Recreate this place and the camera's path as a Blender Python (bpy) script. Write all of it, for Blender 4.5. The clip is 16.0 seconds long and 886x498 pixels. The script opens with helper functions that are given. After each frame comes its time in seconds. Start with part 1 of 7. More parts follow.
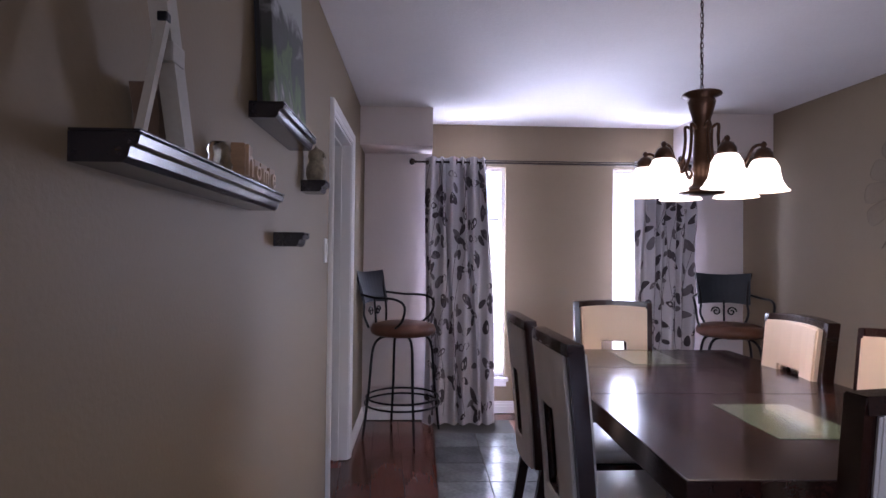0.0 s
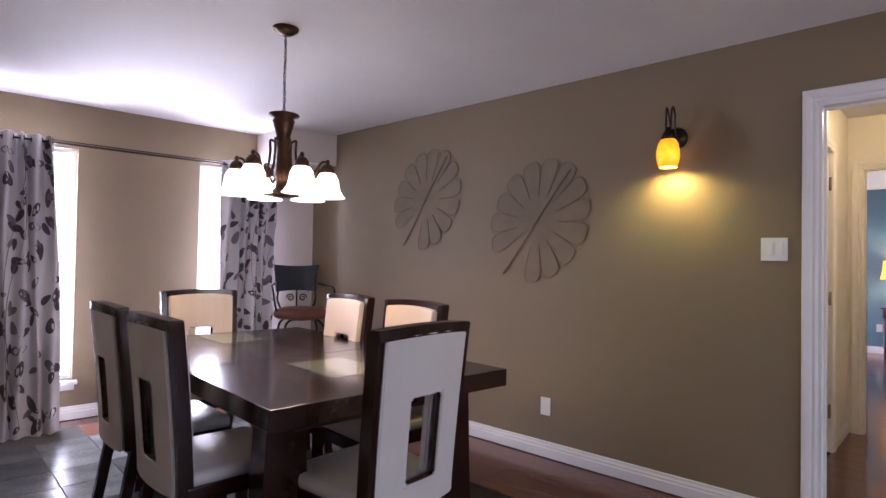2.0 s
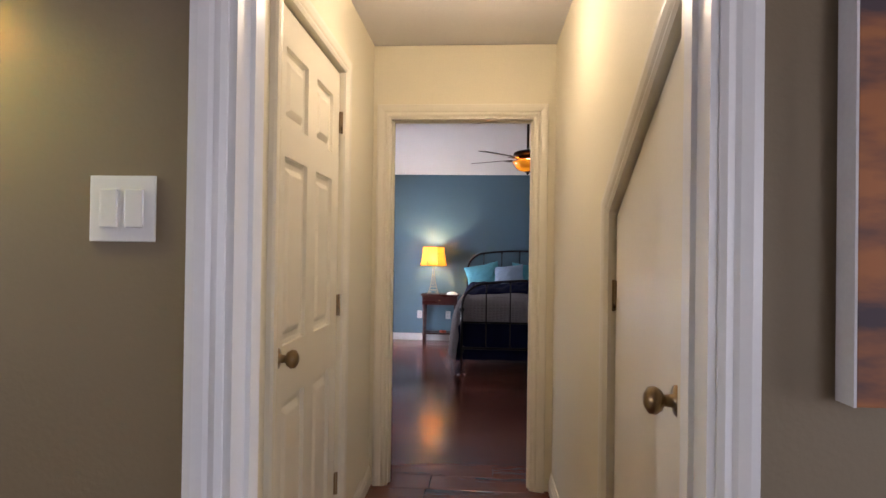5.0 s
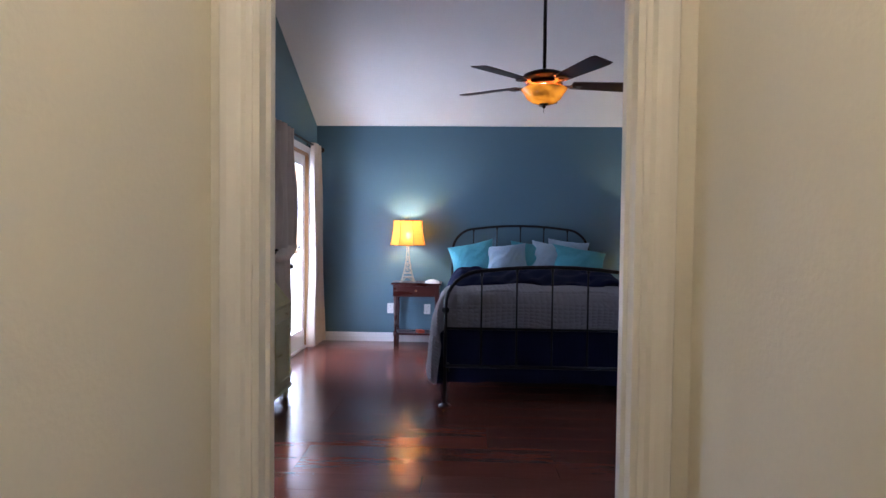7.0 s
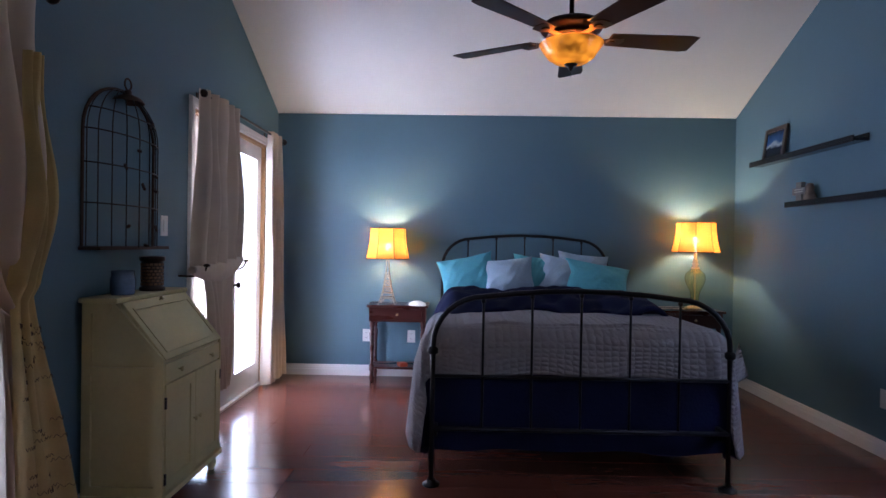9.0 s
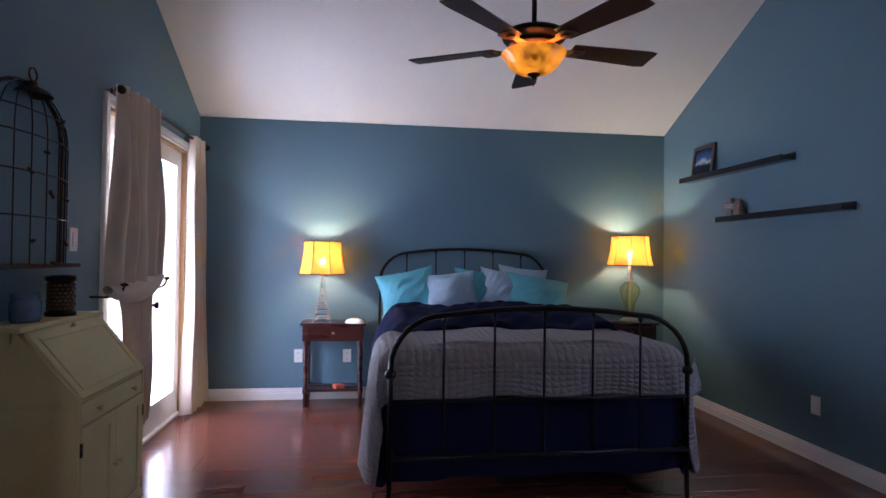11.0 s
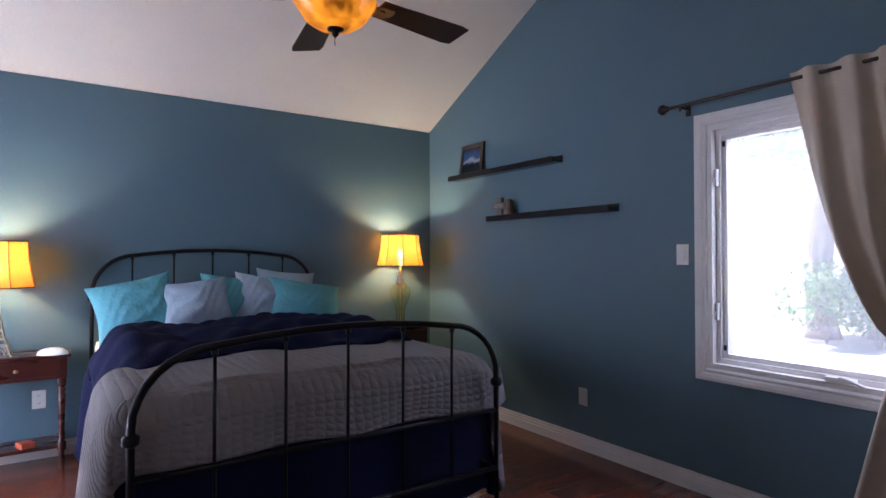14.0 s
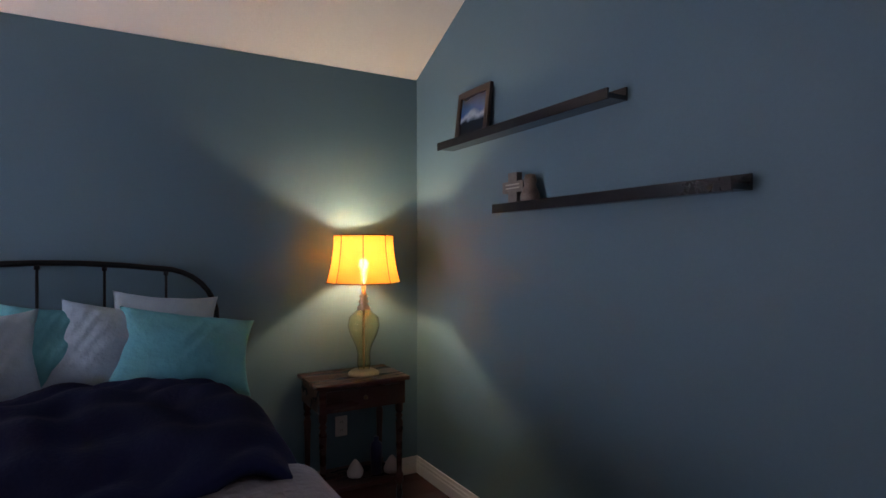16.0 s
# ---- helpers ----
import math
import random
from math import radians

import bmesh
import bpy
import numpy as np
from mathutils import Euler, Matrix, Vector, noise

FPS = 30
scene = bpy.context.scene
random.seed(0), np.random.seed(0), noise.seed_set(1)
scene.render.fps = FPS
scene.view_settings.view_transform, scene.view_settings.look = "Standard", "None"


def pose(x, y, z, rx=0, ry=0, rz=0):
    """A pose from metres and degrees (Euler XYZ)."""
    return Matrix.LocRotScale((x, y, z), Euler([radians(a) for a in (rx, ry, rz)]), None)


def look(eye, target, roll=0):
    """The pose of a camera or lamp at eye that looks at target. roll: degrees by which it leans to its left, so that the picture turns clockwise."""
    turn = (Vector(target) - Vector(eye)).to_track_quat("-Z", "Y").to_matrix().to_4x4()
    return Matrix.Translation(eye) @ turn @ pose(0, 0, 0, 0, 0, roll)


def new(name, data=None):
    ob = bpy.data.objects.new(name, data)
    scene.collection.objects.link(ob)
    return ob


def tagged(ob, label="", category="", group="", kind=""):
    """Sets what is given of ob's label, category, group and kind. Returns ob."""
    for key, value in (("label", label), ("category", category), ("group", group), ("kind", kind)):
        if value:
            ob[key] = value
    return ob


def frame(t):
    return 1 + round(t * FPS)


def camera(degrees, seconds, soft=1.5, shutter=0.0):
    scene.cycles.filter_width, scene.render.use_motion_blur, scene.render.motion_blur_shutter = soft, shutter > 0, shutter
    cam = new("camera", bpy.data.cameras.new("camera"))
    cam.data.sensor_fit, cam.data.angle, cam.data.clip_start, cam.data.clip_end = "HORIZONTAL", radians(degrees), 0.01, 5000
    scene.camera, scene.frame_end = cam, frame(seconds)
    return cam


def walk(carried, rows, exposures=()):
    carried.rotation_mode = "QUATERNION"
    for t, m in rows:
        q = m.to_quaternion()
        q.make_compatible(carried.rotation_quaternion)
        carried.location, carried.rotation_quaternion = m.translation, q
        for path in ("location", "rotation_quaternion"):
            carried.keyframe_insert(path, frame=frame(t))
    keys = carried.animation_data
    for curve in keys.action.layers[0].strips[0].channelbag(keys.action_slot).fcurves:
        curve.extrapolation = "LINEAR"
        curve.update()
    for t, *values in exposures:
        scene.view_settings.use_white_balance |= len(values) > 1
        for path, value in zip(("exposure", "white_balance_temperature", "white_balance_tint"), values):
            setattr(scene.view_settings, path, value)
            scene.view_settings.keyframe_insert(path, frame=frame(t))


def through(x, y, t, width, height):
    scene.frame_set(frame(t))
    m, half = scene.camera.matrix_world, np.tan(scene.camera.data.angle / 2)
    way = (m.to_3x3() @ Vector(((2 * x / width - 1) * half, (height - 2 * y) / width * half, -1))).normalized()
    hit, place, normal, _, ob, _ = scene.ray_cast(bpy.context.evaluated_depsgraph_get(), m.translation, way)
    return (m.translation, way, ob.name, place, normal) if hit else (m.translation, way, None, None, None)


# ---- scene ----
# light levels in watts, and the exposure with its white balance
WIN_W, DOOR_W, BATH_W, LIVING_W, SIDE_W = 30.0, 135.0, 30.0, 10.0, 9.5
BULB_W, SCONCE_W, HALL_W, LAMP_W, FAN_W = 0.9, 4.2, 3.4, 6.0, 2.6
EXPOSURES = [(0, 1.38, 5850, 30), (1.5, 1.7, 6100, 29), (3.5, 1.85, 6700, 28), (5, 1.85, 6400, 24), (7.5, 1.85, 5300, 22), (8.6, 1.85, 5450, 24), (11, 1.82, 5700, 26), (14, 1.9, 6000, 26), (16, 1.65, 6500, 28)]
cam = camera(76.0, 16.0)
PATH = [
    (0, (-0.008, 0.644, 1.304), (0.210, 2.632, 1.333), 0.6),
    (0.5, (-0.074, 0.509, 1.283), (0.486, 2.429, 1.318), 0.7),
    (1, (-0.217, 0.407, 1.264), (0.713, 2.177, 1.304), 0.9),
    (1.5, (-0.297, 0.366, 1.272), (0.938, 1.938, 1.309), 0.8),
    (2, (-0.233, 0.300, 1.266), (1.231, 1.663, 1.306), 1.0),
    (2.5, (-0.044, 0.258, 1.276), (1.626, 1.358, 1.320), 0.9),
    (3, (0.234, 0.309, 1.268), (2.055, 1.135, 1.307), 1.0),
    (3.5, (0.530, 0.362, 1.301), (2.446, 0.934, 1.337), 1.0),
    (4, (1.037, 0.377, 1.298), (3.003, 0.744, 1.333), 0.9),
    (4.2, (1.239, 0.370, 1.293), (3.213, 0.691, 1.325), 1.0),
    (4.5, (1.518, 0.376, 1.281), (3.501, 0.634, 1.310), 0.9),
    (5, (2.014, 0.394, 1.280), (4.009, 0.529, 1.295), 0.8),
    (5.2, (2.266, 0.385, 1.288), (4.262, 0.510, 1.292), 0.4),
    (7.5, (4.345, 0.498, 1.233), (6.343, 0.562, 1.170), 0.9),
    (8, (4.745, 0.513, 1.234), (6.743, 0.563, 1.183), 1.0),
    (8.5, (4.98, 0.504, 1.234), (6.979, 0.545, 1.209), 0.9),
    (8.6, (5.0, 0.485, 1.231), (6.999, 0.532, 1.212), 0.9),
    (11, (5.262, 0.709, 1.249), (7.244, 0.443, 1.279), 0.7),
    (11.5, (5.276, 0.720, 1.241), (7.241, 0.353, 1.271), 0.6),
    (12, (5.359, 0.705, 1.238), (7.288, 0.181, 1.266), 0.4),
    (12.5, (5.486, 0.718, 1.253), (7.360, 0.021, 1.280), 0.2),
    (13, (5.583, 0.778, 1.255), (7.409, -0.038, 1.285), 0.2),
    (13.5, (5.712, 0.869, 1.277), (7.452, -0.118, 1.308), -0.0),
    (14, (5.908, 0.793, 1.276), (7.558, -0.337, 1.303), -0.1),
    (14.5, (6.210, 0.570, 1.300), (7.825, -0.610, 1.327), -0.2),
    (15, (6.543, 0.274, 1.348), (8.163, -0.899, 1.363), -0.4),
    (15.5, (6.866, -0.103, 1.361), (8.505, -1.249, 1.372), -0.3),
    (16, (7.200, -0.477, 1.384), (8.934, -1.473, 1.384), -0.1),
]
walk(cam, [(t, look(eye, target, roll)) for t, eye, target, roll in PATH], EXPOSURES)

# ---- light ----
world = bpy.data.worlds.new("sky")
scene.world = world
world.use_nodes = True
sky = world.node_tree.nodes.new("ShaderNodeTexSky")
sky.sky_type, sky.sun_disc = "NISHITA", False
sky.sun_elevation, sky.sun_rotation = radians(55), radians(150)
world.node_tree.links.new(sky.outputs[0], world.node_tree.nodes["Background"].inputs[0])
world.node_tree.nodes["Background"].inputs[1].default_value = 0.15


def lamp(name, kind, m, watts, colour, size=0.05, size_y=None):
    data = bpy.data.lights.new(name, kind)
    data.energy, data.color = watts, colour
    if kind == "SUN":
        data.angle = size
    elif kind == "AREA":
        data.shape, data.size, data.size_y = "RECTANGLE", size, size_y or size
    else:
        data.shadow_soft_size = size
    ob = new(name, data)
    ob.matrix_world = m
    return ob


# The sun stands behind the house: it lights the garden, not the rooms.
lamp("sun", "SUN", look((0, 0, 10), (-1.6, -3.6, 0)), 5.0, (1.0, 0.95, 0.88), radians(0.6))
WARM, AMBER, DAY = (1.0, 0.78, 0.52), (1.0, 0.62, 0.28), (0.80, 0.88, 1.0)


# ---- materials ----
def nodes(name):
    m = bpy.data.materials.new(name)
    m.use_nodes = True
    t = m.node_tree
    return m, t, t.nodes["Principled BSDF"], (lambda kind: t.nodes.new("ShaderNode" + kind)), t.links.new


def mat(name, colour, rough=0.6, metal=0.0, vary=0.12, scale=3.0, fine=120.0, bump=0.05, stretch=(1, 1, 1), per_piece=0.0, coat=0.0, depth=0.002, sheen=0.0, transmission=0.0, ior=1.45):
    """Procedural surface: broad stains, fine grain, relief."""
    m, t, b, node, link = nodes(name)
    co = node("TexCoord")
    mp = node("Mapping")
    mp.inputs["Scale"].default_value = stretch
    link(co.outputs["Object"], mp.inputs[0])
    broad, grain = node("TexNoise"), node("TexNoise")
    broad.inputs["Scale"].default_value, broad.inputs["Detail"].default_value = scale, 4
    grain.inputs["Scale"].default_value, grain.inputs["Detail"].default_value = fine, 3
    for n in (broad, grain):
        link(mp.outputs[0], n.inputs["Vector"])
    add = node("Math")
    add.operation = "MULTIPLY_ADD"
    link(grain.outputs["Fac"], add.inputs[0])
    add.inputs[1].default_value = 0.45
    link(broad.outputs["Fac"], add.inputs[2])
    ramp = node("MapRange")
    ramp.inputs["From Min"].default_value, ramp.inputs["From Max"].default_value = 0.35, 1.1
    ramp.inputs["To Min"].default_value, ramp.inputs["To Max"].default_value = 1 - vary, 1 + vary
    link(add.outputs[0], ramp.inputs[0])
    last = ramp.outputs[0]
    if per_piece:
        info, pm = node("ObjectInfo"), node("MapRange")
        pm.inputs["To Min"].default_value, pm.inputs["To Max"].default_value = 1 - per_piece, 1 + per_piece
        link(info.outputs["Random"], pm.inputs[0])
        mu = node("Math")
        mu.operation = "MULTIPLY"
        link(last, mu.inputs[0]), link(pm.outputs[0], mu.inputs[1])
        last = mu.outputs[0]
    mix = node("VectorMath")
    mix.operation = "SCALE"
    mix.inputs[0].default_value = colour
    link(last, mix.inputs["Scale"])
    link(mix.outputs[0], b.inputs["Base Color"])
    rr = node("MapRange")
    rr.inputs["To Min"].default_value, rr.inputs["To Max"].default_value = max(rough - 0.08, 0.02), min(rough + 0.08, 1)
    link(broad.outputs["Fac"], rr.inputs[0]), link(rr.outputs[0], b.inputs["Roughness"])
    b.inputs["Metallic"].default_value = metal
    b.inputs["Coat Weight"].default_value = coat
    b.inputs["Coat Roughness"].default_value = 0.12
    b.inputs["Sheen Weight"].default_value = sheen
    b.inputs["Transmission Weight"].default_value = transmission
    b.inputs["IOR"].default_value = ior
    if bump:
        bp = node("Bump")
        bp.inputs["Strength"].default_value, bp.inputs["Distance"].default_value = bump, depth
        link(add.outputs[0], bp.inputs["Height"]), link(bp.outputs[0], b.inputs["Normal"])
    return m


def plaster(name, colour, lump=22.0):
    """Orange-peel wall paint."""
    return mat(name, colour, rough=0.62, vary=0.05, scale=1.3, fine=lump * 4, bump=0.35, depth=0.004)


def glow(name, colour, strength, spots=0.0):
    m, t, b, node, link = nodes(name)
    b.inputs["Base Color"].default_value = (*colour, 1)
    b.inputs["Roughness"].default_value = 0.25
    b.inputs["Emission Color"].default_value = (*colour, 1)
    b.inputs["Emission Strength"].default_value = strength
    if spots:
        n, r = node("TexNoise"), node("MapRange")
        n.inputs["Scale"].default_value, n.inputs["Detail"].default_value = 14, 5
        r.inputs["From Min"].default_value, r.inputs["From Max"].default_value = 0.35, 0.68
        r.inputs["To Min"].default_value, r.inputs["To Max"].default_value = strength * (1 - spots), strength * (1 + spots)
        co = node("TexCoord")
        link(co.outputs["Object"], n.inputs["Vector"]), link(n.outputs["Fac"], r.inputs[0]), link(r.outputs[0], b.inputs["Emission Strength"])
    return m


def glass(name, tint=(1, 1, 1), rough=0.0):
    m, t, b, node, link = nodes(name)
    b.inputs["Base Color"].default_value = (*tint, 1)
    b.inputs["Transmission Weight"].default_value, b.inputs["Roughness"].default_value = 1, rough
    return m


def shade_cloth(name, colour, through):
    """Lampshade cloth: part of the bulb's light comes through."""
    m, t, b, node, link = nodes(name)
    tl, df, mx, out = node("BsdfTranslucent"), node("BsdfDiffuse"), node("MixShader"), t.nodes["Material Output"]
    n, sc_, co = node("TexNoise"), node("VectorMath"), node("TexCoord")
    n.inputs["Scale"].default_value = 260
    rr = node("MapRange")
    rr.inputs["To Min"].default_value, rr.inputs["To Max"].default_value = 0.82, 1.15
    sc_.operation = "SCALE"
    sc_.inputs[0].default_value = colour
    link(co.outputs["Object"], n.inputs["Vector"]), link(n.outputs["Fac"], rr.inputs[0]), link(rr.outputs[0], sc_.inputs["Scale"])
    link(sc_.outputs[0], tl.inputs[0]), link(sc_.outputs[0], df.inputs[0])
    mx.inputs[0].default_value = 1 - through
    weave, gaps = node("MixShader"), node("BsdfTransparent")
    weave.inputs[0].default_value = 0.05
    link(tl.outputs[0], mx.inputs[1]), link(df.outputs[0], mx.inputs[2])
    link(mx.outputs[0], weave.inputs[1]), link(gaps.outputs[0], weave.inputs[2]), link(weave.outputs[0], out.inputs[0])
    return m


def pane_glass(name):
    """A thin window pane: clear, with a little gloss."""
    m, t, b, node, link = nodes(name)
    tr, gl, mx = node("BsdfTransparent"), node("BsdfGlossy"), node("MixShader")
    mx.inputs[0].default_value = 0.05
    gl.inputs["Roughness"].default_value = 0.02
    link(tr.outputs[0], mx.inputs[1]), link(gl.outputs[0], mx.inputs[2])
    link(mx.outputs[0], t.nodes["Material Output"].inputs[0])
    return m


def haze_sheet(name, cover):
    """Glare haze as a surface: part clear, part translucent white."""
    m, t, b, node, link = nodes(name)
    tr, tl, mx = node("BsdfTransparent"), node("BsdfTranslucent"), node("MixShader")
    tl.inputs[0].default_value = (0.80, 0.82, 0.84, 1)
    mx.inputs[0].default_value = cover
    link(tr.outputs[0], mx.inputs[1]), link(tl.outputs[0], mx.inputs[2])
    link(mx.outputs[0], t.nodes["Material Output"].inputs[0])
    return m


HAZE = haze_sheet("insect screen", 0.13)
OLIVE = plaster("olive wall paint", (0.225, 0.170, 0.105))
PINK = plaster("pale rose wall paint", (0.62, 0.555, 0.53))
CREAM = plaster("cream wall paint", (0.78, 0.72, 0.55))
BLUE = plaster("slate blue wall paint", (0.105, 0.185, 0.235))
CEIL = mat("ceiling texture paint", (0.74, 0.72, 0.72), rough=0.8, vary=0.05, scale=2, fine=60, bump=0.5, depth=0.006)
TRIM = mat("white gloss trim", (0.78, 0.77, 0.76), rough=0.35, vary=0.04, bump=0.04)
CREAMTRIM = mat("cream gloss trim", (0.78, 0.73, 0.60), rough=0.35, vary=0.04, bump=0.04)
PLANK_Y = mat("red-brown laminate", (0.135, 0.044, 0.028), rough=0.20, vary=0.24, scale=2.0, fine=26, bump=0.04, stretch=(3, 0.35, 3), per_piece=0.10, coat=0.2)
SUB = mat("dark joint filler", (0.03, 0.015, 0.012), rough=0.8)
SLATE = mat("slate tile", (0.19, 0.20, 0.20), rough=0.22, vary=0.55, scale=5, fine=40, bump=0.5, per_piece=0.45, depth=0.004)
TERRA = mat("terracotta slate", (0.23, 0.085, 0.055), rough=0.35, vary=0.35, scale=5, fine=40, bump=0.4, per_piece=0.25, depth=0.004)
GROUT = mat("grey grout", (0.10, 0.095, 0.085), rough=0.9)
ESPRESSO = mat("espresso wood", (0.024, 0.009, 0.007), rough=0.17, vary=0.25, scale=2, fine=30, stretch=(6, 0.6, 6), bump=0.02)
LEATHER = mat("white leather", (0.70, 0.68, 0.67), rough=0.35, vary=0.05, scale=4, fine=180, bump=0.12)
# the same white leather, with warm lamp light put into its colour
WARMLITLEATHER = mat("cream leather", (0.70, 0.60, 0.50), rough=0.33, vary=0.05, scale=4, fine=180, bump=0.12)
IRON = mat("black iron", (0.016, 0.016, 0.018), rough=0.38, metal=0.6, vary=0.2, bump=0.05)
BRONZE = mat("oiled bronze", (0.085, 0.045, 0.027), rough=0.32, metal=0.75, vary=0.35, scale=8, bump=0.06)
DARKBRONZE = mat("dark bronze", (0.030, 0.020, 0.015), rough=0.36, metal=0.7, vary=0.3, bump=0.05)
BRASS = mat("antique brass", (0.27, 0.19, 0.10), rough=0.28, metal=0.9, vary=0.25)
PLASTIC = mat("white plastic", (0.78, 0.77, 0.75), rough=0.3, vary=0.03, bump=0.0)
LINEN = mat("beige linen", (0.64, 0.54, 0.43), rough=0.9, vary=0.10, scale=6, fine=420, bump=0.25, sheen=0.2)
PANE = pane_glass("window pane")

# ---- geometry helpers ----


def link_mesh(name, bm, material, parent=None, smooth=False):
    me = bpy.data.meshes.new(name)
    bm.normal_update()
    bm.to_mesh(me)
    bm.free()
    for m in material if isinstance(material, (list, tuple)) else [material]:
        me.materials.append(m)
    if smooth:
        me.polygons.foreach_set("use_smooth", [True] * len(me.polygons))
    ob = new(name, me)
    if parent is not None:
        ob.parent = parent
    return ob


def part(name, bm, material, parent, label="", smooth=False):
    ob = link_mesh(name, bm, material, parent, smooth)
    if label:
        ob["label"] = label
    return ob


def thing(name, m, label, category, group=""):
    ob = new(name)
    ob.empty_display_size = 0.1
    ob.matrix_world = m
    return tagged(ob, label, category, group)


def structure(name, bm, material, m=None, label="", smooth=False):
    ob = link_mesh(name, bm, material, None, smooth)
    if m is not None:
        ob.matrix_world = m
    return tagged(ob, label=label, kind="structure")


def box(bm, x0, x1, y0, y1, z0, z1, bevel=0.0, m=None, index=0):
    """A box between two corners."""
    xs, ys, zs = sorted((x0, x1)), sorted((y0, y1)), sorted((z0, z1))
    vs = [bm.verts.new((x, y, z)) for x in xs for y in ys for z in zs]
    quads = [(0, 1, 3, 2), (4, 6, 7, 5), (0, 4, 5, 1), (2, 3, 7, 6), (0, 2, 6, 4), (1, 5, 7, 3)]
    fs = [bm.faces.new([vs[i] for i in q]) for q in quads]
    for f in fs:
        f.material_index = index
    if bevel:
        es = {e for f in fs for e in f.edges}
        r = bmesh.ops.bevel(bm, geom=list(es), offset=bevel, segments=2, affect="EDGES", profile=0.6)
        vs = list({v for f in r["faces"] for v in f.verts} | {v for v in vs if v.is_valid})
        for f in r["faces"]:
            f.material_index = index
    if m is not None:
        bmesh.ops.transform(bm, matrix=m, verts=[v for v in vs if v.is_valid])
    return vs


def B(*args, **kw):
    bm = bmesh.new()
    box(bm, *args, **kw)
    return bm


def prism(bm, outline, a, b, axis="z"):
    """A closed outline (2D) drawn out from a to b along an axis."""
    def at(p, q):
        u, v = p
        return {"z": (u, v, q), "y": (u, q, v), "x": (q, u, v)}[axis]
    lo = [bm.verts.new(at(p, a)) for p in outline]
    hi = [bm.verts.new(at(p, b)) for p in outline]
    n = len(outline)
    bm.faces.new(lo), bm.faces.new(hi[::-1])
    for i in range(n):
        bm.faces.new((lo[i], lo[(i + 1) % n], hi[(i + 1) % n], hi[i]))
    bmesh.ops.recalc_face_normals(bm, faces=bm.faces)
    return lo + hi


def lathe(bm, profile, segs=24, centre=(0, 0, 0), m=None, close=False):
    """Turned piece: (radius, height) pairs round z."""
    rings = []
    for r, z in profile:
        rings.append([bm.verts.new((centre[0] + r * math.cos(2 * math.pi * i / segs), centre[1] + r * math.sin(2 * math.pi * i / segs), centre[2] + z)) for i in range(segs)])
    for a, b in zip(rings, rings[1:]):
        for i in range(segs):
            bm.faces.new((a[i], a[(i + 1) % segs], b[(i + 1) % segs], b[i]))
    if close:
        bm.faces.new(rings[0][::-1]), bm.faces.new(rings[-1])
    vs = [v for r in rings for v in r]
    if m is not None:
        bmesh.ops.transform(bm, matrix=m, verts=vs)
    return vs


def tube(bm, path, radius, segs=8, closed=False, taper=None):
    """A round bar along a path of points."""
    pts = [Vector(p) for p in path]
    n = len(pts)
    rings, up = [], Vector((0, 0, 1))
    for i, p in enumerate(pts):
        a = pts[i - 1] if (i or closed) else p
        c = pts[(i + 1) % n] if (i < n - 1 or closed) else p
        d = (c - a).normalized()
        s = d.cross(up)
        if s.length < 1e-3:
            s = d.cross(Vector((1, 0, 0)))
        s.normalize()
        if rings and s.dot(last) < 0:
            s = -s
        last = s
        w = d.cross(s)
        r = radius if taper is None else radius * (1 + (taper - 1) * i / max(n - 1, 1))
        rings.append([bm.verts.new(p + r * (math.cos(2 * math.pi * k / segs) * s + math.sin(2 * math.pi * k / segs) * w)) for k in range(segs)])
    pairs = list(zip(rings, rings[1:])) + ([(rings[-1], rings[0])] if closed else [])
    for a, b in pairs:
        for k in range(segs):
            bm.faces.new((a[k], a[(k + 1) % segs], b[(k + 1) % segs], b[k]))
    if not closed:
        bm.faces.new(rings[0][::-1]), bm.faces.new(rings[-1])
    bmesh.ops.recalc_face_normals(bm, faces=list({f for r in rings for v in r for f in v.link_faces}))


def arc(c, r, a0, a1, n, plane="xz", k=0.0):
    out = []
    for i in range(n + 1):
        a = radians(a0 + (a1 - a0) * i / n)
        u, v = r * math.cos(a), r * math.sin(a)
        out.append({"xz": (c[0] + u, c[1] + k, c[2] + v), "yz": (c[0] + k, c[1] + u, c[2] + v), "xy": (c[0] + u, c[1] + v, c[2] + k)}[plane])
    return out


def smooth_path(pts, n=6):
    """Catmull-Rom through points."""
    p = [Vector(q) for q in pts]
    p = [p[0]] + p + [p[-1]]
    out = []
    for i in range(1, len(p) - 2):
        for k in range(n):
            t = k / n
            out.append(0.5 * ((2 * p[i]) + (-p[i - 1] + p[i + 1]) * t + (2 * p[i - 1] - 5 * p[i] + 4 * p[i + 1] - p[i + 2]) * t * t + (-p[i - 1] + 3 * p[i] - 3 * p[i + 1] + p[i + 2]) * t ** 3))
    out.append(p[-2])
    return out


def sheet(bm, nu, nv, f, thick=0.0):
    """A grid surface from f(u, v), u and v from 0 to 1."""
    g = [[bm.verts.new(f(i / nu, j / nv)) for j in range(nv + 1)] for i in range(nu + 1)]
    fs = [bm.faces.new((g[i][j], g[i + 1][j], g[i + 1][j + 1], g[i][j + 1])) for i in range(nu) for j in range(nv)]
    if thick:
        bmesh.ops.recalc_face_normals(bm, faces=fs)
        bmesh.ops.solidify(bm, geom=fs, thickness=thick)
    return g


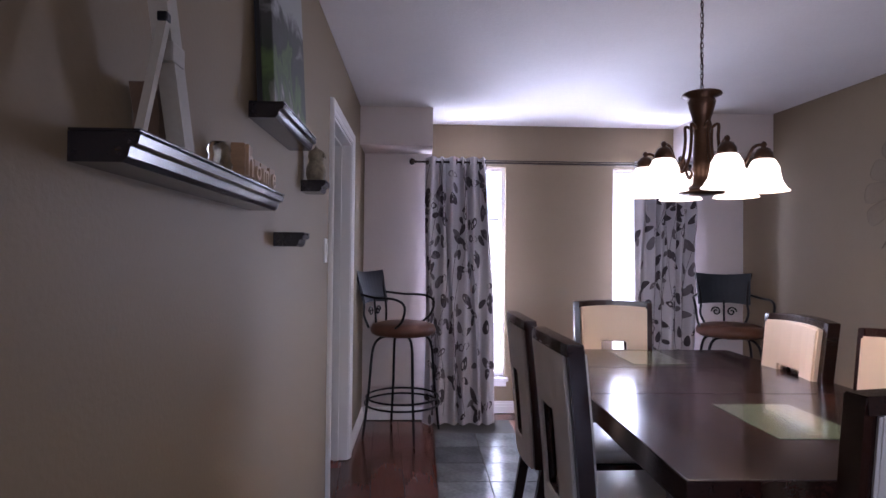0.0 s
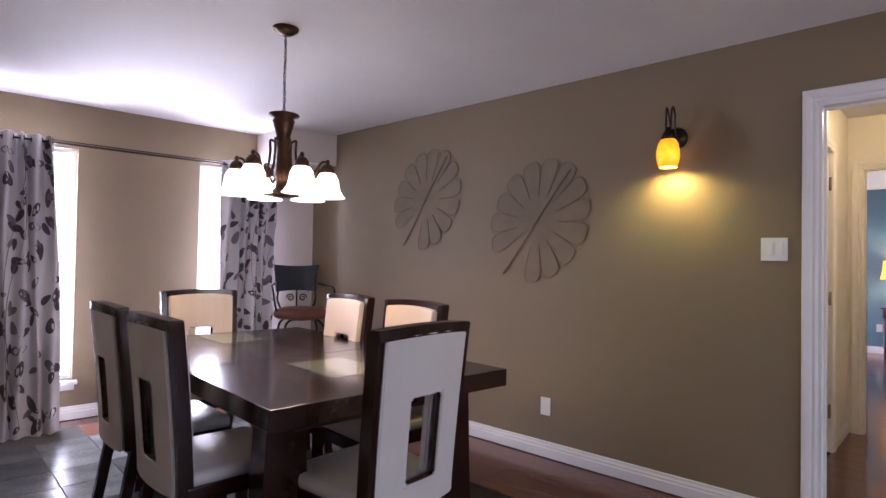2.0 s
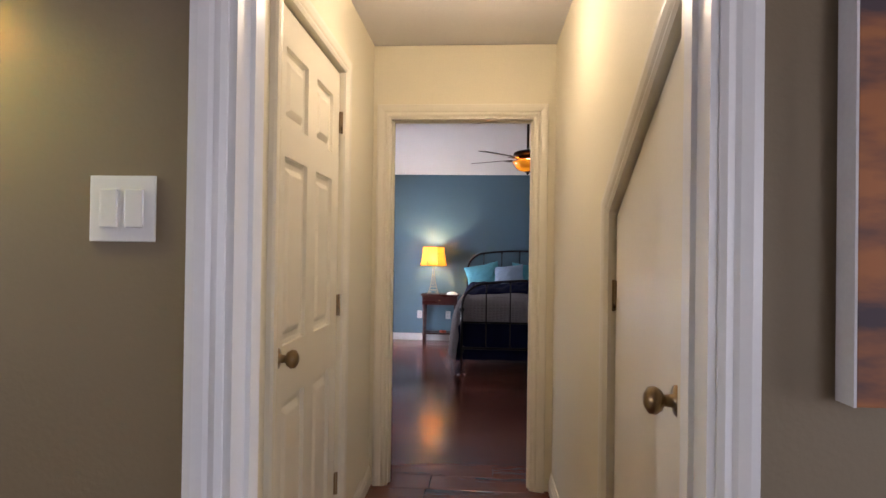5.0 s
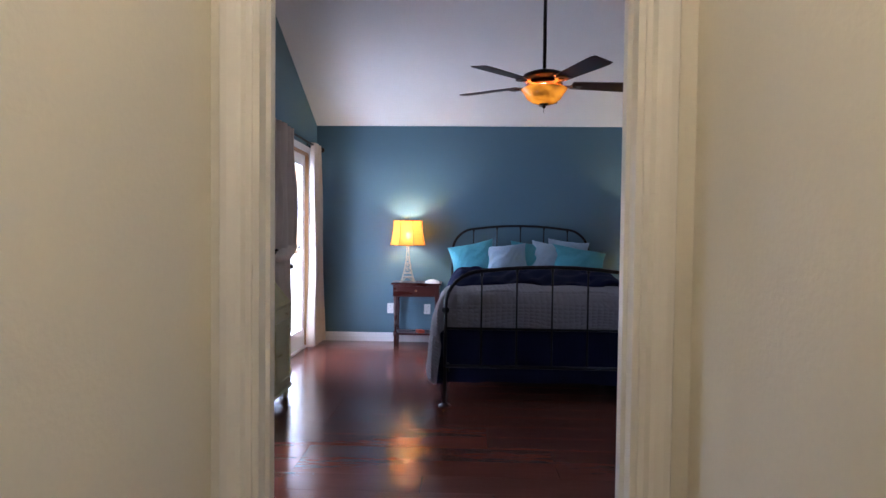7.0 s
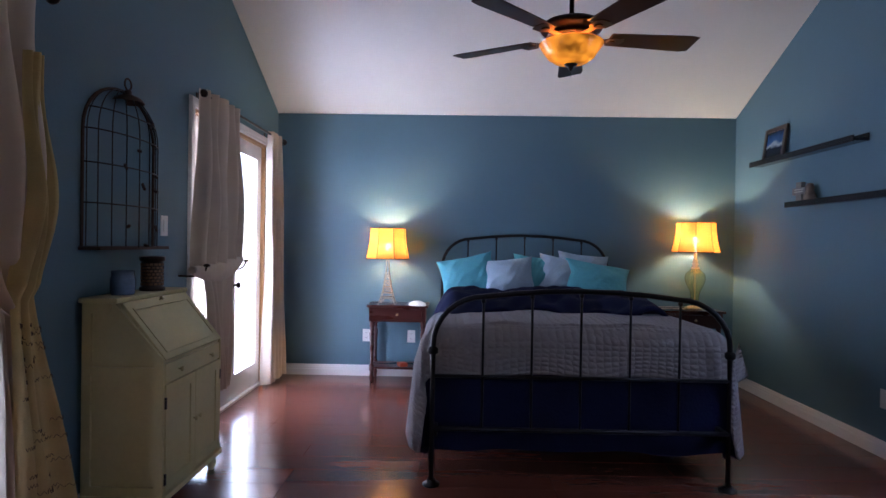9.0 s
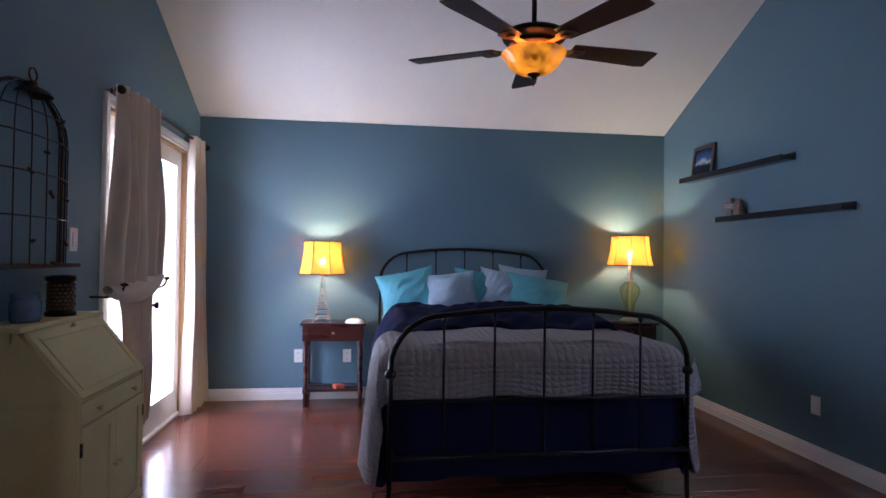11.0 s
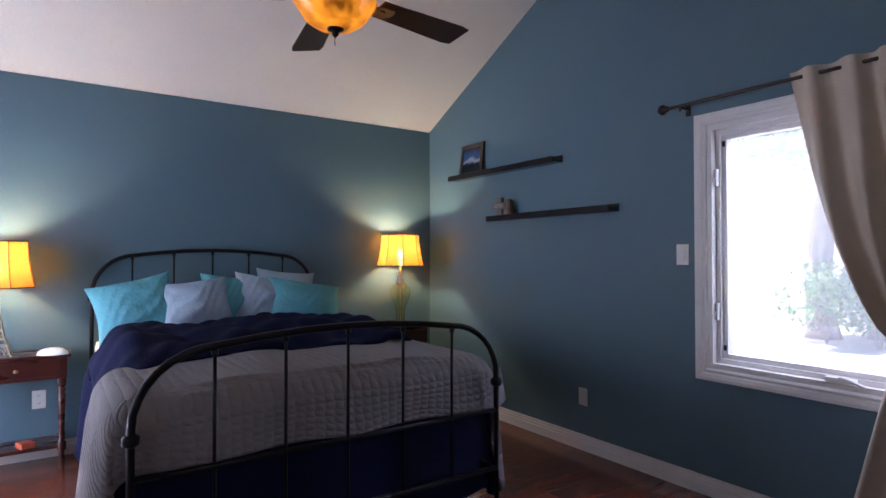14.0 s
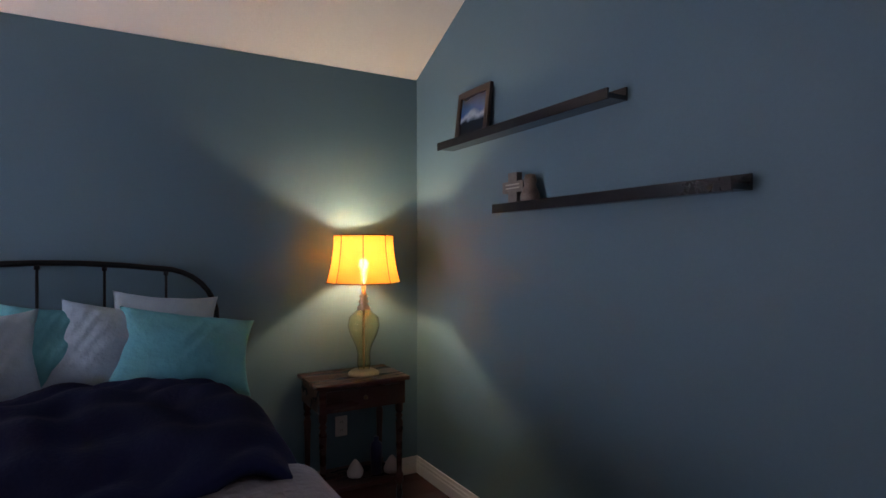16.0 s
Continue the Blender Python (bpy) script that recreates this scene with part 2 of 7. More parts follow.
def wall(name, material, u0, u1, z1, v0, v1, holes, m, label, z0=0.0):
    """A wall along local x from u0 to u1, v0 to v1 thick, with holes (a, b, low, high)."""
    bm = bmesh.new()
    at = u0
    for a, b, lo, hi in sorted(holes):
        if a > at:
            box(bm, at, a, v0, v1, z0, z1)
        if lo > z0:
            box(bm, a, b, v0, v1, z0, lo)
        if hi < z1:
            box(bm, a, b, v0, v1, hi, z1)
        at = b
    if at < u1:
        box(bm, at, u1, v0, v1, z0, z1)
    return structure(name, bm, material, m, label)


BASE = [(0.0, 0.0), (0.016, 0.0), (0.016, 0.055), (0.012, 0.062), (0.012, 0.074), (0.008, 0.082), (0.006, 0.098), (0.0, 0.10)]
CASE = [(0.0, 0.0), (0.0, 0.010), (0.010, 0.016), (0.022, 0.013), (0.030, 0.018), (0.048, 0.022), (0.062, 0.022), (0.066, 0.014), (0.066, 0.0)]


def baseboard(name, runs, material, label):
    """Moulded skirting along runs of (start, end), the room to the left of each."""
    bm = bmesh.new()
    for (ax, ay), (bx, by) in runs:
        d = Vector((bx - ax, by - ay))
        L = d.length
        d.normalize()
        n = Vector((-d.y, d.x))
        lo = [bm.verts.new((ax + n.x * o, ay + n.y * o, z)) for o, z in BASE]
        hi = [bm.verts.new((bx + n.x * o, by + n.y * o, z)) for o, z in BASE]
        k = len(BASE)
        bm.faces.new(lo), bm.faces.new(hi[::-1])
        for i in range(k):
            bm.faces.new((lo[i], lo[(i + 1) % k], hi[(i + 1) % k], hi[i]))
    bmesh.ops.recalc_face_normals(bm, faces=bm.faces)
    return structure(name, bm, material, None, label)


def casing_ring(bm, corners, closed=False):
    """Moulded casing that follows corners (u, z) of an opening on the plane v=0, proud to -v, outward of the path's right."""
    pts = [Vector(c) for c in corners]
    n = len(pts)
    rings = []
    for i, p in enumerate(pts):
        a = pts[i - 1] if (i or closed) else None
        c = pts[(i + 1) % n] if (i < n - 1 or closed) else None
        da = (p - a).normalized() if a is not None else (c - p).normalized()
        dc = (c - p).normalized() if c is not None else da
        na, nc = Vector((-da.y, da.x)), Vector((-dc.y, dc.x))
        mm = (na + nc).normalized()
        mm /= max(mm.dot(na), 0.2)
        rings.append([bm.verts.new((p.x + mm.x * o, -h, p.y + mm.y * o)) for o, h in CASE])
    k = len(CASE)
    for a, b in list(zip(rings, rings[1:])) + ([(rings[-1], rings[0])] if closed else []):
        for i in range(k):
            bm.faces.new((a[i], a[(i + 1) % k], b[(i + 1) % k], b[i]))
    if not closed:
        bm.faces.new(rings[0]), bm.faces.new(rings[-1][::-1])
    bmesh.ops.recalc_face_normals(bm, faces=bm.faces)


# ---- structure ----
# The dining room's far end is turned a little from the rest of the house.
D = pose(-0.165, 4.965, 0, 0, 0, -4.0)
CZ = 2.425            # flat ceilings
RX = 2.965            # dining room's long wall
HX = 5.12            # hall's end wall
BX, BL, BR = 10.345, 2.142, -2.097   # bedroom's far, window and shelf walls
EAVE, PITCH, RIDGE = 2.435, 0.495, 7.80

# dining room walls
wall("wall_dining_long", OLIVE, -3.6, 5.4, CZ, 0, 0.115, [(0.012, 0.822, 0, 2.05)], pose(RX + 0.115, 0, 0, 0, 0, 90), "olive painted wall with orange-peel texture")
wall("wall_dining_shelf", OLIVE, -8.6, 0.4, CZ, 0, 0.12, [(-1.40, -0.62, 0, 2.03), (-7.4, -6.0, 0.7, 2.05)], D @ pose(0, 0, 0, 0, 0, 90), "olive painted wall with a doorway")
bm = bmesh.new()
box(bm, -0.12, 0.54, 0.28, 0.62, 0, CZ), box(bm, 2.62, 3.5, 0.28, 0.62, 0, CZ)
structure("wall_dining_end", bm, PINK, D, "pale rose painted end wall either side of a window alcove")
bm = bmesh.new()
box(bm, 0, 0.54, -0.08, 0.278, 2.135, CZ - 0.003), box(bm, 2.62, 3.3, -0.08, 0.278, 2.135, CZ - 0.003)
structure("soffit", bm, PINK, D, "pale rose boxed soffits at the ceiling")
wall("wall_alcove", OLIVE, 0.545, 2.615, CZ, 0.47, 0.60, [(0.70, 1.172, 0.30, 2.075), (2.09, 2.56, 0.30, 2.075)], D, "olive alcove wall with two narrow windows")
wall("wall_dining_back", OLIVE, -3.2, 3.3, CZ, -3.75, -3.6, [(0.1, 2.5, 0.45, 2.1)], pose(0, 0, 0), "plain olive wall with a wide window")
bm = B(-2.2, RX - 0.002, -3.5, -0.165, 2.19, CZ - 0.003)
structure("soffit_living", bm, OLIVE, None, "olive dropped ceiling beam")
structure("ceiling_dining", B(-2.4, RX + 0.115, -3.75, 5.9, CZ, CZ + 0.1), CEIL, None, "textured white ceiling")
# small room behind the shelf wall
bm = bmesh.new()
box(bm, -1.5, -1.4, -3.0, 0.5, 0, CZ), box(bm, -1.4, -0.12, -3.0, -2.9, 0, CZ), box(bm, -1.4, -0.12, 0.4, 0.5, 0, CZ), box(bm, -1.5, -0.12, -3.0, 0.5, CZ + 0.003, CZ + 0.05)
structure("wall_side_room", bm, CREAM, D, "plain cream walls behind the doorway")
# hall
wall("wall_hall_left", CREAM, RX + 0.117, HX, CZ, 1.0, 1.1, [(3.65, 4.44, 0, 2.06)], pose(0, 0, 0), "cream painted hall wall")
bm = bmesh.new()
box(bm, RX + 0.117, 3.14, -0.1, 0, 0, CZ), box(bm, 3.76, HX, -0.1, 0, 0, CZ)
prism(bm, [(3.14, 1.79), (3.76, 1.41), (3.76, CZ), (3.14, CZ)], -0.1, 0, "y")
structure("wall_hall_right", bm, CREAM, None, "cream painted hall wall with a sloped closet opening")
bm = bmesh.new()
box(bm, 2.98, 3.9, -0.85, -0.8, 0, CZ), box(bm, 3.85, 3.9, -0.8, -0.1, 0, CZ), box(bm, 2.98, 3.03, -0.8, -0.1, 0, CZ)
box(bm, 3.45, 3.5, 1.1, 1.8, 0, CZ), box(bm, 4.6, 4.65, 1.1, 1.8, 0, CZ), box(bm, 3.45, 4.65, 1.8, 1.85, 0, CZ)
structure("wall_closets", bm, CREAM, None, "plain closet walls")
wall("wall_hall_end", CREAM, 0.0, 1.0, CZ, -0.04, 0, [(0.106, 0.910, 0, 2.03)], pose(HX, 0, 0, 0, 0, 90), "cream wall over the bedroom doorway")
structure("ceiling_hall", B(RX + 0.117, HX + 0.06, -0.9, 1.9, CZ + 0.004, CZ + 0.1), CEIL, None, "textured hall ceiling")
# bedroom
FX = HX + 0.08


def roof(x):
    return EAVE + PITCH * min(BX - x, x - (2 * RIDGE - BX))


wall("wall_bedroom_front", BLUE, BR - 0.2, BL + 0.2, 2.46, -0.08, -0.042, [(0.106, 0.910, 0, 2.03)], pose(HX, 0, 0, 0, 0, 90), "slate blue wall with the hall doorway")
wall("wall_bedroom_far", BLUE, BR - 0.15, BL + 0.15, EAVE, -0.15, 0, [], pose(BX, 0, 0, 0, 0, 90), "slate blue painted far wall")


def gable(name, y0, y1, holes, label):
    bm = bmesh.new()
    at = FX - 0.05
    for a, b, lo, hi in sorted(holes):
        box(bm, at, a, y0, y1, 0, EAVE - 0.05)
        if lo > 0:
            box(bm, a, b, y0, y1, 0, lo)
        box(bm, a, b, y0, y1, hi, EAVE - 0.05)
        at = b
    box(bm, at, BX, y0, y1, 0, EAVE - 0.05)
    prism(bm, [(FX - 0.05, EAVE - 0.05), (BX, EAVE - 0.05), (BX, EAVE + 0.03), (RIDGE, roof(RIDGE) + 0.03), (FX - 0.05, EAVE + 0.03)], y0, y1, "y")
    return structure(name, bm, BLUE, None, label)


FD = (8.62, 10.0, 0.0, 2.07)     # french doors
BO = (5.95, 6.985, 0.0, 2.03)      # bath opening
BW = (6.36, 7.615, 0.68, 1.975)    # bedroom window
gable("wall_bedroom_left", BL, BL + 0.14, [FD, BO], "slate blue gable wall with french doors")
gable("wall_bedroom_right", BR - 0.14, BR, [BW], "slate blue gable wall with a casement window")
bm = bmesh.new()
prism(bm, [(BX + 0.15, EAVE - 0.07), (BX + 0.15, EAVE + 0.1), (RIDGE, roof(RIDGE) + 0.16), (FX - 0.12, EAVE + 0.14), (FX - 0.12, EAVE + 0.02), (RIDGE, roof(RIDGE))], BR - 0.14, BL + 0.14, "y")
structure("ceiling_bedroom", bm, CEIL, None, "vaulted white textured ceiling")
# ---- trim of the dining room and hall ----


def on_d(u, v):
    p = D @ Vector((u, v, 0))
    return (p.x, p.y)


baseboard("baseboard_dining", [((RX, -3.6), (RX, -0.055)), ((RX, 0.90), (RX, 5.3)), (on_d(0.54, 0.28), on_d(0.0, 0.28)), (on_d(0, 0.28), on_d(0, -0.545)), (on_d(0, -1.475), on_d(0, -8.4)), (on_d(3.2, 0.28), on_d(2.62, 0.28)), (on_d(2.61, 0.47), on_d(0.55, 0.47))], TRIM, "white moulded baseboard")
baseboard("baseboard_hall", [((3.58, 1.0), (3.085, 1.0)), ((HX, 1.0), (4.512, 1.0)), ((3.83, 0.0), (HX, 0.0)), ((3.085, 0.0), (3.13, 0.0))], CREAMTRIM, "cream moulded baseboard")


def doorway(name, m, a, b, top, depth, material, label, sides=(True, True)):
    """Casings on both faces and a jamb lining, for an opening a to b on the plane v=0 of m (room at -v)."""
    d = tagged(new(name), label=label, kind="structure")
    d.matrix_world = m
    bm = bmesh.new()
    casing_ring(bm, [(a, 0), (a, top), (b, top), (b, 0)])
    part("casing", bm, material, d)
    if sides[1]:
        bm = bmesh.new()
        casing_ring(bm, [(a, 0), (a, top), (b, top), (b, 0)])
        bmesh.ops.transform(bm, matrix=Matrix.Translation((0, depth, 0)) @ Matrix.Diagonal((1, -1, 1, 1)), verts=bm.verts)
        bmesh.ops.reverse_faces(bm, faces=bm.faces)
        part("casing", bm, material, d)
    bm = bmesh.new()
    box(bm, a - 0.001, a + 0.014, -0.004, depth + 0.004, 0, top), box(bm, b - 0.014, b + 0.001, -0.004, depth + 0.004, 0, top), box(bm, a + 0.014, b - 0.014, -0.004, depth + 0.004, top - 0.014, top + 0.001)
    part("jamb", bm, material, d)
    bm = bmesh.new()
    s0, s1 = depth * 0.45, depth * 0.45 + 0.03
    box(bm, a + 0.014, a + 0.024, s0, s1, 0, top - 0.014), box(bm, b - 0.024, b - 0.014, s0, s1, 0, top - 0.014), box(bm, a + 0.024, b - 0.024, s0, s1, top - 0.024, top - 0.014)
    part("door_stop", bm, material, d)
    return d


# casing_ring stands proud to -v; frames below turn each opening so that -v looks into the room
doorway("doorway_hall", pose(RX, 0, 0, 0, 0, -90), -0.832, -0.012, 2.05, 0.115, TRIM, "white moulded doorway between dining room and hall")
doorway("doorway_bedroom", pose(HX, 0, 0, 0, 0, -90), -0.910, -0.106, 2.03, 0.08, CREAMTRIM, "cream moulded bedroom doorway")
doorway("doorway_side", D @ pose(0, 0, 0, 0, 0, 90), -1.40, -0.62, 2.03, 0.12, TRIM, "white moulded doorway in the olive wall", (True, False))


def knob(m, parent, material=BRASS):
    bm = bmesh.new()
    lathe(bm, [(0.0, 0), (0.032, 0.001), (0.032, 0.006), (0.014, 0.012), (0.012, 0.030), (0.022, 0.036), (0.029, 0.048), (0.027, 0.060), (0.014, 0.068), (0.0, 0.069)], 20, m=m)
    return part("door_knob", bm, material, parent, "aged brass round knob", True)


def hinge(m, parent):
    bm = bmesh.new()
    box(bm, -0.012, 0.012, -0.004, 0.004, -0.045, 0.045, 0.001, m=m)
    tube(bm, [m @ Vector((0, -0.006, -0.047)), m @ Vector((0, -0.006, 0.047))], 0.005, 8)
    return part("hinge", bm, BRASS, parent)


def casing_only(name, m, a, b, top, material, label):
    d = tagged(new(name), label=label, kind="structure")
    d.matrix_world = m
    bm = bmesh.new()
    casing_ring(bm, [(a, 0), (a, top), (b, top), (b, 0)])
    part("casing", bm, material, d)
    return d


# six-panel hall closet door
d = casing_only("doorframe_closet", pose(0, 1.0, 0), 3.65, 4.44, 2.06, CREAMTRIM, "cream moulded closet door casing")
door = thing("door", pose(0, 1.0, 0), "cream painted six-panel closet door, closed, with a brass knob", "door")
bm = bmesh.new()
xs, zs = [3.66, 3.765, 3.995, 4.10, 4.325, 4.43], [0.012, 0.22, 0.80, 0.98, 1.58, 1.69, 1.93, 2.05]
for i in range(5):
    for j in range(7):
        if i % 2 == 0 or j % 2 == 0:
            box(bm, xs[i], xs[i + 1], 0.016, 0.05, zs[j], zs[j + 1])
part("stile_frame", bm, CREAMTRIM, door)
for i in (1, 3):
    for j in (1, 3, 5):
        bm = bmesh.new()
        x0, x1, z0, z1 = xs[i], xs[i + 1], zs[j], zs[j + 1]
        rings = []
        for inset, yy in ((0, 0.030), (0.012, 0.034), (0.03, 0.033), (0.05, 0.020), (0.055, 0.019)):
            rings.append([bm.verts.new(p) for p in ((x0 + inset, yy, z0 + inset), (x1 - inset, yy, z0 + inset), (x1 - inset, yy, z1 - inset), (x0 + inset, yy, z1 - inset))])
        for p, q in zip(rings, rings[1:]):
            for k in range(4):
                bm.faces.new((p[k], p[(k + 1) % 4], q[(k + 1) % 4], q[k]))
        bm.faces.new(rings[-1])
        bmesh.ops.recalc_face_normals(bm, faces=bm.faces)
        part("panel", bm, CREAMTRIM, door)
knob(pose(3.715, 0.016, 0.95, 90, 0, 0), door)
for z in (0.28, 1.05, 1.84):
    hinge(pose(4.437, 0.012, z), door)

# sloped door under the stairs
d = tagged(new("doorframe_stairs"), "cream casing that follows the stair slope", kind="structure")
d.matrix_world = pose(0, 0, 0, 0, 0, 180)
bm = bmesh.new()
casing_ring(bm, [(-3.76, 0), (-3.76, 1.41), (-3.14, 1.79), (-3.12, 1.80)])
part("casing", bm, CREAMTRIM, d)
door = thing("door", pose(0, 0, 0), "cream flush closet door with a sloped top under the stairs, closed", "door")
bm = bmesh.new()
prism(bm, [(3.145, 0.012), (3.752, 0.012), (3.752, 1.40), (3.145, 1.772)], -0.045, -0.012, "y")
part("leaf", bm, CREAMTRIM, door)
knob(pose(3.205, -0.012, 0.985, -90, 0, 0), door)
for z in (0.24, 1.16):
    hinge(pose(3.757, -0.012, z, 0, 0, 180), door)
bm = B(3.115, 3.14, 0.0, 0.012, 0, 1.85)
structure("trim_stairs", bm, CREAMTRIM, None, "cream trim board")

# ---- wall plates ----


def plate(m, label, rockers=0, duplex=False, w=0.072, h=0.115):
    p = thing("switch_plate" if rockers else "outlet", m, label, "switch" if rockers else "outlet")
    part("cover", B(-w / 2, w / 2, -0.006, 0, -h / 2, h / 2, 0.002), PLASTIC, p)
    for i in range(rockers):
        x = (i - (rockers - 1) / 2) * 0.046
        part("rocker", B(x - 0.016, x + 0.016, -0.011, -0.0045, -0.033, 0.033, 0.002), PLASTIC, p)
    if not rockers:
        for z in ((-0.024, 0.024) if duplex else (0,)):
            part("socket", B(-0.016, 0.016, -0.009, -0.0045, z - 0.015, z + 0.015, 0.003) if duplex else B(-0.017, 0.017, -0.009, -0.0045, -0.034, 0.034, 0.003), PLASTIC, p)
            if duplex:
                for x in (-0.006, 0.006):
                    part("slot", B(x - 0.0012, x + 0.0012, -0.0095, -0.0085, z - 0.004, z + 0.006), IRON, p)
    return p


plate(pose(RX, 1.018, 1.35, 0, 0, -90), "white double rocker switch plate beside the hall doorway", 2, w=0.118)
plate(pose(RX, 2.335, 0.325, 0, 0, -90), "white outlet cover low on the olive wall")
plate(D @ pose(0, -1.56, 1.33, 0, 0, 90), "white rocker switch plate on the olive wall", 1)
plate(D @ pose(0, -2.33, 0.33, 0, 0, 90), "white outlet cover low on the olive wall")

# ---- dining table ----
TABLE = pose(1.365, 2.845, 0, 0, 0, -4.5)
tb = thing("dining_table", TABLE, "large espresso wood dining table with inset green glass panels", "table")
GREENGLASS = mat("green frosted glass inlay", (0.17, 0.22, 0.15), rough=0.12, vary=0.08, scale=2, bump=0.0, coat=0.6)
for y0, y1 in ((-0.965, -0.105), (-0.104, 0.425), (0.426, 0.965)):
    part("tabletop", B(-0.57, 0.57, y0, y1, 0.705, 0.78, 0.004), ESPRESSO, tb)
for y0, y1 in ((-0.66, -0.27), (0.50, 0.90)):
    part("inlay", B(-0.15, 0.13, y0, y1, 0.7795, 0.7815), GREENGLASS, tb, "frosted green glass panel")
part("apron", B(-0.40, 0.40, -0.80, 0.80, 0.64, 0.706, 0.003), ESPRESSO, tb)
for y in (-0.74, 0.74):
    for x in (-0.42, 0.42):
        bm = bmesh.new()
        vs = box(bm, x - 0.075, x + 0.075, y - 0.055, y + 0.055, 0.0, 0.706)
        for v in vs:
            if v.co.z < 0.1:
                v.co.x += 0.03 * (1 if x > 0 else -1) * (1 if (v.co.x - x) * x > 0 else -1)
        part("leg", bm, ESPRESSO, tb)
part("stretcher", B(-0.06, 0.06, -0.72, 0.72, 0.12, 0.20, 0.004), ESPRESSO, tb)

# ---- dining chairs ----


def chair_back_curve(x, z):
    """How far back the chair back stands at a height, and its hollow."""
    return -0.205 - 0.10 * max(0.0, z - 0.42) ** 1.25 - 0.025 * (1 - (x / 0.22) ** 2)


def slotted_pad(w, z0, z1, y_off, thick, slot=(0.078, 0.50, 0.80)):
    bm = bmesh.new()
    xs = [-w, -0.13, -slot[0], 0.0, slot[0], 0.13, w]
    zs = [z0, (z0 + slot[1]) / 2, slot[1], 0.60, 0.70, slot[2], 0.87, 0.94, z1]
    g = [[bm.verts.new((x * (1 + 0.10 * (z - 0.5)), chair_back_curve(x, z) + y_off, z + (0.012 * (1 - (x / w) ** 2) if z == z1 else 0))) for z in zs] for x in xs]
    fs = []
    for i in range(6):
        for j in range(8):
            if i in (2, 3) and 2 <= j <= 4:
                continue
            fs.append(bm.faces.new((g[i][j], g[i + 1][j], g[i + 1][j + 1], g[i][j + 1])))
    bmesh.ops.recalc_face_normals(bm, faces=fs)
    bmesh.ops.solidify(bm, geom=fs, thickness=thick)
    es = [e for e in bm.edges if len(e.link_faces) == 2 and e.calc_face_angle() > 0.9]
    bmesh.ops.bevel(bm, geom=es, offset=0.008, segments=2, affect="EDGES")
    return bm


def dining_chair(m, label, leather):
    c = thing("dining_chair", m, label, "chair", "chairs round the dining table")
    bm = bmesh.new()
    box(bm, -0.225, 0.225, -0.20, 0.235, 0.43, 0.485, 0.022)
    part("seat", bm, leather, c, "padded leather seat", True)
    part("seat_frame", B(-0.228, 0.228, -0.205, 0.238, 0.375, 0.432, 0.004), ESPRESSO, c)
    part("backrest", slotted_pad(0.195, 0.43, 1.005, 0.017, 0.034), leather, c, "leather back pad with a tall slot")
    part("back_panel", slotted_pad(0.200, 0.40, 1.005, -0.034, 0.010), LEATHER, c)
    for s in (-1, 1):
        bm = bmesh.new()
        pts = []
        for i in range(11):
            z = 0.41 + 0.625 * i / 10
            pts.append((s * 0.212 * (1 + 0.10 * (z - 0.5)), chair_back_curve(0.205, z), z))
        for i, (x, y, z) in enumerate(pts):
            pts[i] = [bm.verts.new((x + a, y + b, z)) for a, b in ((-0.014, -0.026), (0.016, -0.026), (0.016, 0.026), (-0.014, 0.026))]
        for p, q in zip(pts, pts[1:]):
            for k in range(4):
                bm.faces.new((p[k], p[(k + 1) % 4], q[(k + 1) % 4], q[k]))
        bm.faces.new(pts[0][::-1]), bm.faces.new(pts[-1])
        part("post", bm, ESPRESSO, c)
    bm = bmesh.new()
    rows = []
    for i in range(13):
        x = -0.232 + 0.464 * i / 12
        y = chair_back_curve(x * 0.9, 1.02)
        z = 1.018 + 0.010 * (1 - (x / 0.232) ** 2)
        rows.append([bm.verts.new((x, y + a, z + b)) for a, b in ((-0.030, -0.018), (0.026, -0.018), (0.024, 0.020), (-0.028, 0.020))])
    for p, q in zip(rows, rows[1:]):
        for k in range(4):
            bm.faces.new((p[k], q[k], q[(k + 1) % 4], p[(k + 1) % 4]))
    bm.faces.new(rows[0]), bm.faces.new(rows[-1][::-1])
    bmesh.ops.recalc_face_normals(bm, faces=bm.faces)
    part("top_rail", bm, ESPRESSO, c)
    bm = bmesh.new()
    frame_pts = [(-0.084, 0.494), (0.084, 0.494), (0.087, 0.806), (-0.087, 0.806)]
    for (x0, z0), (x1, z1) in zip(frame_pts, frame_pts[1:] + frame_pts[:1]):
        y0, y1 = chair_back_curve(x0, z0), chair_back_curve(x1, z1)
        tube(bm, [(x0, y0 - 0.010, z0), (x1, y1 - 0.010, z1)], 0.012, 4)
    part("slot_frame", bm, ESPRESSO, c)
    for x in (-0.2, 0.2):
        for y, lean in ((0.205, 0.0), (-0.185, -0.07)):
            bm = bmesh.new()
            vs = box(bm, x - 0.02, x + 0.02, y - 0.022, y + 0.022, 0.0, 0.40)
            for v in vs:
                if v.co.z < 0.2:
                    v.co.y += lean
                    v.co.x = x + (v.co.x - x) * 0.75
            part("leg", bm, ESPRESSO, c)
    return c


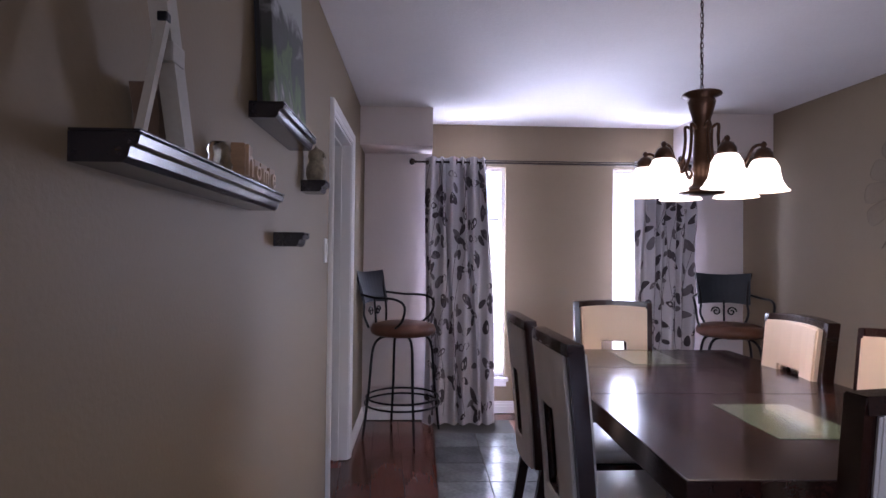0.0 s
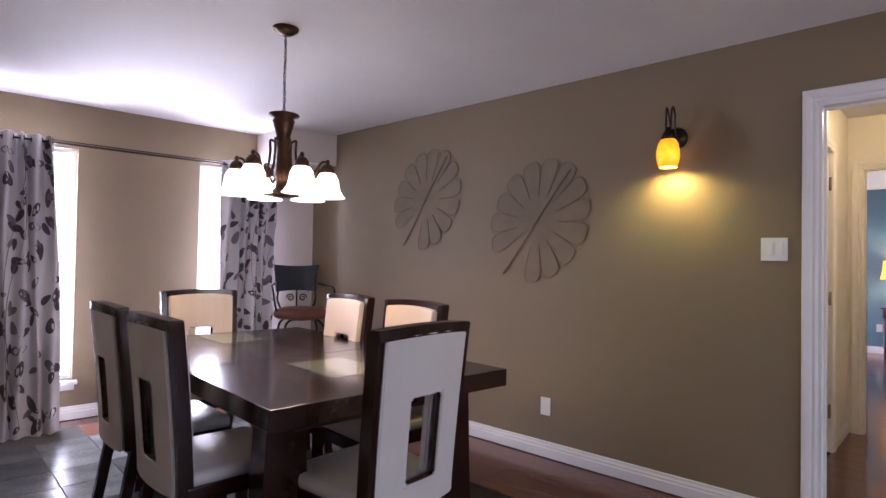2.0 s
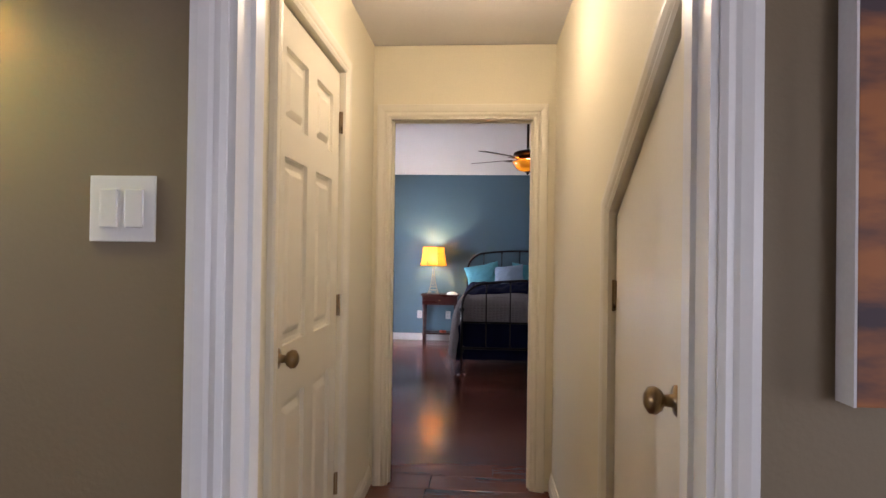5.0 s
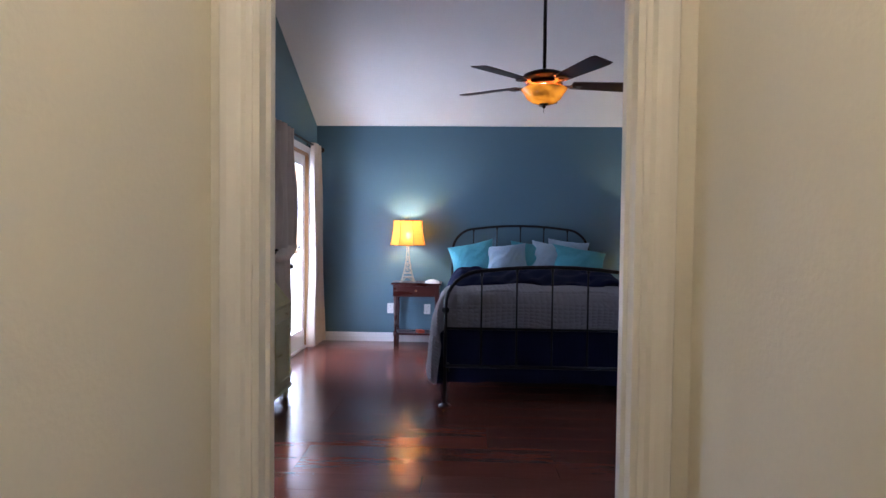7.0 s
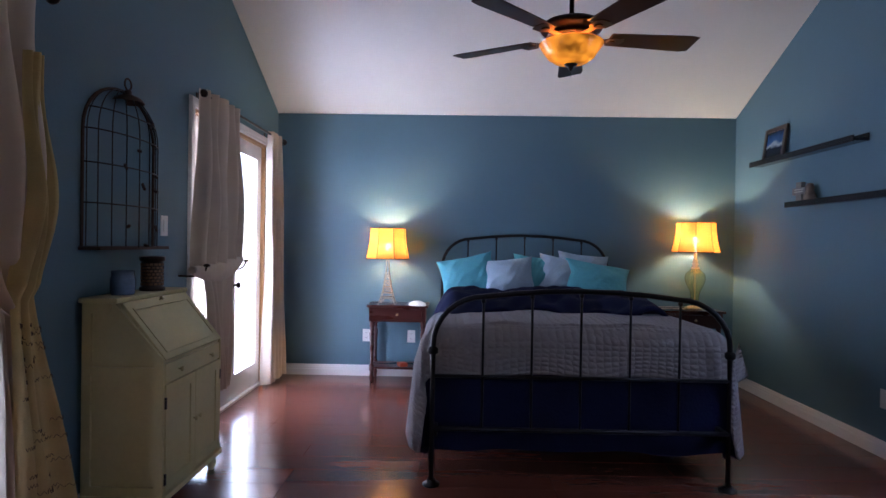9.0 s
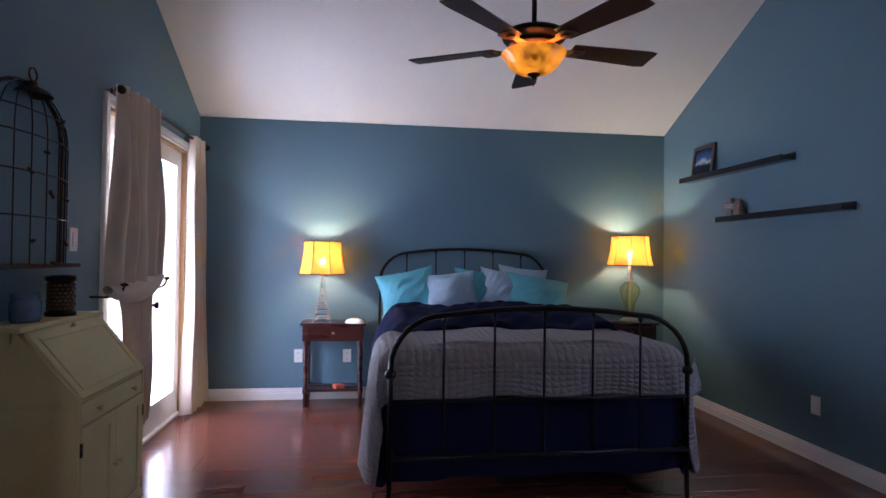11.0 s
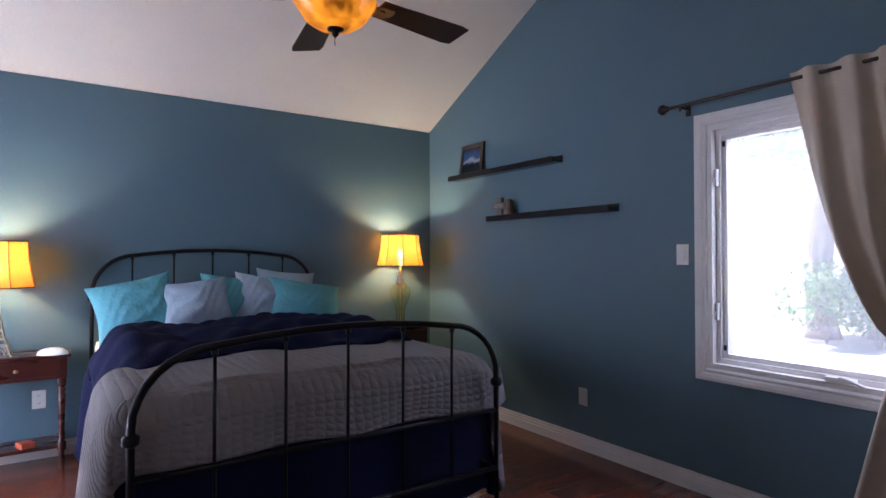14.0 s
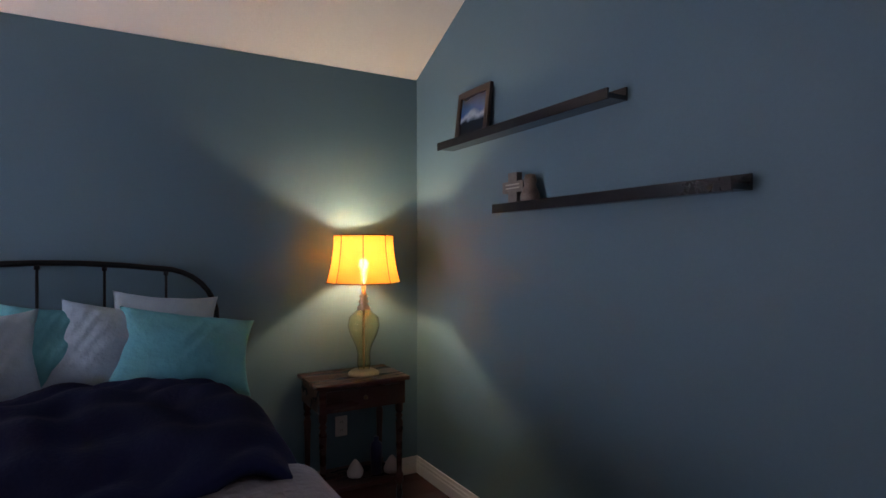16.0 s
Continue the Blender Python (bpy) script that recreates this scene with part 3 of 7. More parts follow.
LAB = "espresso dining chair, white leather, slotted back"
dining_chair(pose(1.165, 1.965, 0, 0, 0, 3), LAB + ", at the table's head", LEATHER)
dining_chair(pose(0.86, 2.56, 0, 0, 0, -92), LAB, LEATHER)
dining_chair(pose(0.90, 3.20, 0, 0, 0, -94), LAB, LEATHER)
# these three take the warm-tinted copy of the white leather
dining_chair(pose(1.69, 3.14, 0, 0, 0, 84), LAB + ", lit warm", WARMLITLEATHER)
dining_chair(pose(1.66, 2.52, 0, 0, 0, 86), LAB + ", lit warm", WARMLITLEATHER)
dining_chair(pose(1.39, 3.78, 0, 0, 0, 172), LAB + ", before the windows", WARMLITLEATHER)

# ---- chandelier ----
CHX, CHY = 1.295, 2.835
ch = thing("chandelier", pose(CHX, CHY, -0.045), "bronze six-arm chandelier with white glass bell shades, lit", "chandelier")
SHADE = glow("lit white glass", (1.0, 0.90, 0.74), 0.9)
bm = bmesh.new()
lathe(bm, [(0.0, CZ + 0.010), (0.03, CZ + 0.011), (0.062, CZ + 0.033), (0.066, CZ + 0.044)], 24)
part("canopy", bm, BRONZE, ch, smooth=True)
bm = bmesh.new()
z, k = 2.05, 0
while z < CZ + 0.015:
    a = k % 2 * 90
    pts = [(0.007 * math.cos(t) * math.cos(radians(a)), 0.007 * math.cos(t) * math.sin(radians(a)), z + 0.012 + 0.014 * math.sin(t)) for t in [2 * math.pi * i / 10 for i in range(10)]]
    tube(bm, pts, 0.0017, 5, True)
    z += 0.021
    k += 1
part("chain", bm, BRONZE, ch)
bm = bmesh.new()
tube(bm, [(0.004 * math.sin(i), 0.004 * math.cos(i), 2.04 + i * 0.035) for i in range(12)], 0.0025, 5)
part("cord", bm, DARKBRONZE, ch)
bm = bmesh.new()
lathe(bm, [(0.0, 2.055), (0.012, 2.05), (0.075, 2.032), (0.078, 2.024), (0.045, 2.012), (0.055, 2.0), (0.048, 1.97), (0.034, 1.92), (0.040, 1.90), (0.036, 1.885), (0.030, 1.86), (0.033, 1.76), (0.038, 1.72), (0.030, 1.70), (0.034, 1.66), (0.06, 1.64), (0.088, 1.628), (0.088, 1.620), (0.03, 1.612), (0.0, 1.608)], 28)
part("column", bm, BRONZE, ch, smooth=True)
for i in range(6):
    a = radians(60 * i + 22)
    c, s = math.cos(a), math.sin(a)
    bm = bmesh.new()
    arm = smooth_path([(0.034, 0, 1.885), (0.062, 0, 1.90), (0.062, 0, 1.84), (0.075, 0, 1.76), (0.115, 0, 1.70), (0.155, 0, 1.73), (0.185, 0, 1.79), (0.214, 0, 1.80), (0.222, 0, 1.775)], 5)
    tube(bm, [(p.x * c, p.x * s, p.z) for p in arm], 0.0065, 8)
    a_ob = part("arm", bm, BRONZE, ch, smooth=True)
    bm = bmesh.new()
    lathe(bm, [(0.0, 1.815), (0.008, 1.81), (0.012, 1.80), (0.008, 1.79), (0.022, 1.785), (0.034, 1.765), (0.036, 1.742), (0.030, 1.738)], 16, (0.222 * c, 0.222 * s, 0))
    part("socket_cup", bm, BRONZE, a_ob, smooth=True)
    bm = bmesh.new()
    prof = [(0.028, 1.748), (0.042, 1.738), (0.056, 1.71), (0.060, 1.68), (0.066, 1.655), (0.082, 1.628), (0.092, 1.618)]
    lathe(bm, prof + [(r - 0.004, z + 0.001) for r, z in prof[::-1]], 28, (0.222 * c, 0.222 * s, 0))
    part("shade", bm, SHADE, ch, "glowing white glass bell", True)
    lamp("chandelier_bulb", "POINT", pose(CHX + 0.222 * c, CHY + 0.222 * s, 1.60), BULB_W, WARM, 0.03)

# ---- wall sconce ----
sc = thing("wall_sconce", pose(RX, 1.505, 1.97, 0, 0, -90), "bronze wall sconce with a glowing amber mosaic glass shade", "wall lamp")
bm = bmesh.new()
lathe(bm, [(0.0, 0.03), (0.02, 0.03), (0.05, 0.018), (0.062, 0.004), (0.062, 0.0)], 24, m=pose(0, 0, 0, 90, 0, 0))
part("wall_plate", bm, DARKBRONZE, sc, smooth=True)
for dx in (-0.012, 0.012):
    bm = bmesh.new()
    tube(bm, smooth_path([(dx, -0.02, 0.0), (dx, -0.05, 0.03), (dx * 1.4, -0.07, 0.12), (dx * 1.4, -0.10, 0.155), (dx * 1.2, -0.115, 0.12), (dx, -0.120, 0.02)], 5), 0.005, 8)
    part("arm", bm, DARKBRONZE, sc, smooth=True)
bm = bmesh.new()
lathe(bm, [(0.0, 0.045), (0.014, 0.04), (0.018, 0.02), (0.034, 0.0), (0.040, -0.025), (0.034, -0.028)], 20, (0, -0.120, 0))
part("cap", bm, DARKBRONZE, sc, smooth=True)
AMBERGLASS = glow("lit amber mosaic glass", (1.0, 0.40, 0.012), 0.42, 0.4)
bm = bmesh.new()
prof = [(0.036, -0.022), (0.052, -0.05), (0.060, -0.09), (0.060, -0.13), (0.052, -0.165), (0.046, -0.178)]
lathe(bm, prof + [(r - 0.004, z) for r, z in prof[::-1]], 24, (0, -0.120, 0))
part("shade", bm, AMBERGLASS, sc, "glowing amber glass", True)
lamp("sconce_bulb", "POINT", pose(RX - 0.120, 1.505, 1.815), SCONCE_W, (0.96, 1.0, 0.33), 0.02)

# ---- wall leaves ----
LEAFM = mat("faded bronze wire", (0.150, 0.112, 0.075), rough=0.7, metal=0.2, vary=0.2)
LEAFWEB = mat("taupe pressed leaf", (0.205, 0.156, 0.104), rough=0.75, vary=0.16, scale=7, fine=60, bump=0.35)


def wall_leaf(y, z, tilt, half_w, up, down, label):
    """Split monstera leaf: a gauze web with rounded lobes, each edged in thin wire, and a slanting midrib."""
    lf = thing("wall_leaf", pose(RX - 0.004, y, z, 0, 0, -90), label, "wall art", "monstera leaves on the wall")
    c, s_ = math.cos(radians(tilt)), math.sin(radians(tilt))
    def turn(p, q, lift):
        return Vector((p * c + q * s_, lift, -p * s_ + q * c))
    n = 13
    for k in range(n):
        a0, a1 = -158 + 316 * k / n, -158 + 316 * (k + 0.965) / n
        rim2 = []
        for i in range(17):
            q = i / 16
            t = radians(a0 + (a1 - a0) * q)
            r = up if math.cos(t) > 0 else down
            f = 0.74 + 0.26 * (1 - abs(2 * q - 1) ** 3.5) ** 0.5 + 0.012 * math.sin(2.3 * k)
            rim2.append((half_w * f * math.sin(t), r * f * math.cos(t)))
        lift = -0.0020 - 0.0008 * (k % 2)
        rim = [turn(p, q, lift) for p, q in rim2]
        bm = bmesh.new()
        rings = []
        for back in (0.0, 0.002):
            hub_ = bm.verts.new(turn(0, 0, lift + back))
            rings.append([bm.verts.new(p + Vector((0, back, 0))) for p in rim])
            for p, q in zip(rings[-1], rings[-1][1:]):
                bm.faces.new((hub_, p, q))
        for i in range(16):
            bm.faces.new((rings[0][i], rings[0][i + 1], rings[1][i + 1], rings[1][i]))
        bmesh.ops.recalc_face_normals(bm, faces=bm.faces)
        lobe = part("lobe", bm, LEAFWEB, lf)
        bm = bmesh.new()
        first, last_ = turn(rim2[0][0] * 0.55, rim2[0][1] * 0.55, lift), turn(rim2[-1][0] * 0.55, rim2[-1][1] * 0.55, lift)
        tube(bm, [p + Vector((0, -0.001, 0)) for p in [first] + rim + [last_]], 0.0012, 5)
        part("wire", bm, LEAFM, lobe)
    bm = bmesh.new()
    tube(bm, smooth_path([turn(0.01, up * 0.93, -0.005), turn(0.0, 0.3 * up, -0.006), turn(0.0, -0.5 * down, -0.006), turn(-0.012, -down * 1.06, -0.005)], 5), 0.0032, 6, taper=1.5)
    part("midrib", bm, LEAFM, lf)
    return lf


wall_leaf(3.47, 1.735, 33, 0.345, 0.43, 0.40, "taupe metal monstera leaf hung on the olive wall")
wall_leaf(2.42, 1.535, 36, 0.365, 0.44, 0.42, "taupe metal monstera leaf hung on the olive wall, with wire ribs")

# ---- cork art ----
art = thing("cork_art", pose(RX - 0.006, -0.175, 1.055, 0, 0, -90), "rust and purple brushed canvas with a map shape of wine corks", "wall art")
m, t, b, node, link = nodes("brushed rust canvas")
co, mp, n1, n2, rp = node("TexCoord"), node("Mapping"), node("TexNoise"), node("TexNoise"), node("ValToRGB")
mp.inputs["Scale"].default_value = (1.6, 1, 5.5)
n1.inputs["Scale"].default_value, n1.inputs["Detail"].default_value = 1.9, 6
n2.inputs["Scale"].default_value = 60
rp.color_ramp.elements[0].position, rp.color_ramp.elements[0].color = 0.40, (0.060, 0.035, 0.045, 1)
rp.color_ramp.elements[1].position, rp.color_ramp.elements[1].color = 0.56, (0.36, 0.125, 0.040, 1)
link(co.outputs["Object"], mp.inputs[0]), link(mp.outputs[0], n1.inputs["Vector"]), link(n1.outputs["Fac"], rp.inputs[0]), link(rp.outputs[0], b.inputs["Base Color"])
b.inputs["Roughness"].default_value = 0.7
part("canvas", B(0.0, 0.72, -0.045, 0.0, 0.0, 0.93, 0.003), m, art)
part("canvas_edge", B(-0.004, 0.0, -0.046, 0.0, 0.0, 0.93), mat("primed canvas edge", (0.62, 0.60, 0.60), rough=0.8), art, "white primed canvas side")
CORK = mat("wine cork", (0.37, 0.18, 0.095), rough=0.8, vary=0.3, scale=60, fine=300, bump=0.4, per_piece=0.38)
CORKPALE = mat("pale cork end", (0.72, 0.56, 0.33), rough=0.8, vary=0.2, scale=60, fine=300, bump=0.3, per_piece=0.15)
bm = bmesh.new()
lathe(bm, [(0.0, 0.0), (0.0104, 0.0), (0.0111, 0.0012), (0.0111, 0.043), (0.0, 0.043)], 12, m=pose(0, 0, 0, 90, 0, 0))
cork_mesh = {}
for cm in (CORK, CORKPALE):
    me = bpy.data.meshes.new("cork")
    bm.to_mesh(me)
    me.materials.append(cm)
    cork_mesh[cm.name] = me
bm.free()


MAP = [(0.203, 0.700), (0.318, 0.700), (0.318, 0.610), (0.400, 0.580), (0.480, 0.578), (0.530, 0.560), (0.545, 0.460), (0.552, 0.400), (0.480, 0.350), (0.420, 0.290), (0.410, 0.225), (0.360, 0.250), (0.332, 0.325), (0.288, 0.425), (0.250, 0.430), (0.212, 0.378), (0.165, 0.440), (0.106, 0.522), (0.106, 0.536), (0.203, 0.536)]


def in_map(x, z):
    """Whether a place on the canvas lies in the map shape."""
    inside = False
    for (ax, az_), (bx, bz) in zip(MAP, MAP[1:] + MAP[:1]):
        if (az_ > z) != (bz > z) and x < ax + (z - az_) * (bx - ax) / (bz - az_):
            inside = not inside
    return inside


rc = random.Random(2)
for j in range(24):
    for i in range(24):
        z = 0.690 - j * 0.0215
        x = 0.09 + i * 0.0232 + (0.0116 if z < 0.53 and j % 2 else 0.0)
        if in_map(x, z):
            ob = new("cork", cork_mesh[rc.choices([CORK.name, CORKPALE.name], [5, 1])[0]])
            ob.parent = art
            ob.location = (x + rc.uniform(-0.0008, 0.0008), -0.046 + rc.uniform(0, 0.003), z + rc.uniform(-0.0008, 0.0008))
            ob.rotation_euler = (0, rc.uniform(0, 6), 0)

# ---- bar stools ----
STOOLSEAT = mat("brown leather seat", (0.125, 0.050, 0.028), rough=0.38, vary=0.3, scale=6, bump=0.15)
STOOLBACK = mat("dark slate-blue back plate", (0.030, 0.036, 0.046), rough=0.35, metal=0.4, vary=0.3)


def bar_stool(m, label):
    s = thing("bar_stool", m, label, "bar stool", "iron bar stools by the windows")
    bm = bmesh.new()
    lathe(bm, [(0.0, 0.655), (0.19, 0.655), (0.212, 0.67), (0.215, 0.695), (0.20, 0.722), (0.14, 0.737), (0.0, 0.742)], 32)
    part("seat", bm, STOOLSEAT, s, "round brown leather seat", True)
    for sx in (-1, 1):
        for sy in (-1, 1):
            bm = bmesh.new()
            tube(bm, smooth_path([(sx * 0.06, sy * 0.06, 0.648), (sx * 0.12, sy * 0.11, 0.635), (sx * 0.155, sy * 0.14, 0.56), (sx * 0.175, sy * 0.155, 0.30), (sx * 0.20, sy * 0.18, 0.0)], 5), 0.009, 8)
            part("leg", bm, IRON, s, smooth=True)
    bm = bmesh.new()
    tube(bm, arc((0, 0, 0.25), 0.235, 0, 350, 35, "xy"), 0.007, 8, True)
    part("foot_ring", bm, IRON, s, smooth=True)
    bm = bmesh.new()
    tube(bm, arc((0, 0, 0.21), 0.245, 0, 350, 35, "xy"), 0.007, 8, True)
    part("foot_ring", bm, IRON, s, smooth=True)
    bm = bmesh.new()
    lathe(bm, [(0.0, 0.635), (0.09, 0.64), (0.09, 0.657), (0.0, 0.657)], 20)
    part("swivel", bm, IRON, s)
    bm = bmesh.new()
    def back(u, v):
        x = -0.17 + 0.34 * u
        return (x * (1 + 0.06 * v), -0.205 - 0.05 * v - 0.035 * (1 - (2 * u - 1) ** 2), 0.86 + 0.20 * v + 0.012 * (2 * u - 1) ** 2 * (1 if v > 0.5 else -1))
    sheet(bm, 10, 4, back, 0.006)
    part("back_plate", bm, STOOLBACK, s, "dark curved back plate")
    for sx in (-1, 1):
        bm = bmesh.new()
        tube(bm, smooth_path([(sx * 0.12, -0.19, 0.70), (sx * 0.155, -0.205, 0.78), (sx * 0.15, -0.21, 0.86), (sx * 0.16, -0.235, 0.97), (sx * 0.185, -0.26, 1.07)], 5), 0.008, 8)
        part("back_post", bm, IRON, s, smooth=True)
        bm = bmesh.new()
        tube(bm, smooth_path([(sx * 0.17, -0.225, 0.92), (sx * 0.215, -0.10, 0.905), (sx * 0.235, 0.05, 0.90), (sx * 0.235, 0.12, 0.86), (sx * 0.22, 0.10, 0.77), (sx * 0.195, 0.04, 0.715)], 6), 0.008, 8)
        part("arm", bm, IRON, s, smooth=True)
        bm = bmesh.new()
        tube(bm, [(sx * (0.05 + 0.032 * (1 - i / 26) * math.cos(i * 0.42)), -0.212, 0.80 + 0.034 * (1 - i / 26) * math.sin(i * 0.42)) for i in range(22)], 0.0055, 6)
        part("scroll", bm, IRON, s, smooth=True)
    bm = bmesh.new()
    tube(bm, [(0, -0.20, 0.70), (0, -0.215, 0.88)], 0.007, 8)
    part("splat", bm, IRON, s)
    return s


p = D @ Vector((0.335, -0.10, 0))
bar_stool(pose(p.x, p.y, 0, 0, 0, -118) @ Matrix.Scale(1.12, 4), "black iron bar stool with brown leather seat, beside the curtain")
p = D @ Vector((2.80, -0.10, 0))
bar_stool(pose(p.x, p.y, 0, 0, 0, 158) @ Matrix.Scale(1.12, 4), "black iron bar stool with brown leather seat, in the corner")

# ---- windows and curtains of the dining room ----


def sash_window(name, m, a, b, lo, hi, label):
    w = tagged(new(name), label=label, kind="structure")
    w.matrix_world = m
    bm = bmesh.new()
    f = 0.035
    box(bm, a, a + f, 0.06, 0.12, lo, hi), box(bm, b - f, b, 0.06, 0.12, lo, hi), box(bm, a + f, b - f, 0.06, 0.12, lo, lo + f), box(bm, a + f, b - f, 0.06, 0.12, hi - f, hi)
    part("window_frame", bm, TRIM, w)
    mid = (lo + hi) / 2
    part("meeting_rail", B(a + f, b - f, 0.07, 0.11, mid - 0.018, mid + 0.018), TRIM, w)
    for z in (lo + (mid - lo) / 2, mid + (hi - mid) / 2):
        part("muntin", B(a + f, b - f, 0.085, 0.10, z - 0.008, z + 0.008), TRIM, w)
    for z0, z1 in ((lo + f, mid - 0.018), (mid + 0.018, hi - f)):
        pn = part("pane", B(a + f, b - f, 0.091, 0.094, z0, z1), PANE, w)
        pn.visible_shadow = False
    part("window_sill", B(a - 0.03, b + 0.03, -0.045, 0.06, lo - 0.03, lo, 0.004), TRIM, w, "white sill")
    part("apron", B(a - 0.015, b + 0.015, -0.016, 0.0, lo - 0.075, lo - 0.031, 0.003), TRIM, w)
    return w


WD = D @ pose(0, 0.47, 0)
sash_window("window_1", WD, 0.70, 1.172, 0.30, 2.075, "narrow white sash window, bright with daylight")
sash_window("window_2", WD, 2.09, 2.56, 0.30, 2.075, "narrow white sash window, bright with daylight")

rod = thing("curtain_rod", D @ pose(0, 0.16, 2.055), "dark bronze curtain rod with ball finials", "curtain rod")
bm = bmesh.new()
tube(bm, [(0.42, 0, 0), (2.86, 0, 0)], 0.008, 10)
part("pole", bm, DARKBRONZE, rod)
bm = bmesh.new()
tube(bm, [(0.95, 0.03, 0.022), (2.2, 0.03, 0.022)], 0.005, 8)
part("rear_pole", bm, DARKBRONZE, rod)
for x, s in ((0.42, -1), (2.86, 1)):
    bm = bmesh.new()
    lathe(bm, [(0.008, 0.0), (0.016, 0.004), (0.010, 0.012), (0.024, 0.024), (0.028, 0.038), (0.020, 0.054), (0.0, 0.060)], 16, m=pose(x, 0, 0, 0, 90 * s, 0))
    part("finial", bm, DARKBRONZE, rod, smooth=True)
for x in (0.50, 2.78):
    part("bracket", B(x - 0.006, x + 0.006, 0.0, 0.118, -0.02, 0.012, 0.002), DARKBRONZE, rod)

LEAFCURTAIN = mat("pale grey cotton", (0.66, 0.63, 0.66), rough=0.85, vary=0.06, scale=8, fine=350, bump=0.2)
LEAFPRINT = mat("printed plum-grey leaf", (0.085, 0.070, 0.080), rough=0.85, vary=0.25, scale=20, fine=300, bump=0.15)
LEAFPALE = mat("printed mid-grey leaf", (0.19, 0.165, 0.18), rough=0.85, vary=0.2, scale=20, fine=300, bump=0.15)


def leaf_curtain(m, x0t, x1t, x0b, x1b, seed, label):
    """Grommet curtain with deep folds and a printed leaf vine."""
    r = random.Random(seed)
    cu = thing("curtain", m, label, "curtain", "leaf-print curtains")
    n = 6.0
    def f(u, v):
        x = (x0t + (x1t - x0t) * u) * v + (x0b + (x1b - x0b) * u) * (1 - v)
        amp = 0.042 * (0.75 + 0.25 * v) + 0.01 * math.sin(9 * v)
        ph = 2 * math.pi * n * u + 0.5 * math.sin(3 * v + seed)
        return Vector((x + 0.014 * math.sin(ph * 0.5 + 5 * v), amp * math.cos(ph), -0.004 + 2.097 * v))
    bm = bmesh.new()
    sheet(bm, 96, 30, f)
    part("cloth", bm, LEAFCURTAIN, cu, smooth=True)
    def at(u, v, lift=0.0025):
        e = 0.002
        p = f(u, v)
        n_ = (f(u + e, v) - p).cross(f(u, v + e) - p).normalized()
        if n_.y > 0:
            n_ = -n_
        return p + n_ * lift
    L = 0.115
    for k in range(165):
        u, v = r.uniform(0.02, 0.98), r.uniform(0.01, 0.985)
        bmp, pm = bmesh.new(), LEAFPRINT if r.random() < 0.7 else LEAFPALE
        ang, size = r.uniform(0, 2 * math.pi), r.uniform(0.6, 1.15) * L
        wid = (abs(x1t - x0t)) * 2.15
        ring = []
        for q in range(10):
            t = 2 * math.pi * q / 10
            a, b_ = 0.5 * size * math.cos(t), 0.24 * size * math.sin(t) * (1 - 0.35 * math.cos(t))
            du, dv = (a * math.cos(ang) - b_ * math.sin(ang)) / wid, (a * math.sin(ang) + b_ * math.cos(ang)) / 2.085
            ring.append(bmp.verts.new(at(min(max(u + du, 0), 1), min(max(v + dv, 0), 1))))
        c0 = bmp.verts.new(at(u, v))
        for q in range(10):
            bmp.faces.new((c0, ring[q], ring[(q + 1) % 10]))
        part("leaf_print", bmp, pm, cu)
    for k in range(5):
        vine = bmesh.new()
        u0 = r.uniform(0.1, 0.9)
        path = [at(min(max(u0 + 0.10 * math.sin(6 * v + k), 0), 1), v, 0.003) for v in [0.03 + 0.94 * q / 40 for q in range(41)]]
        tube(vine, path, 0.0022, 4)
        part("vine_print", vine, LEAFPALE, cu)
    for k in range(int(n * 2)):
        gr = bmesh.new()
        p = f((k + 0.5) / (n * 2), 0.982)
        tube(gr, [(p.x + 0.0 * q, p.y + 0.020 * math.cos(q * 0.785), p.z + 0.020 * math.sin(q * 0.785)) for q in range(8)], 0.003, 5, True)
        part("grommet", gr, DARKBRONZE, cu)
    return cu


CW = D @ pose(0, 0.16, 0)
leaf_curtain(CW, 0.50, 0.985, 0.48, 1.055, 3, "pale grey curtain with dark leaf print, open, hanging to the floor")
leaf_curtain(CW, 2.19, 2.67, 2.15, 2.66, 8, "pale grey curtain with dark leaf print over a bright window")

# ---- ledges on the olive wall ----
LEDGEWOOD = mat("black-brown ledge paint", (0.018, 0.014, 0.016), rough=0.22, vary=0.2, coat=0.3)
SW = D @ pose(0, 0, 0, 0, 0, 90)
LEDGE = [(0.0, 0.0), (0.070, 0.0), (0.077, 0.008), (0.080, 0.021), (0.090, 0.025), (0.093, 0.036), (0.090, 0.040), (0.0, 0.040)]


def ledge(v0, v1, z, label, depth=1.0):
    s = thing("wall_ledge", SW @ pose((v0 + v1) / 2, 0, z), label, "shelf", "ledges on the olive wall")
    bm = bmesh.new()
    prism(bm, [(-a * depth, b) for a, b in LEDGE], -(v1 - v0) / 2, (v1 - v0) / 2, "x")
    part("moulding", bm, LEDGEWOOD, s)
    part("top_board", B(-(v1 - v0) / 2 - 0.002, (v1 - v0) / 2 + 0.002, -0.094, -0.001, 0.0402, 0.0440, 0.001), LEDGEWOOD, s)
    return s


ledge(-3.55, -2.775, 1.423, "long black crown-moulding ledge shelf holding ornaments")
ledge(-2.79, -2.32, 1.668, "black crown-moulding ledge shelf holding a canvas picture")
ledge(-2.13, -2.02, 1.549, "short black ledge shelf holding an owl figurine")
ledge(-2.52, -2.42, 1.333, "short empty black ledge shelf")

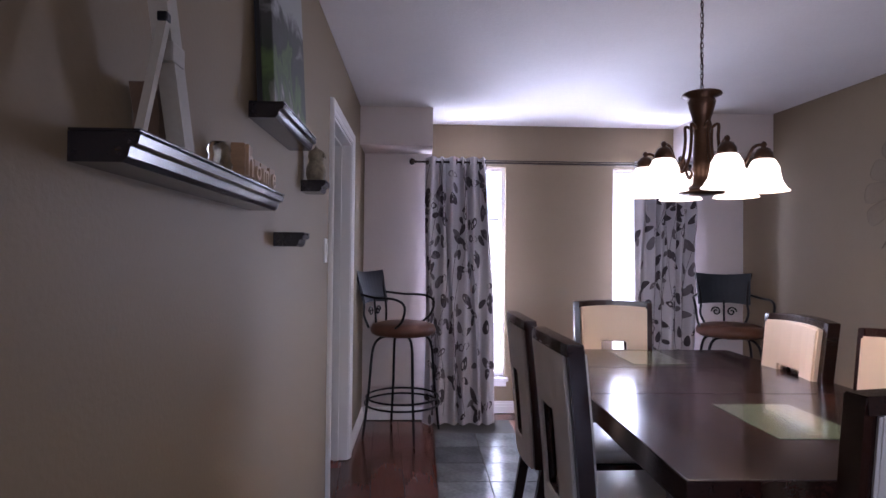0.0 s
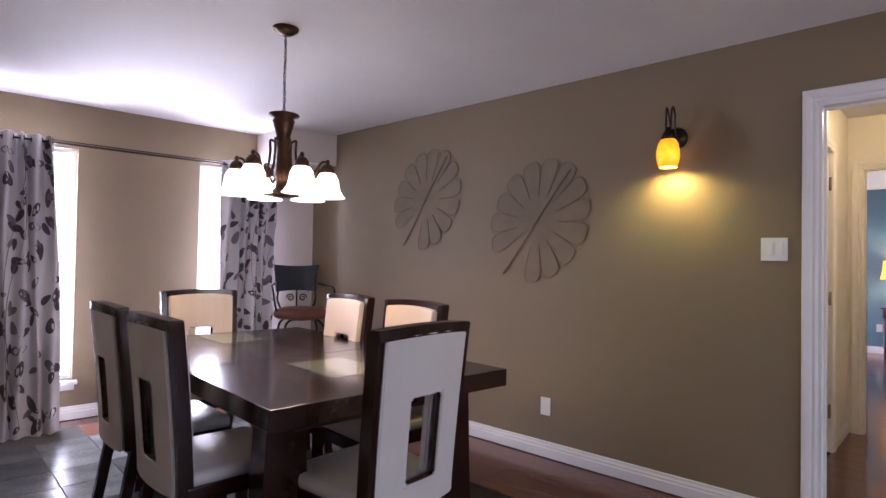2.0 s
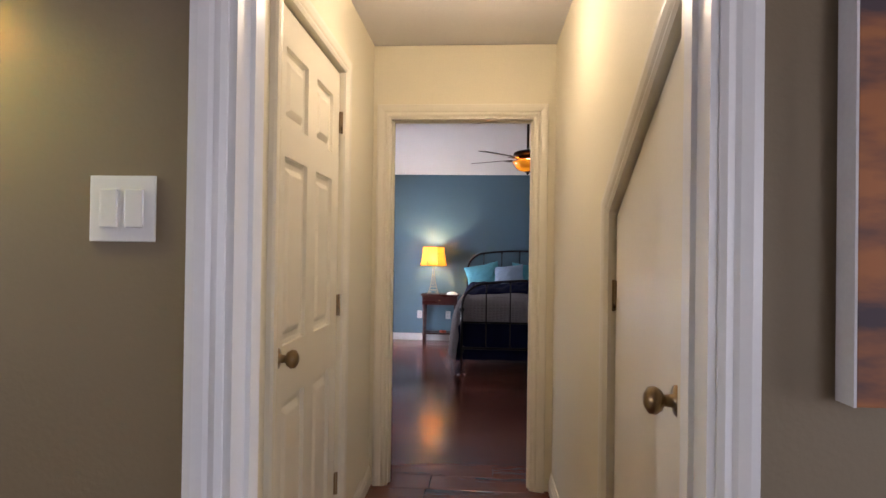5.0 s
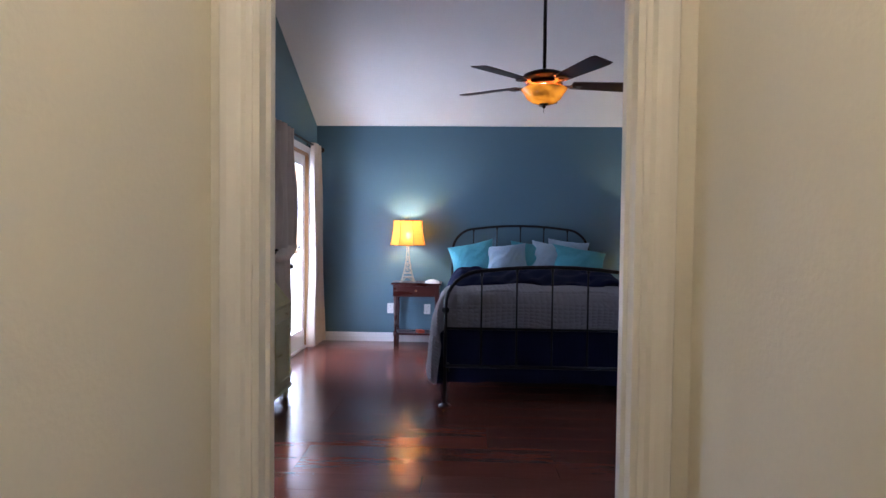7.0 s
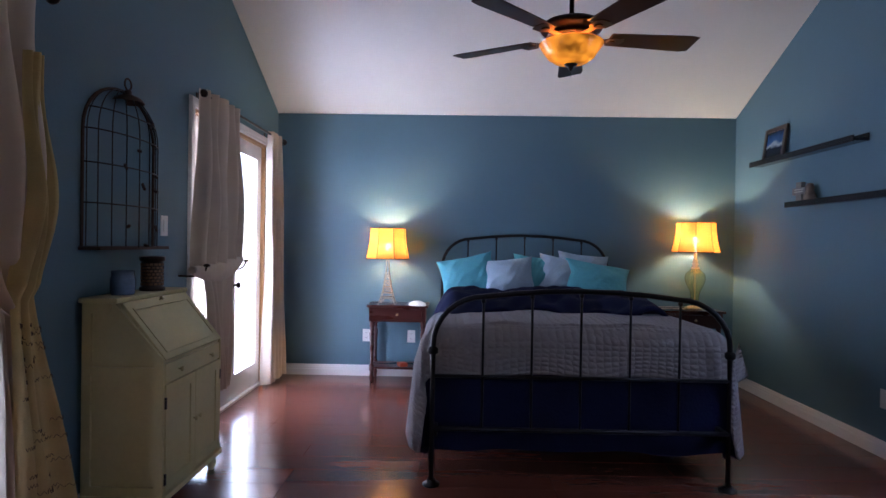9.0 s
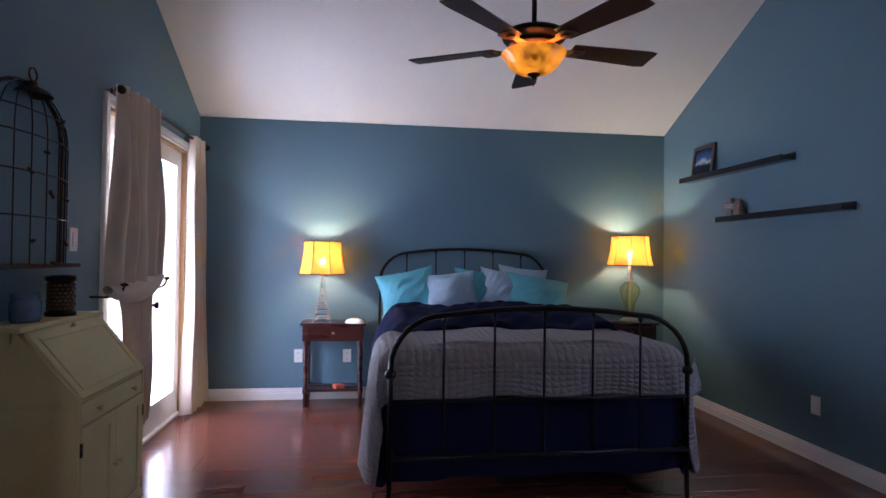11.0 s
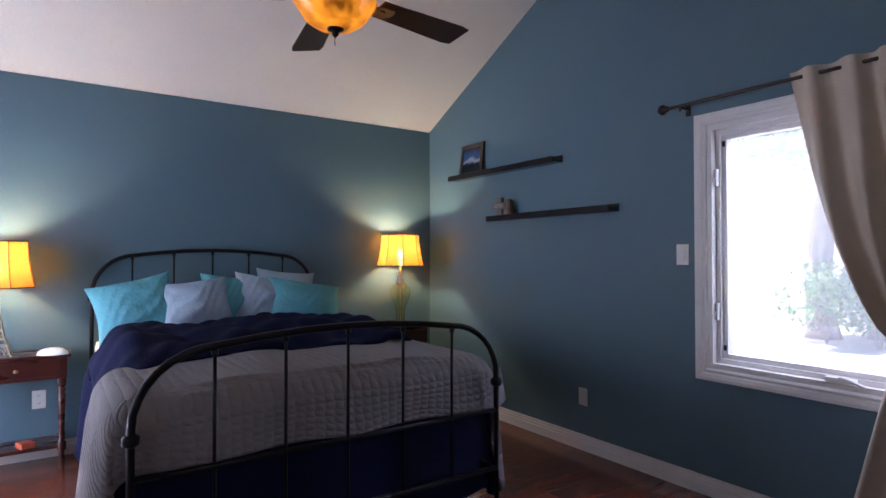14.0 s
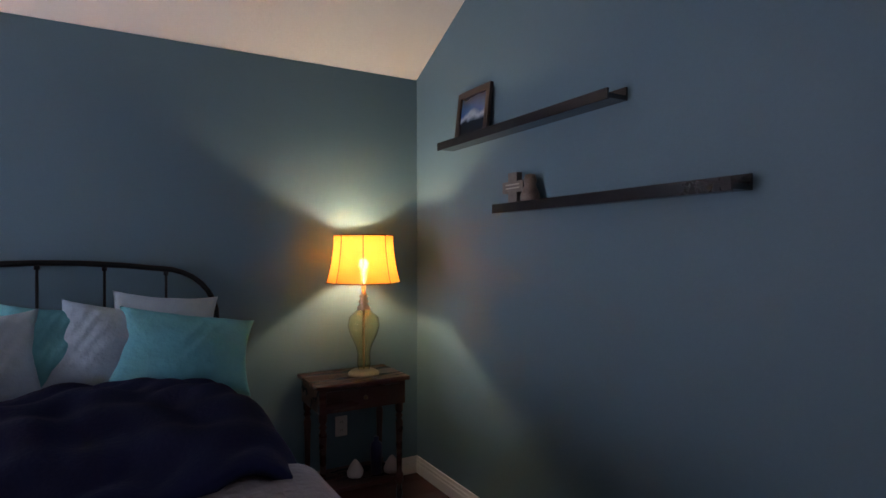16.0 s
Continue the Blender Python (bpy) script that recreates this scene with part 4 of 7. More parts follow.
pic = thing("canvas_picture", SW @ pose(-2.555, -0.028, 1.708, -3, 0, 0), "landscape canvas with a stream and trees, leaning on the ledge", "picture")
m, t, b, node, link = nodes("painted landscape")
co, n1, rp, gr, mx, rp2 = node("TexCoord"), node("TexNoise"), node("ValToRGB"), node("SeparateXYZ"), node("Math"), node("ValToRGB")
n1.inputs["Scale"].default_value, n1.inputs["Detail"].default_value, n1.inputs["Distortion"].default_value = 6, 7, 0.8
mx.operation = "MULTIPLY_ADD"
link(co.outputs["Object"], n1.inputs["Vector"]), link(co.outputs["Object"], gr.inputs[0])
link(gr.outputs["Z"], mx.inputs[0])
mx.inputs[1].default_value = 1.1
link(n1.outputs["Fac"], mx.inputs[2]), link(mx.outputs[0], rp.inputs[0])
cr = rp.color_ramp
cr.elements[0].position, cr.elements[0].color = 0.42, (0.33, 0.31, 0.27, 1)
cr.elements[1].position, cr.elements[1].color = 1.10 / 1.2, (0.30, 0.31, 0.30, 1)
for pos, c in ((0.50, (0.05, 0.075, 0.03, 1)), (0.58, (0.085, 0.14, 0.04, 1)), (0.66, (0.035, 0.045, 0.028, 1)), (0.82, (0.055, 0.055, 0.05, 1))):
    e = cr.elements.new(pos)
    e.color = c
link(rp.outputs[0], b.inputs["Base Color"])
b.inputs["Roughness"].default_value = 0.6
part("canvas", B(-0.21, 0.21, -0.036, -0.002, 0, 0.52, 0.004), m, pic)
part("stretcher", B(-0.208, 0.208, -0.002, 0.012, 0.002, 0.518), mat("black canvas edge", (0.02, 0.018, 0.018), rough=0.7), pic)

GREYWOOD = mat("painted grey wood", (0.36, 0.33, 0.28), rough=0.5, vary=0.15)
let = thing("letter_ornament", SW @ pose(-3.445, -0.045, 1.463), "large grey-white wooden letter A on the ledge", "letter")
bm = bmesh.new()
prism(bm, [(-0.095, 0), (-0.083, 0), (-0.014, 0.185), (-0.024, 0.195)], -0.045, -0.033, "y")
part("stroke", bm, GREYWOOD, let)
bm = bmesh.new()
prism(bm, [(0.062, 0), (0.100, 0), (-0.004, 0.285), (-0.042, 0.285)], -0.038, -0.010, "y")
part("stroke", bm, GREYWOOD, let)
bm = bmesh.new()
box(bm, 0.002, 0.046, -0.041, -0.008, 0.130, 0.160, 0.003)
part("band", bm, GREYWOOD, let)
bm = bmesh.new()
box(bm, -0.034, -0.018, -0.047, -0.032, 0.176, 0.190, 0.003)
part("clip", bm, IRON, let, "small black clip")
boot = thing("wood_ornament", SW @ pose(-3.385, -0.03, 1.463), "small brown carved wooden ornament", "ornament")
bm = bmesh.new()
prism(bm, [(-0.02, 0), (0.03, 0), (0.03, 0.05), (0.012, 0.055), (0.02, 0.10), (-0.035, 0.105), (-0.02, 0.06)], -0.02, 0.02, "y")
part("body", bm, mat("brown carved wood", (0.11, 0.065, 0.04), rough=0.5), boot)
gl = thing("glass_ornament", SW @ pose(-3.16, -0.055, 1.463), "small clear and gold glass ornament", "ornament")
bm = bmesh.new()
lathe(bm, [(0.0, 0.0), (0.022, 0.002), (0.028, 0.02), (0.018, 0.038), (0.024, 0.05), (0.015, 0.065), (0.0, 0.068)], 16)
part("body", bm, glass("clear cut glass", (0.95, 0.92, 0.85), 0.05), gl, smooth=True)
WOODBLOCK = mat("honey wood block", (0.28, 0.165, 0.085), rough=0.5, vary=0.25, scale=8, stretch=(1, 1, 6))
WOODRIM = mat("pale wood letter", (0.46, 0.31, 0.18), rough=0.5, vary=0.2)


def letter_block(v, ch_, w, h):
    bl = thing("letter_block", SW @ pose(v, -0.075, 1.463, 0, 0, 0), "small honey wood letter block on the ledge", "letter block", "letter blocks spelling a word")
    part("block", B(-w / 2, w / 2, 0.0, 0.03, 0, h, 0.002), WOODBLOCK, bl)
    cu = bpy.data.curves.new("letter", "FONT")
    cu.body, cu.size, cu.align_x, cu.extrude, cu.bevel_depth = ch_, h * 1.15, "CENTER", 0.003, 0.0006
    ob = new("letter", cu)
    ob.matrix_world = pose(0, -0.0025, 0.016, 90, 0, 0)
    ob.parent = bl
    cu.materials.append(WOODRIM)


letter_block(-3.03, "h", 0.060, 0.085)
letter_block(-2.965, "o", 0.045, 0.062)
letter_block(-2.905, "m", 0.055, 0.062)
letter_block(-2.83, "e", 0.050, 0.062)
owl = thing("owl_figurine", SW @ pose(-2.075, -0.048, 1.589), "mottled beige stone owl figurine on a short ledge", "figurine")
bm = bmesh.new()
lathe(bm, [(0.0, 0), (0.03, 0.002), (0.040, 0.03), (0.038, 0.06), (0.028, 0.082), (0.033, 0.10), (0.030, 0.120), (0.016, 0.130), (0.0, 0.131)], 18)
for sx in (-1, 1):
    lathe(bm, [(0.0, 0.0), (0.010, 0.0), (0.009, 0.006), (0.0, 0.008)], 10, m=pose(sx * 0.014, -0.028, 0.105, 90, 0, 0))
    lathe(bm, [(0.010, 0.0), (0.0, 0.022)], 8, m=pose(sx * 0.018, 0, 0.122))
owl_mat = mat("mottled stone", (0.26, 0.22, 0.15), rough=0.7, vary=0.6, scale=30, fine=90, bump=0.4)
me_owl = link_mesh("body", bm, owl_mat, owl, True)

# ---- hall ceiling light ----
hl = thing("ceiling_light", pose(4.123, 0.44, CZ + 0.003), "round flush ceiling light with a lit white glass bowl", "ceiling light")
bm = bmesh.new()
lathe(bm, [(0.0, 0.0), (0.175, 0.0), (0.175, -0.012), (0.150, -0.028), (0.0, -0.028)], 32)
part("pan", bm, BRASS, hl, "brushed metal pan", True)
bm = bmesh.new()
lathe(bm, [(0.150, -0.028), (0.150, -0.045), (0.130, -0.075), (0.09, -0.098), (0.04, -0.110), (0.0, -0.112)], 32)
part("bowl", bm, glow("lit frosted bowl", (1.0, 0.90, 0.70), 0.8), hl, "glowing frosted glass bowl", True)
bm = bmesh.new()
lathe(bm, [(0.0, -0.111), (0.010, -0.112), (0.012, -0.120), (0.0, -0.130)], 12)
part("finial", bm, BRASS, hl, smooth=True)
lamp("hall_bulb", "POINT", pose(4.123, 0.44, 2.25), HALL_W, (1.0, 0.84, 0.58), 0.08)
# ---- bedroom trim ----
baseboard("baseboard_bedroom", [((BX, BR), (BX, BL)), ((FX, BR), (BX, BR)), ((BX, BL), (FD[1] + 0.07, BL)), ((FD[0] - 0.07, BL), (BO[1] + 0.07, BL)), ((FX, 0.035), (FX, BR)), ((FX, BL), (FX, 0.98))], TRIM, "white moulded baseboard")
LW = pose(0, BL, 0)
RW = pose(0, BR, 0, 0, 0, 180)
plate(pose(8.265, BL, 1.315), "white rocker switch plate on the blue wall", 1)
plate(pose(7.761, BR, 1.285, 0, 0, 180), "white rocker switch plate beside the window", 1)
plate(pose(8.488, BR, 0.35, 0, 0, 180), "white outlet cover low on the blue wall")
plate(pose(BX, 0.87, 0.373, 0, 0, -90), "white duplex outlet behind the nightstand", 0, True)
plate(pose(BX, 1.289, 0.377, 0, 0, -90), "white duplex outlet behind the nightstand", 0, True)
plate(pose(BX, -1.60, 0.36, 0, 0, -90), "white duplex outlet behind the nightstand", 0, True)

# ---- french doors ----
DOORWHITE = mat("white door paint", (0.72, 0.71, 0.70), rough=0.35, vary=0.04)
JAMBWOOD = mat("honey stained jamb", (0.42, 0.24, 0.10), rough=0.4, vary=0.2, stretch=(4, 4, 0.5))
fd = tagged(new("doorframe_french"), "white casing round the french doors", kind="structure")
fd.matrix_world = LW
bm = bmesh.new()
casing_ring(bm, [(FD[0], 0), (FD[0], FD[3]), (FD[1], FD[3]), (FD[1], 0)])
part("casing", bm, TRIM, fd)
bm = bmesh.new()
box(bm, FD[0] - 0.001, FD[0] + 0.02, -0.003, 0.144, 0, FD[3]), box(bm, FD[1] - 0.02, FD[1] + 0.001, -0.003, 0.144, 0, FD[3]), box(bm, FD[0] + 0.02, FD[1] - 0.02, -0.003, 0.144, FD[3] - 0.02, FD[3] + 0.001)
part("jamb", bm, JAMBWOOD, fd, "honey stained jamb")
part("sill", B(FD[0], FD[1], 0.0, 0.16, 0.0, 0.015), TRIM, fd)
mid = (FD[0] + FD[1]) / 2
for k, (a, b_) in enumerate(((FD[0] + 0.024, mid - 0.002), (mid + 0.002, FD[1] - 0.024))):
    dr = thing("french_door", LW, "white french door with divided glass panes, closed, bright outside", "door", "pair of french doors")
    st, lo, hi = 0.105, 0.20, 1.93
    bm = bmesh.new()
    box(bm, a, a + st, 0.03, 0.072, 0.018, 2.045), box(bm, b_ - st, b_, 0.03, 0.072, 0.018, 2.045), box(bm, a + st, b_ - st, 0.03, 0.072, 0.018, lo), box(bm, a + st, b_ - st, 0.03, 0.072, hi, 2.045)
    part("stile_frame", bm, DOORWHITE, dr)
    g0, g1 = a + st, b_ - st
    for i in (1, 2) if k == 0 else ():
        x = g0 + (g1 - g0) * i / 3
        part("muntin", B(x - 0.009, x + 0.009, 0.042, 0.060, lo, hi), DOORWHITE, dr)
    for j in range(1, 5) if k == 0 else ():
        z = lo + (hi - lo) * j / 5
        part("muntin", B(g0, g1, 0.043, 0.059, z - 0.009, z + 0.009), DOORWHITE, dr)
    pn = part("pane", B(g0, g1, 0.049, 0.053, lo, hi), PANE, dr)
    pn.visible_shadow = False
    x = mid - 0.05 if k == 0 else mid + 0.05
    for z in (0.90, 1.04):
        bm = bmesh.new()
        lathe(bm, [(0.0, 0), (0.028, 0.002), (0.026, 0.008), (0.010, 0.014), (0.010, 0.032), (0.024, 0.042), (0.024, 0.056), (0.0, 0.062)] if z < 1 else [(0.0, 0), (0.028, 0.002), (0.026, 0.014), (0.018, 0.018), (0.0, 0.019)], 18, m=pose(x, 0.03, z, 90, 0, 0))
        if k == 1:
            part("door_knob", bm, DARKBRONZE, dr, "dark bronze knob", True)
        else:
            bm.free()


def drape(m, label, f, material=LINEN, nu=70, nv=44, lining=None, group=""):
    cu = thing("curtain", m, label, "curtain", group)
    bm = bmesh.new()
    sheet(bm, nu, nv, f)
    part("cloth", bm, material, cu, smooth=True)
    return cu


def rod_set(m, x0, x1, z, off, label, brackets):
    r = thing("curtain_rod", m, label, "curtain rod")
    bm = bmesh.new()
    tube(bm, [(x0, -off, z), (x1, -off, z)], 0.009, 10)
    part("pole", bm, DARKBRONZE, r)
    for x, s in ((x0, -1), (x1, 1)):
        bm = bmesh.new()
        lathe(bm, [(0.009, 0.0), (0.018, 0.006), (0.011, 0.014), (0.026, 0.026), (0.030, 0.040), (0.020, 0.058), (0.0, 0.064)], 16, m=pose(x, -off, z, 0, 90 * s, 0))
        part("finial", bm, DARKBRONZE, r, smooth=True)
    for x in brackets:
        bm = bmesh.new()
        box(bm, x - 0.008, x + 0.008, -off - 0.004, -0.004, z - 0.014, z - 0.006)
        box(bm, x - 0.014, x + 0.014, -0.006, -0.0005, z - 0.045, z + 0.03, 0.002)
        tube(bm, [(x, -off, z - 0.03), (x, -off, z + 0.0)], 0.004, 6)
        part("bracket", bm, DARKBRONZE, r)
    return r


rod_set(LW, 8.60, 10.20, 2.145, 0.085, "dark bronze curtain rod over the french doors", (8.66, 9.95))
rod_set(LW, 5.70, 7.20, 2.165, 0.085, "dark bronze curtain rod over the bath opening", (7.12,))
rod_set(RW, -7.79, -6.25, 2.095, 0.08, "dark bronze curtain rod over the window", (-7.72, -6.32))


def hanging(x0t, x1t, x0b, x1b, top, low, folds, amp, off):
    def f(u, v):
        x = (x0t + (x1t - x0t) * u) * v + (x0b + (x1b - x0b) * u) * (1 - v)
        ph = 2 * math.pi * folds * u + 0.7 * math.sin(2.5 * v) + 0.5 * math.sin(7 * u)
        return (x + 0.012 * math.sin(ph * 0.5 + 4 * v), -off + amp * (0.55 + 0.45 * (1 - v)) * math.cos(ph) + 0.006 * math.sin(11 * u + 9 * v), low + (top - low) * v)
    return f


def tied(x0t, x1t, xn, wn, x0b, x1b, top, neck, low, folds, amp, off, quick=0.8, droop=0.02, belly=0.085, power=0.85):
    """Gathered at a tie-back: full above, narrow at the neck, fanned below; the cloth sags over the tie."""
    def f(u, v):
        z = low + (top - low) * v
        ph = 2 * math.pi * folds * u + 0.6 * math.sin(3 * v) + 0.4 * math.sin(5 * u) + 0.9 * math.sin(11 * u + 1.7 + 1.5 * v) + 0.5 * math.sin(23 * u - 2 * v)
        if z > neck:
            k = (z - neck) / (top - neck)
            e = k ** power
            xa, xb = xn - wn / 2 + (x0t - xn + wn / 2) * e, xn + wn / 2 + (x1t - xn - wn / 2) * e
            bulge = belly * math.sin(math.pi * min(1, k * 1.1)) ** 2 * (1 - k)
            a = amp * (0.55 + 0.6 * (1 - k))
        else:
            k = (neck - z) / (neck - low)
            e = k ** quick
            xa, xb = xn - wn / 2 + (x0b - xn + wn / 2) * e, xn + wn / 2 + (x1b - xn - wn / 2) * e
            bulge = 0.0
            a = amp * (0.5 + 0.5 * k)
        x = xa + (xb - xa) * u
        return (x, -off - bulge + a * math.cos(ph) + 0.008 * math.sin(9 * u + 13 * v), z - droop * math.sin(math.pi * u) ** 2 * (1 - k))
    return f


drape(LW, "beige linen curtain hanging straight beside the french doors", hanging(9.86, 10.12, 9.78, 10.22, 2.17, 0.03, 4.5, 0.045, 0.09), group="beige linen curtains")
cu = drape(LW, "beige linen curtain looped over a hook by the french doors", tied(8.52, 9.08, 8.76, 0.68, 8.70, 8.91, 2.17, 1.05, 0.25, 4.5, 0.045, 0.105, 0.25, 0.04, 0.02), group="beige linen curtains")
bm = bmesh.new()
def loop_f(u, v):
    a = 2 * math.pi * u
    return (8.74 + 0.36 * (v - 0.5) * 2.05, -0.12 + 0.075 * math.cos(a) * math.sin(math.pi * (0.12 + 0.76 * v)), 1.06 + 0.05 * v + 0.060 * math.sin(a) * math.sin(math.pi * (0.12 + 0.76 * v)) - 0.05 * math.sin(math.pi * v))
sheet(bm, 18, 14, loop_f)
part("bunched_loop", bm, LINEN, cu, smooth=True)
for x, z in ((8.45, 1.02), (9.09, 1.03)):
    hk = thing("curtain_hook", LW @ pose(x, 0, z), "dark bronze curtain hold-back hook", "hook", "curtain hold-backs")
    bm = bmesh.new()
    tube(bm, smooth_path([(0, 0, 0), (0, -0.09, 0.0), (0.0, -0.15, 0.02), (0.0, -0.17, 0.06)], 5), 0.006, 8)
    lathe(bm, [(0.0, 0.0), (0.018, 0.004), (0.020, 0.014), (0.0, 0.022)], 12, (0, -0.17, 0.055))
    part("hook", bm, DARKBRONZE, hk, smooth=True)

SCRIPT = mat("yellowed script lining", (0.56, 0.44, 0.20), rough=0.85, vary=0.25, scale=7, fine=260, bump=0.3)
big = drape(LW, "heavy beige curtain with yellow script lining, tied back", tied(5.95, 7.13, 6.995, 0.15, 6.99, 7.09, 2.20, 1.03, 0.10, 6.5, 0.045, 0.095, 0.5, 0.05, 0.06, 0.42), nu=130, group="beige linen curtains")
bm = bmesh.new()
sheet(bm, 40, 40, tied(7.05, 7.13, 7.045, 0.10, 7.01, 7.40, 1.90, 1.03, 0.06, 3.0, 0.030, 0.135, 1.1))
lin = part("lining", bm, SCRIPT, big, "yellow lining with handwriting print", True)
INK = mat("sepia ink", (0.10, 0.07, 0.05), rough=0.8)
lf = tied(7.05, 7.13, 7.045, 0.10, 7.01, 7.40, 1.90, 1.03, 0.06, 3.0, 0.030, 0.139, 1.1)
ri = random.Random(5)
for k in range(46):
    u0, v0 = ri.uniform(0.05, 0.8), ri.uniform(0.02, 0.48)
    ink = bmesh.new()
    tube(ink, [lf(min(u0 + 0.008 * q, 1), v0 + 0.004 * math.sin(q * 1.3 + k)) for q in range(int(ri.uniform(8, 26)))], 0.0011, 4)
    part("script_print", ink, INK, big)

# ---- bath beyond the curtain ----
BATH = mat("white glazed tile", (0.76, 0.78, 0.78), rough=0.18, vary=0.04)
bath = structure("wall_bath", B(5.3, 8.45, 3.95, 4.05, 0, 2.5), mat("bath grout", (0.55, 0.55, 0.53), rough=0.8), None, "white tiled bath wall")
bm = bmesh.new()
box(bm, 5.2, 5.3, BL + 0.14, 4.05, 0, 2.5), box(bm, 8.45, 8.5, BL + 0.14, 4.05, 0, 2.5)
structure("wall_bath_side", bm, mat("bath paint", (0.72, 0.74, 0.75), rough=0.6), None, "pale bath side walls")
structure("ceiling_bath", B(5.2, 8.5, BL + 0.14, 4.05, 2.5, 2.56), CEIL, None, "white bath ceiling")
structure("floor_bath", B(5.2, 8.5, BL, 4.05, -0.05, 0.004), mat("grey bath tile", (0.30, 0.30, 0.29), rough=0.4), None, "grey tiled bath floor")
tile_me = bpy.data.meshes.new("tile")
bm = B(-0.073, 0.073, -0.006, 0, -0.073, 0.073)
bm.to_mesh(tile_me), bm.free()
tile_me.materials.append(BATH)
for i in range(19):
    for j in range(15):
        ob = new("tile", tile_me)
        ob.location = (5.40 + i * 0.15, 3.949, 0.09 + j * 0.15)
        ob.parent = bath
for i in range(11):
    for j in range(16):
        ob = new("tile", tile_me)
        ob.location = (8.449, 2.37 + i * 0.15, 0.09 + j * 0.15)
        ob.rotation_euler = (0, 0, -math.pi / 2)
        ob.parent = bath
curb = structure("shower_curb", B(7.72, 7.86, BL + 0.14, 3.94, 0.004, 0.16, 0.006), BATH, None, "white tiled shower curb")
doorway("doorway_bath", LW, BO[0], BO[1], BO[3], 0.14, TRIM, "white casing of the bath opening", (True, False))

# ---- bedroom window ----
wn = tagged(new("window_3"), "white casement window with a crank, bright garden outside", kind="structure")
wn.matrix_world = RW
a, b_, lo, hi = -BW[1], -BW[0], BW[2], BW[3]
bm = bmesh.new()
casing_ring(bm, [(a, lo), (a, hi), (b_, hi), (b_, lo)], True)
part("casing", bm, TRIM, wn)
bm = bmesh.new()
for q, (i0, y0, y1) in enumerate(((0.0, -0.004, 0.144), (0.025, 0.035, 0.12), (0.05, 0.055, 0.11))):
    i1 = i0 + 0.027
    box(bm, a + i0, a + i1, y0, y1, lo + i0, hi - i0), box(bm, b_ - i1, b_ - i0, y0, y1, lo + i0, hi - i0), box(bm, a + i1, b_ - i1, y0, y1, lo + i0, lo + i1), box(bm, a + i1, b_ - i1, y0, y1, hi - i1, hi - i0)
part("window_frame", bm, TRIM, wn)
pn = part("pane", B(a + 0.077, b_ - 0.077, 0.080, 0.084, lo + 0.077, hi - 0.077), PANE, wn)
pn.visible_shadow = False
# added sheet behind the pane: pale haze that washes out the garden
part("insect_screen", B(a + 0.079, b_ - 0.079, 0.098, 0.0995, lo + 0.079, hi - 0.079), HAZE, wn, "added translucent sheet, glare haze over the garden view")
for z in (lo + 0.30, hi - 0.28):
    bm = bmesh.new()
    box(bm, a + 0.028, a + 0.046, 0.012, 0.036, z - 0.045, z + 0.045, 0.003)
    tube(bm, [(a + 0.037, 0.012, z), (a + 0.030, -0.012, z - 0.035)], 0.005, 6)
    part("latch", bm, PLASTIC, wn, "white sash lock")
for z in (lo + 0.11, hi - 0.10):
    part("clip", B(a + 0.058, a + 0.070, 0.046, 0.056, z - 0.014, z + 0.014), IRON, wn, "black clip")
bm = bmesh.new()
box(bm, a + 0.55, a + 0.67, 0.0, 0.04, lo + 0.03, lo + 0.05, 0.004)
tube(bm, smooth_path([(a + 0.61, 0.01, lo + 0.05), (a + 0.64, -0.02, lo + 0.055), (a + 0.72, -0.025, lo + 0.03)], 4), 0.007, 8)
part("crank", bm, PLASTIC, wn, "white folding crank")
drape(RW, "beige linen curtain swept aside across the window", tied(-7.17, -6.15, -6.60, 0.30, -6.98, -6.30, 2.13, 0.92, 0.03, 6.0, 0.05, 0.09, 0.9, 0.10, 0.07, 0.55), nu=110, group="beige linen curtains")

# ---- bed ----
BY = -0.165
bed = thing("bed", pose(0, BY, 0), "black iron bed with arched spindle headboard and footboard", "bed")
HW = 0.755


